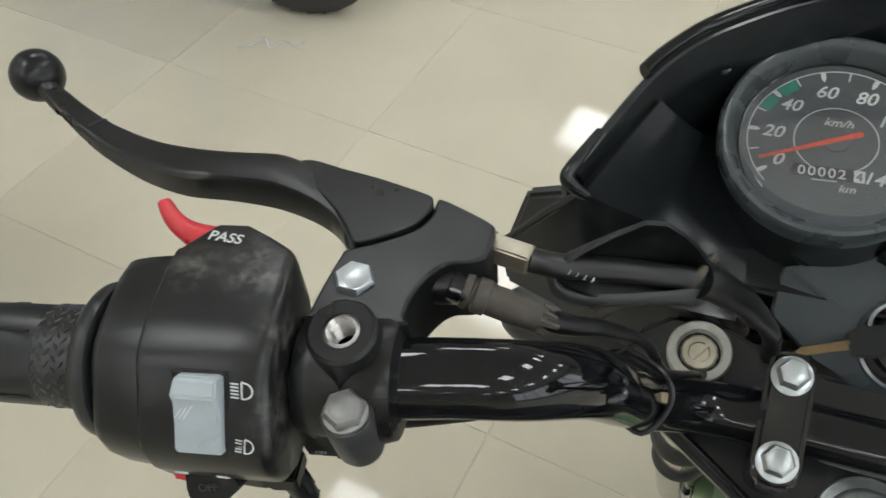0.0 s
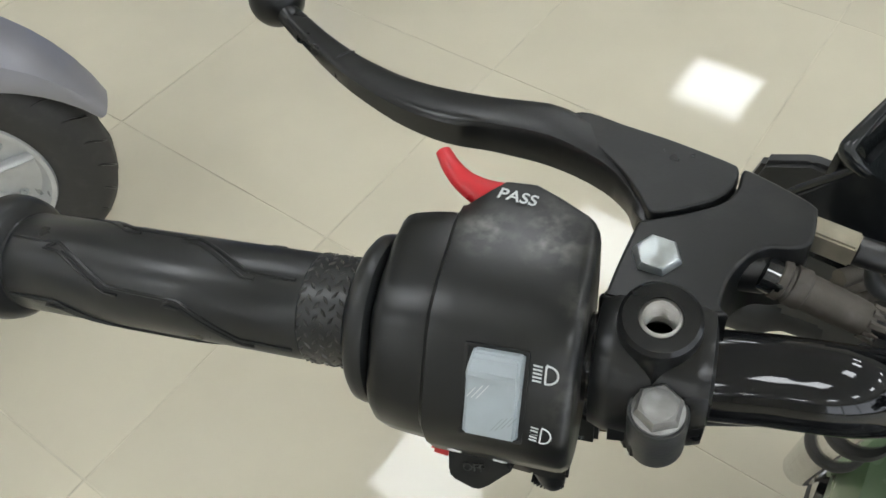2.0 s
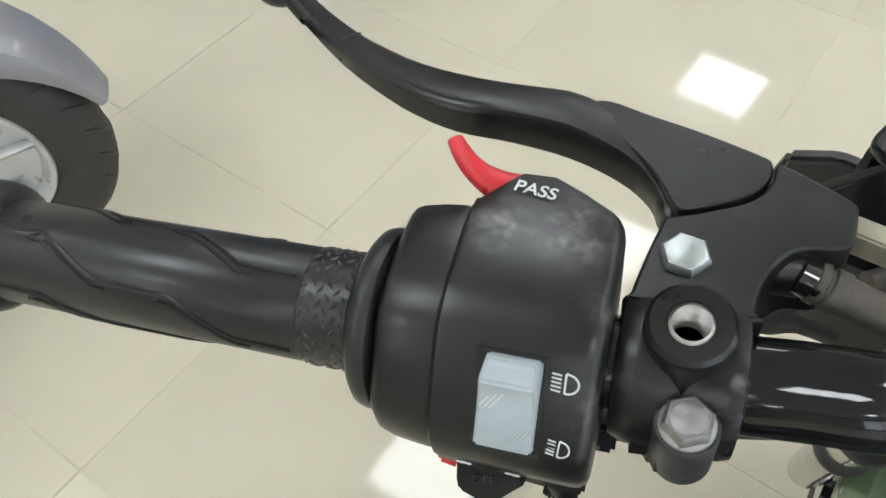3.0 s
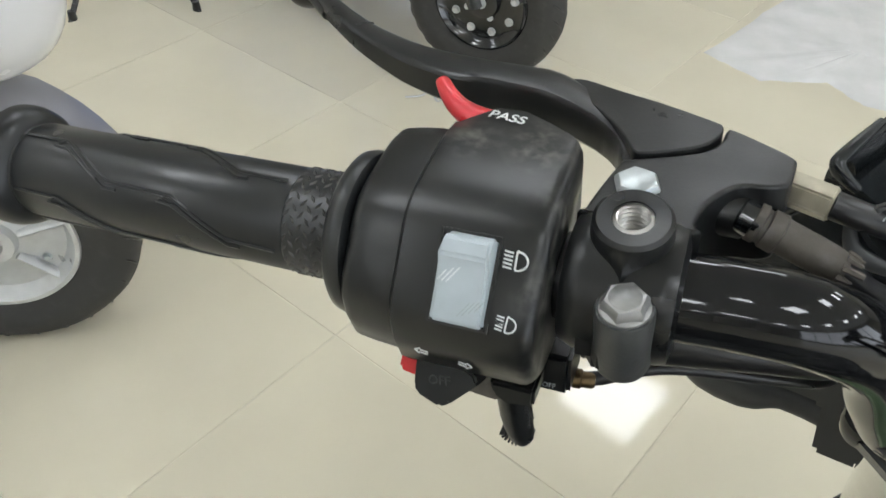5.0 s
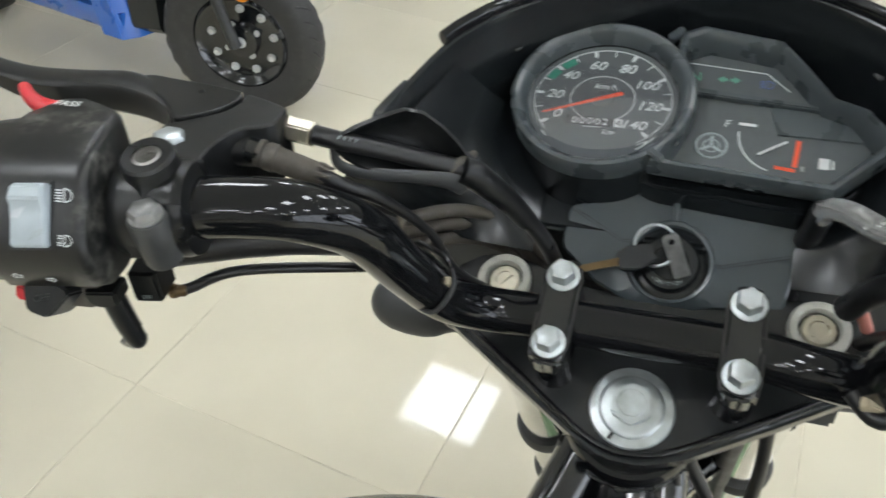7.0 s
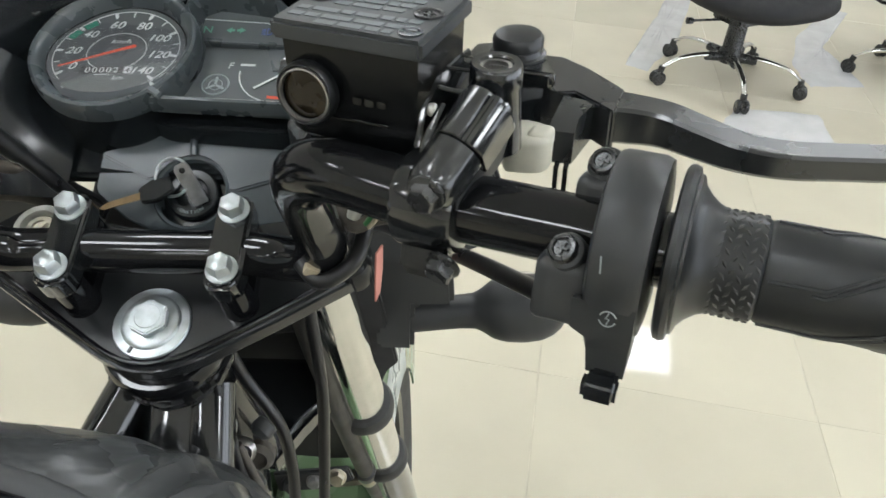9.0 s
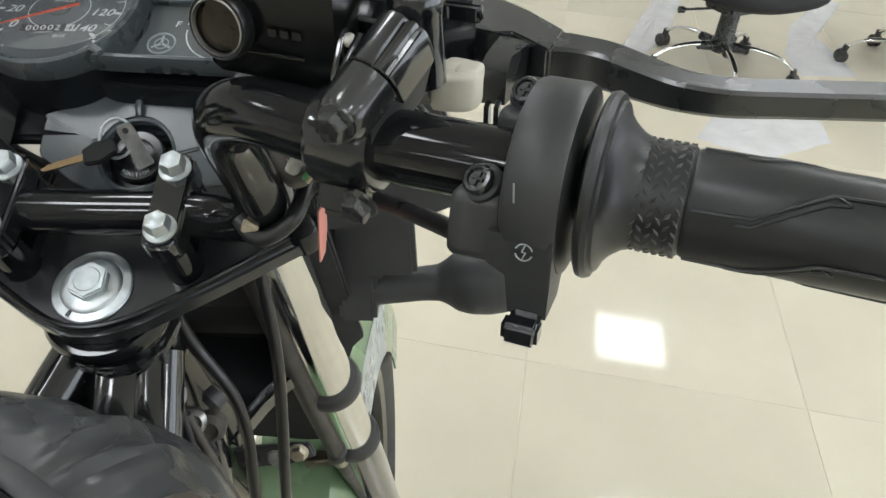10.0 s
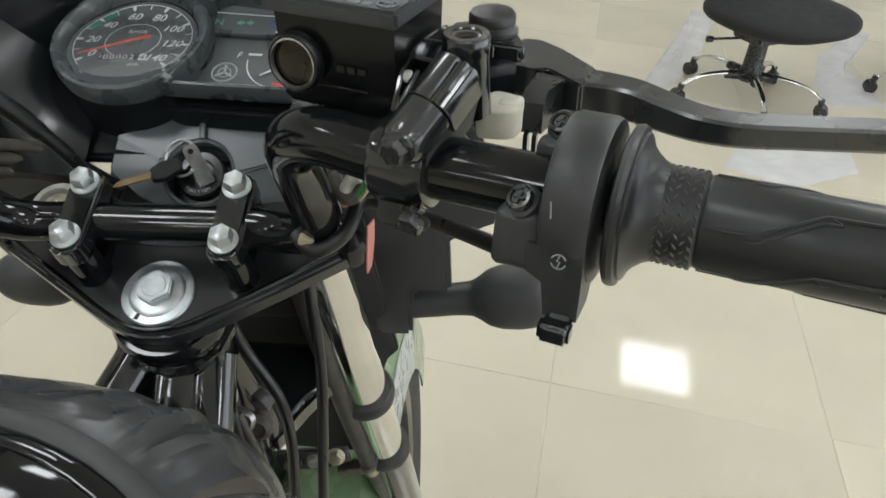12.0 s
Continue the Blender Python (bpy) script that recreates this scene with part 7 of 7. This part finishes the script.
sheet("white_floor_sheet", [(-0.71, 2.08), (-0.52, 2.02), (-0.36, 2.12), (-0.24, 2.06), (0.10, 2.10), (0.16, 2.60), (-0.10, 3.05), (-0.50, 3.00), (-0.62, 2.60)], "crumpled translucent white sheet lying on the tiles", "plastic film", 3)
# three white sheets drawn in place of window reflections in the polished tiles
sheet("white_floor_sheet", [(1.18, 4.06), (1.31, 4.08), (1.08, 3.28), (0.88, 2.88), (0.80, 2.93), (1.04, 3.62)], "narrow white strip standing for a bright floor reflection beside the office chair", "plastic film", 8)
sheet("white_floor_sheet", [(2.00, 4.06), (2.09, 3.99), (1.80, 3.50), (1.70, 3.18), (1.80, 2.96), (1.55, 2.90), (1.55, 3.14), (1.68, 3.50)], "curved white strip standing for a bright floor reflection behind the office chair", "plastic film", 9)
sheet("white_floor_sheet", [(0.98, 2.22), (1.17, 2.60), (1.50, 2.62), (1.47, 2.30), (1.19, 2.12)], "flat white patch standing for a bright floor reflection before the office chair", "plastic film", 10)
plat = new("display_platform", mesh_of("display_platform", join(box(1.6, 0.9, 0.10, GRID @ pose(3.75, 2.75, 0.05), 0.006), box(1.56, 0.86, 0.03, GRID @ pose(3.75, 2.75, 0.115), 0.004)), PLATFORM))
tagged(plat, "low grey laminate display platform on the floor", "platform")
scrap = thing("film_scrap", pose(-1.205, 1.375, 0, 0, 0, 20), "small curled scrap of clear film on the floor", "scrap")
part("curl", tube([(-0.09, 0.0, 0.004), (-0.05, 0.015, 0.006), (-0.02, 0.035, 0.014), (0.0, 0.0, 0.006), (0.03, 0.02, 0.012), (0.07, 0.005, 0.004), (0.085, 0.03, 0.006)], 0.0042, 8, 5, flat=0.4), TRANSLUCENT_WHITE, scrap)


# ---- floor tiles ----
def tiles():
    g = bmesh.new()
    s, t = 0.2986, 0.006
    lo = [g.verts.new((x * s, y * s, -t)) for x, y in ((-1, -1), (1, -1), (1, 1), (-1, 1))]
    mid = [g.verts.new((x * s, y * s, -0.0007)) for x, y in ((-1, -1), (1, -1), (1, 1), (-1, 1))]
    hi = [g.verts.new((x * (s - 0.0008), y * (s - 0.0008), 0)) for x, y in ((-1, -1), (1, -1), (1, 1), (-1, 1))]
    for a, b in ((lo, mid), (mid, hi)):
        for j in range(4):
            g.faces.new((a[j], a[(j + 1) % 4], b[(j + 1) % 4], b[j]))
    g.faces.new(hi)
    bmesh.ops.recalc_face_normals(g, faces=g.faces)
    me = bpy.data.meshes.new("tile")
    g.to_mesh(me)
    me.materials.append(TILE)
    rng = random.Random(11)
    for i in range(X0, X1):
        for j in range(Y0, Y1):
            ob = new("tile", me)
            ob.parent = FLOOR
            ob.matrix_world = GRID @ pose(0.6 * i + 0.3, 0.6 * j + 0.3, 0, rng.uniform(-0.07, 0.07), rng.uniform(-0.07, 0.07), 0)


tiles()
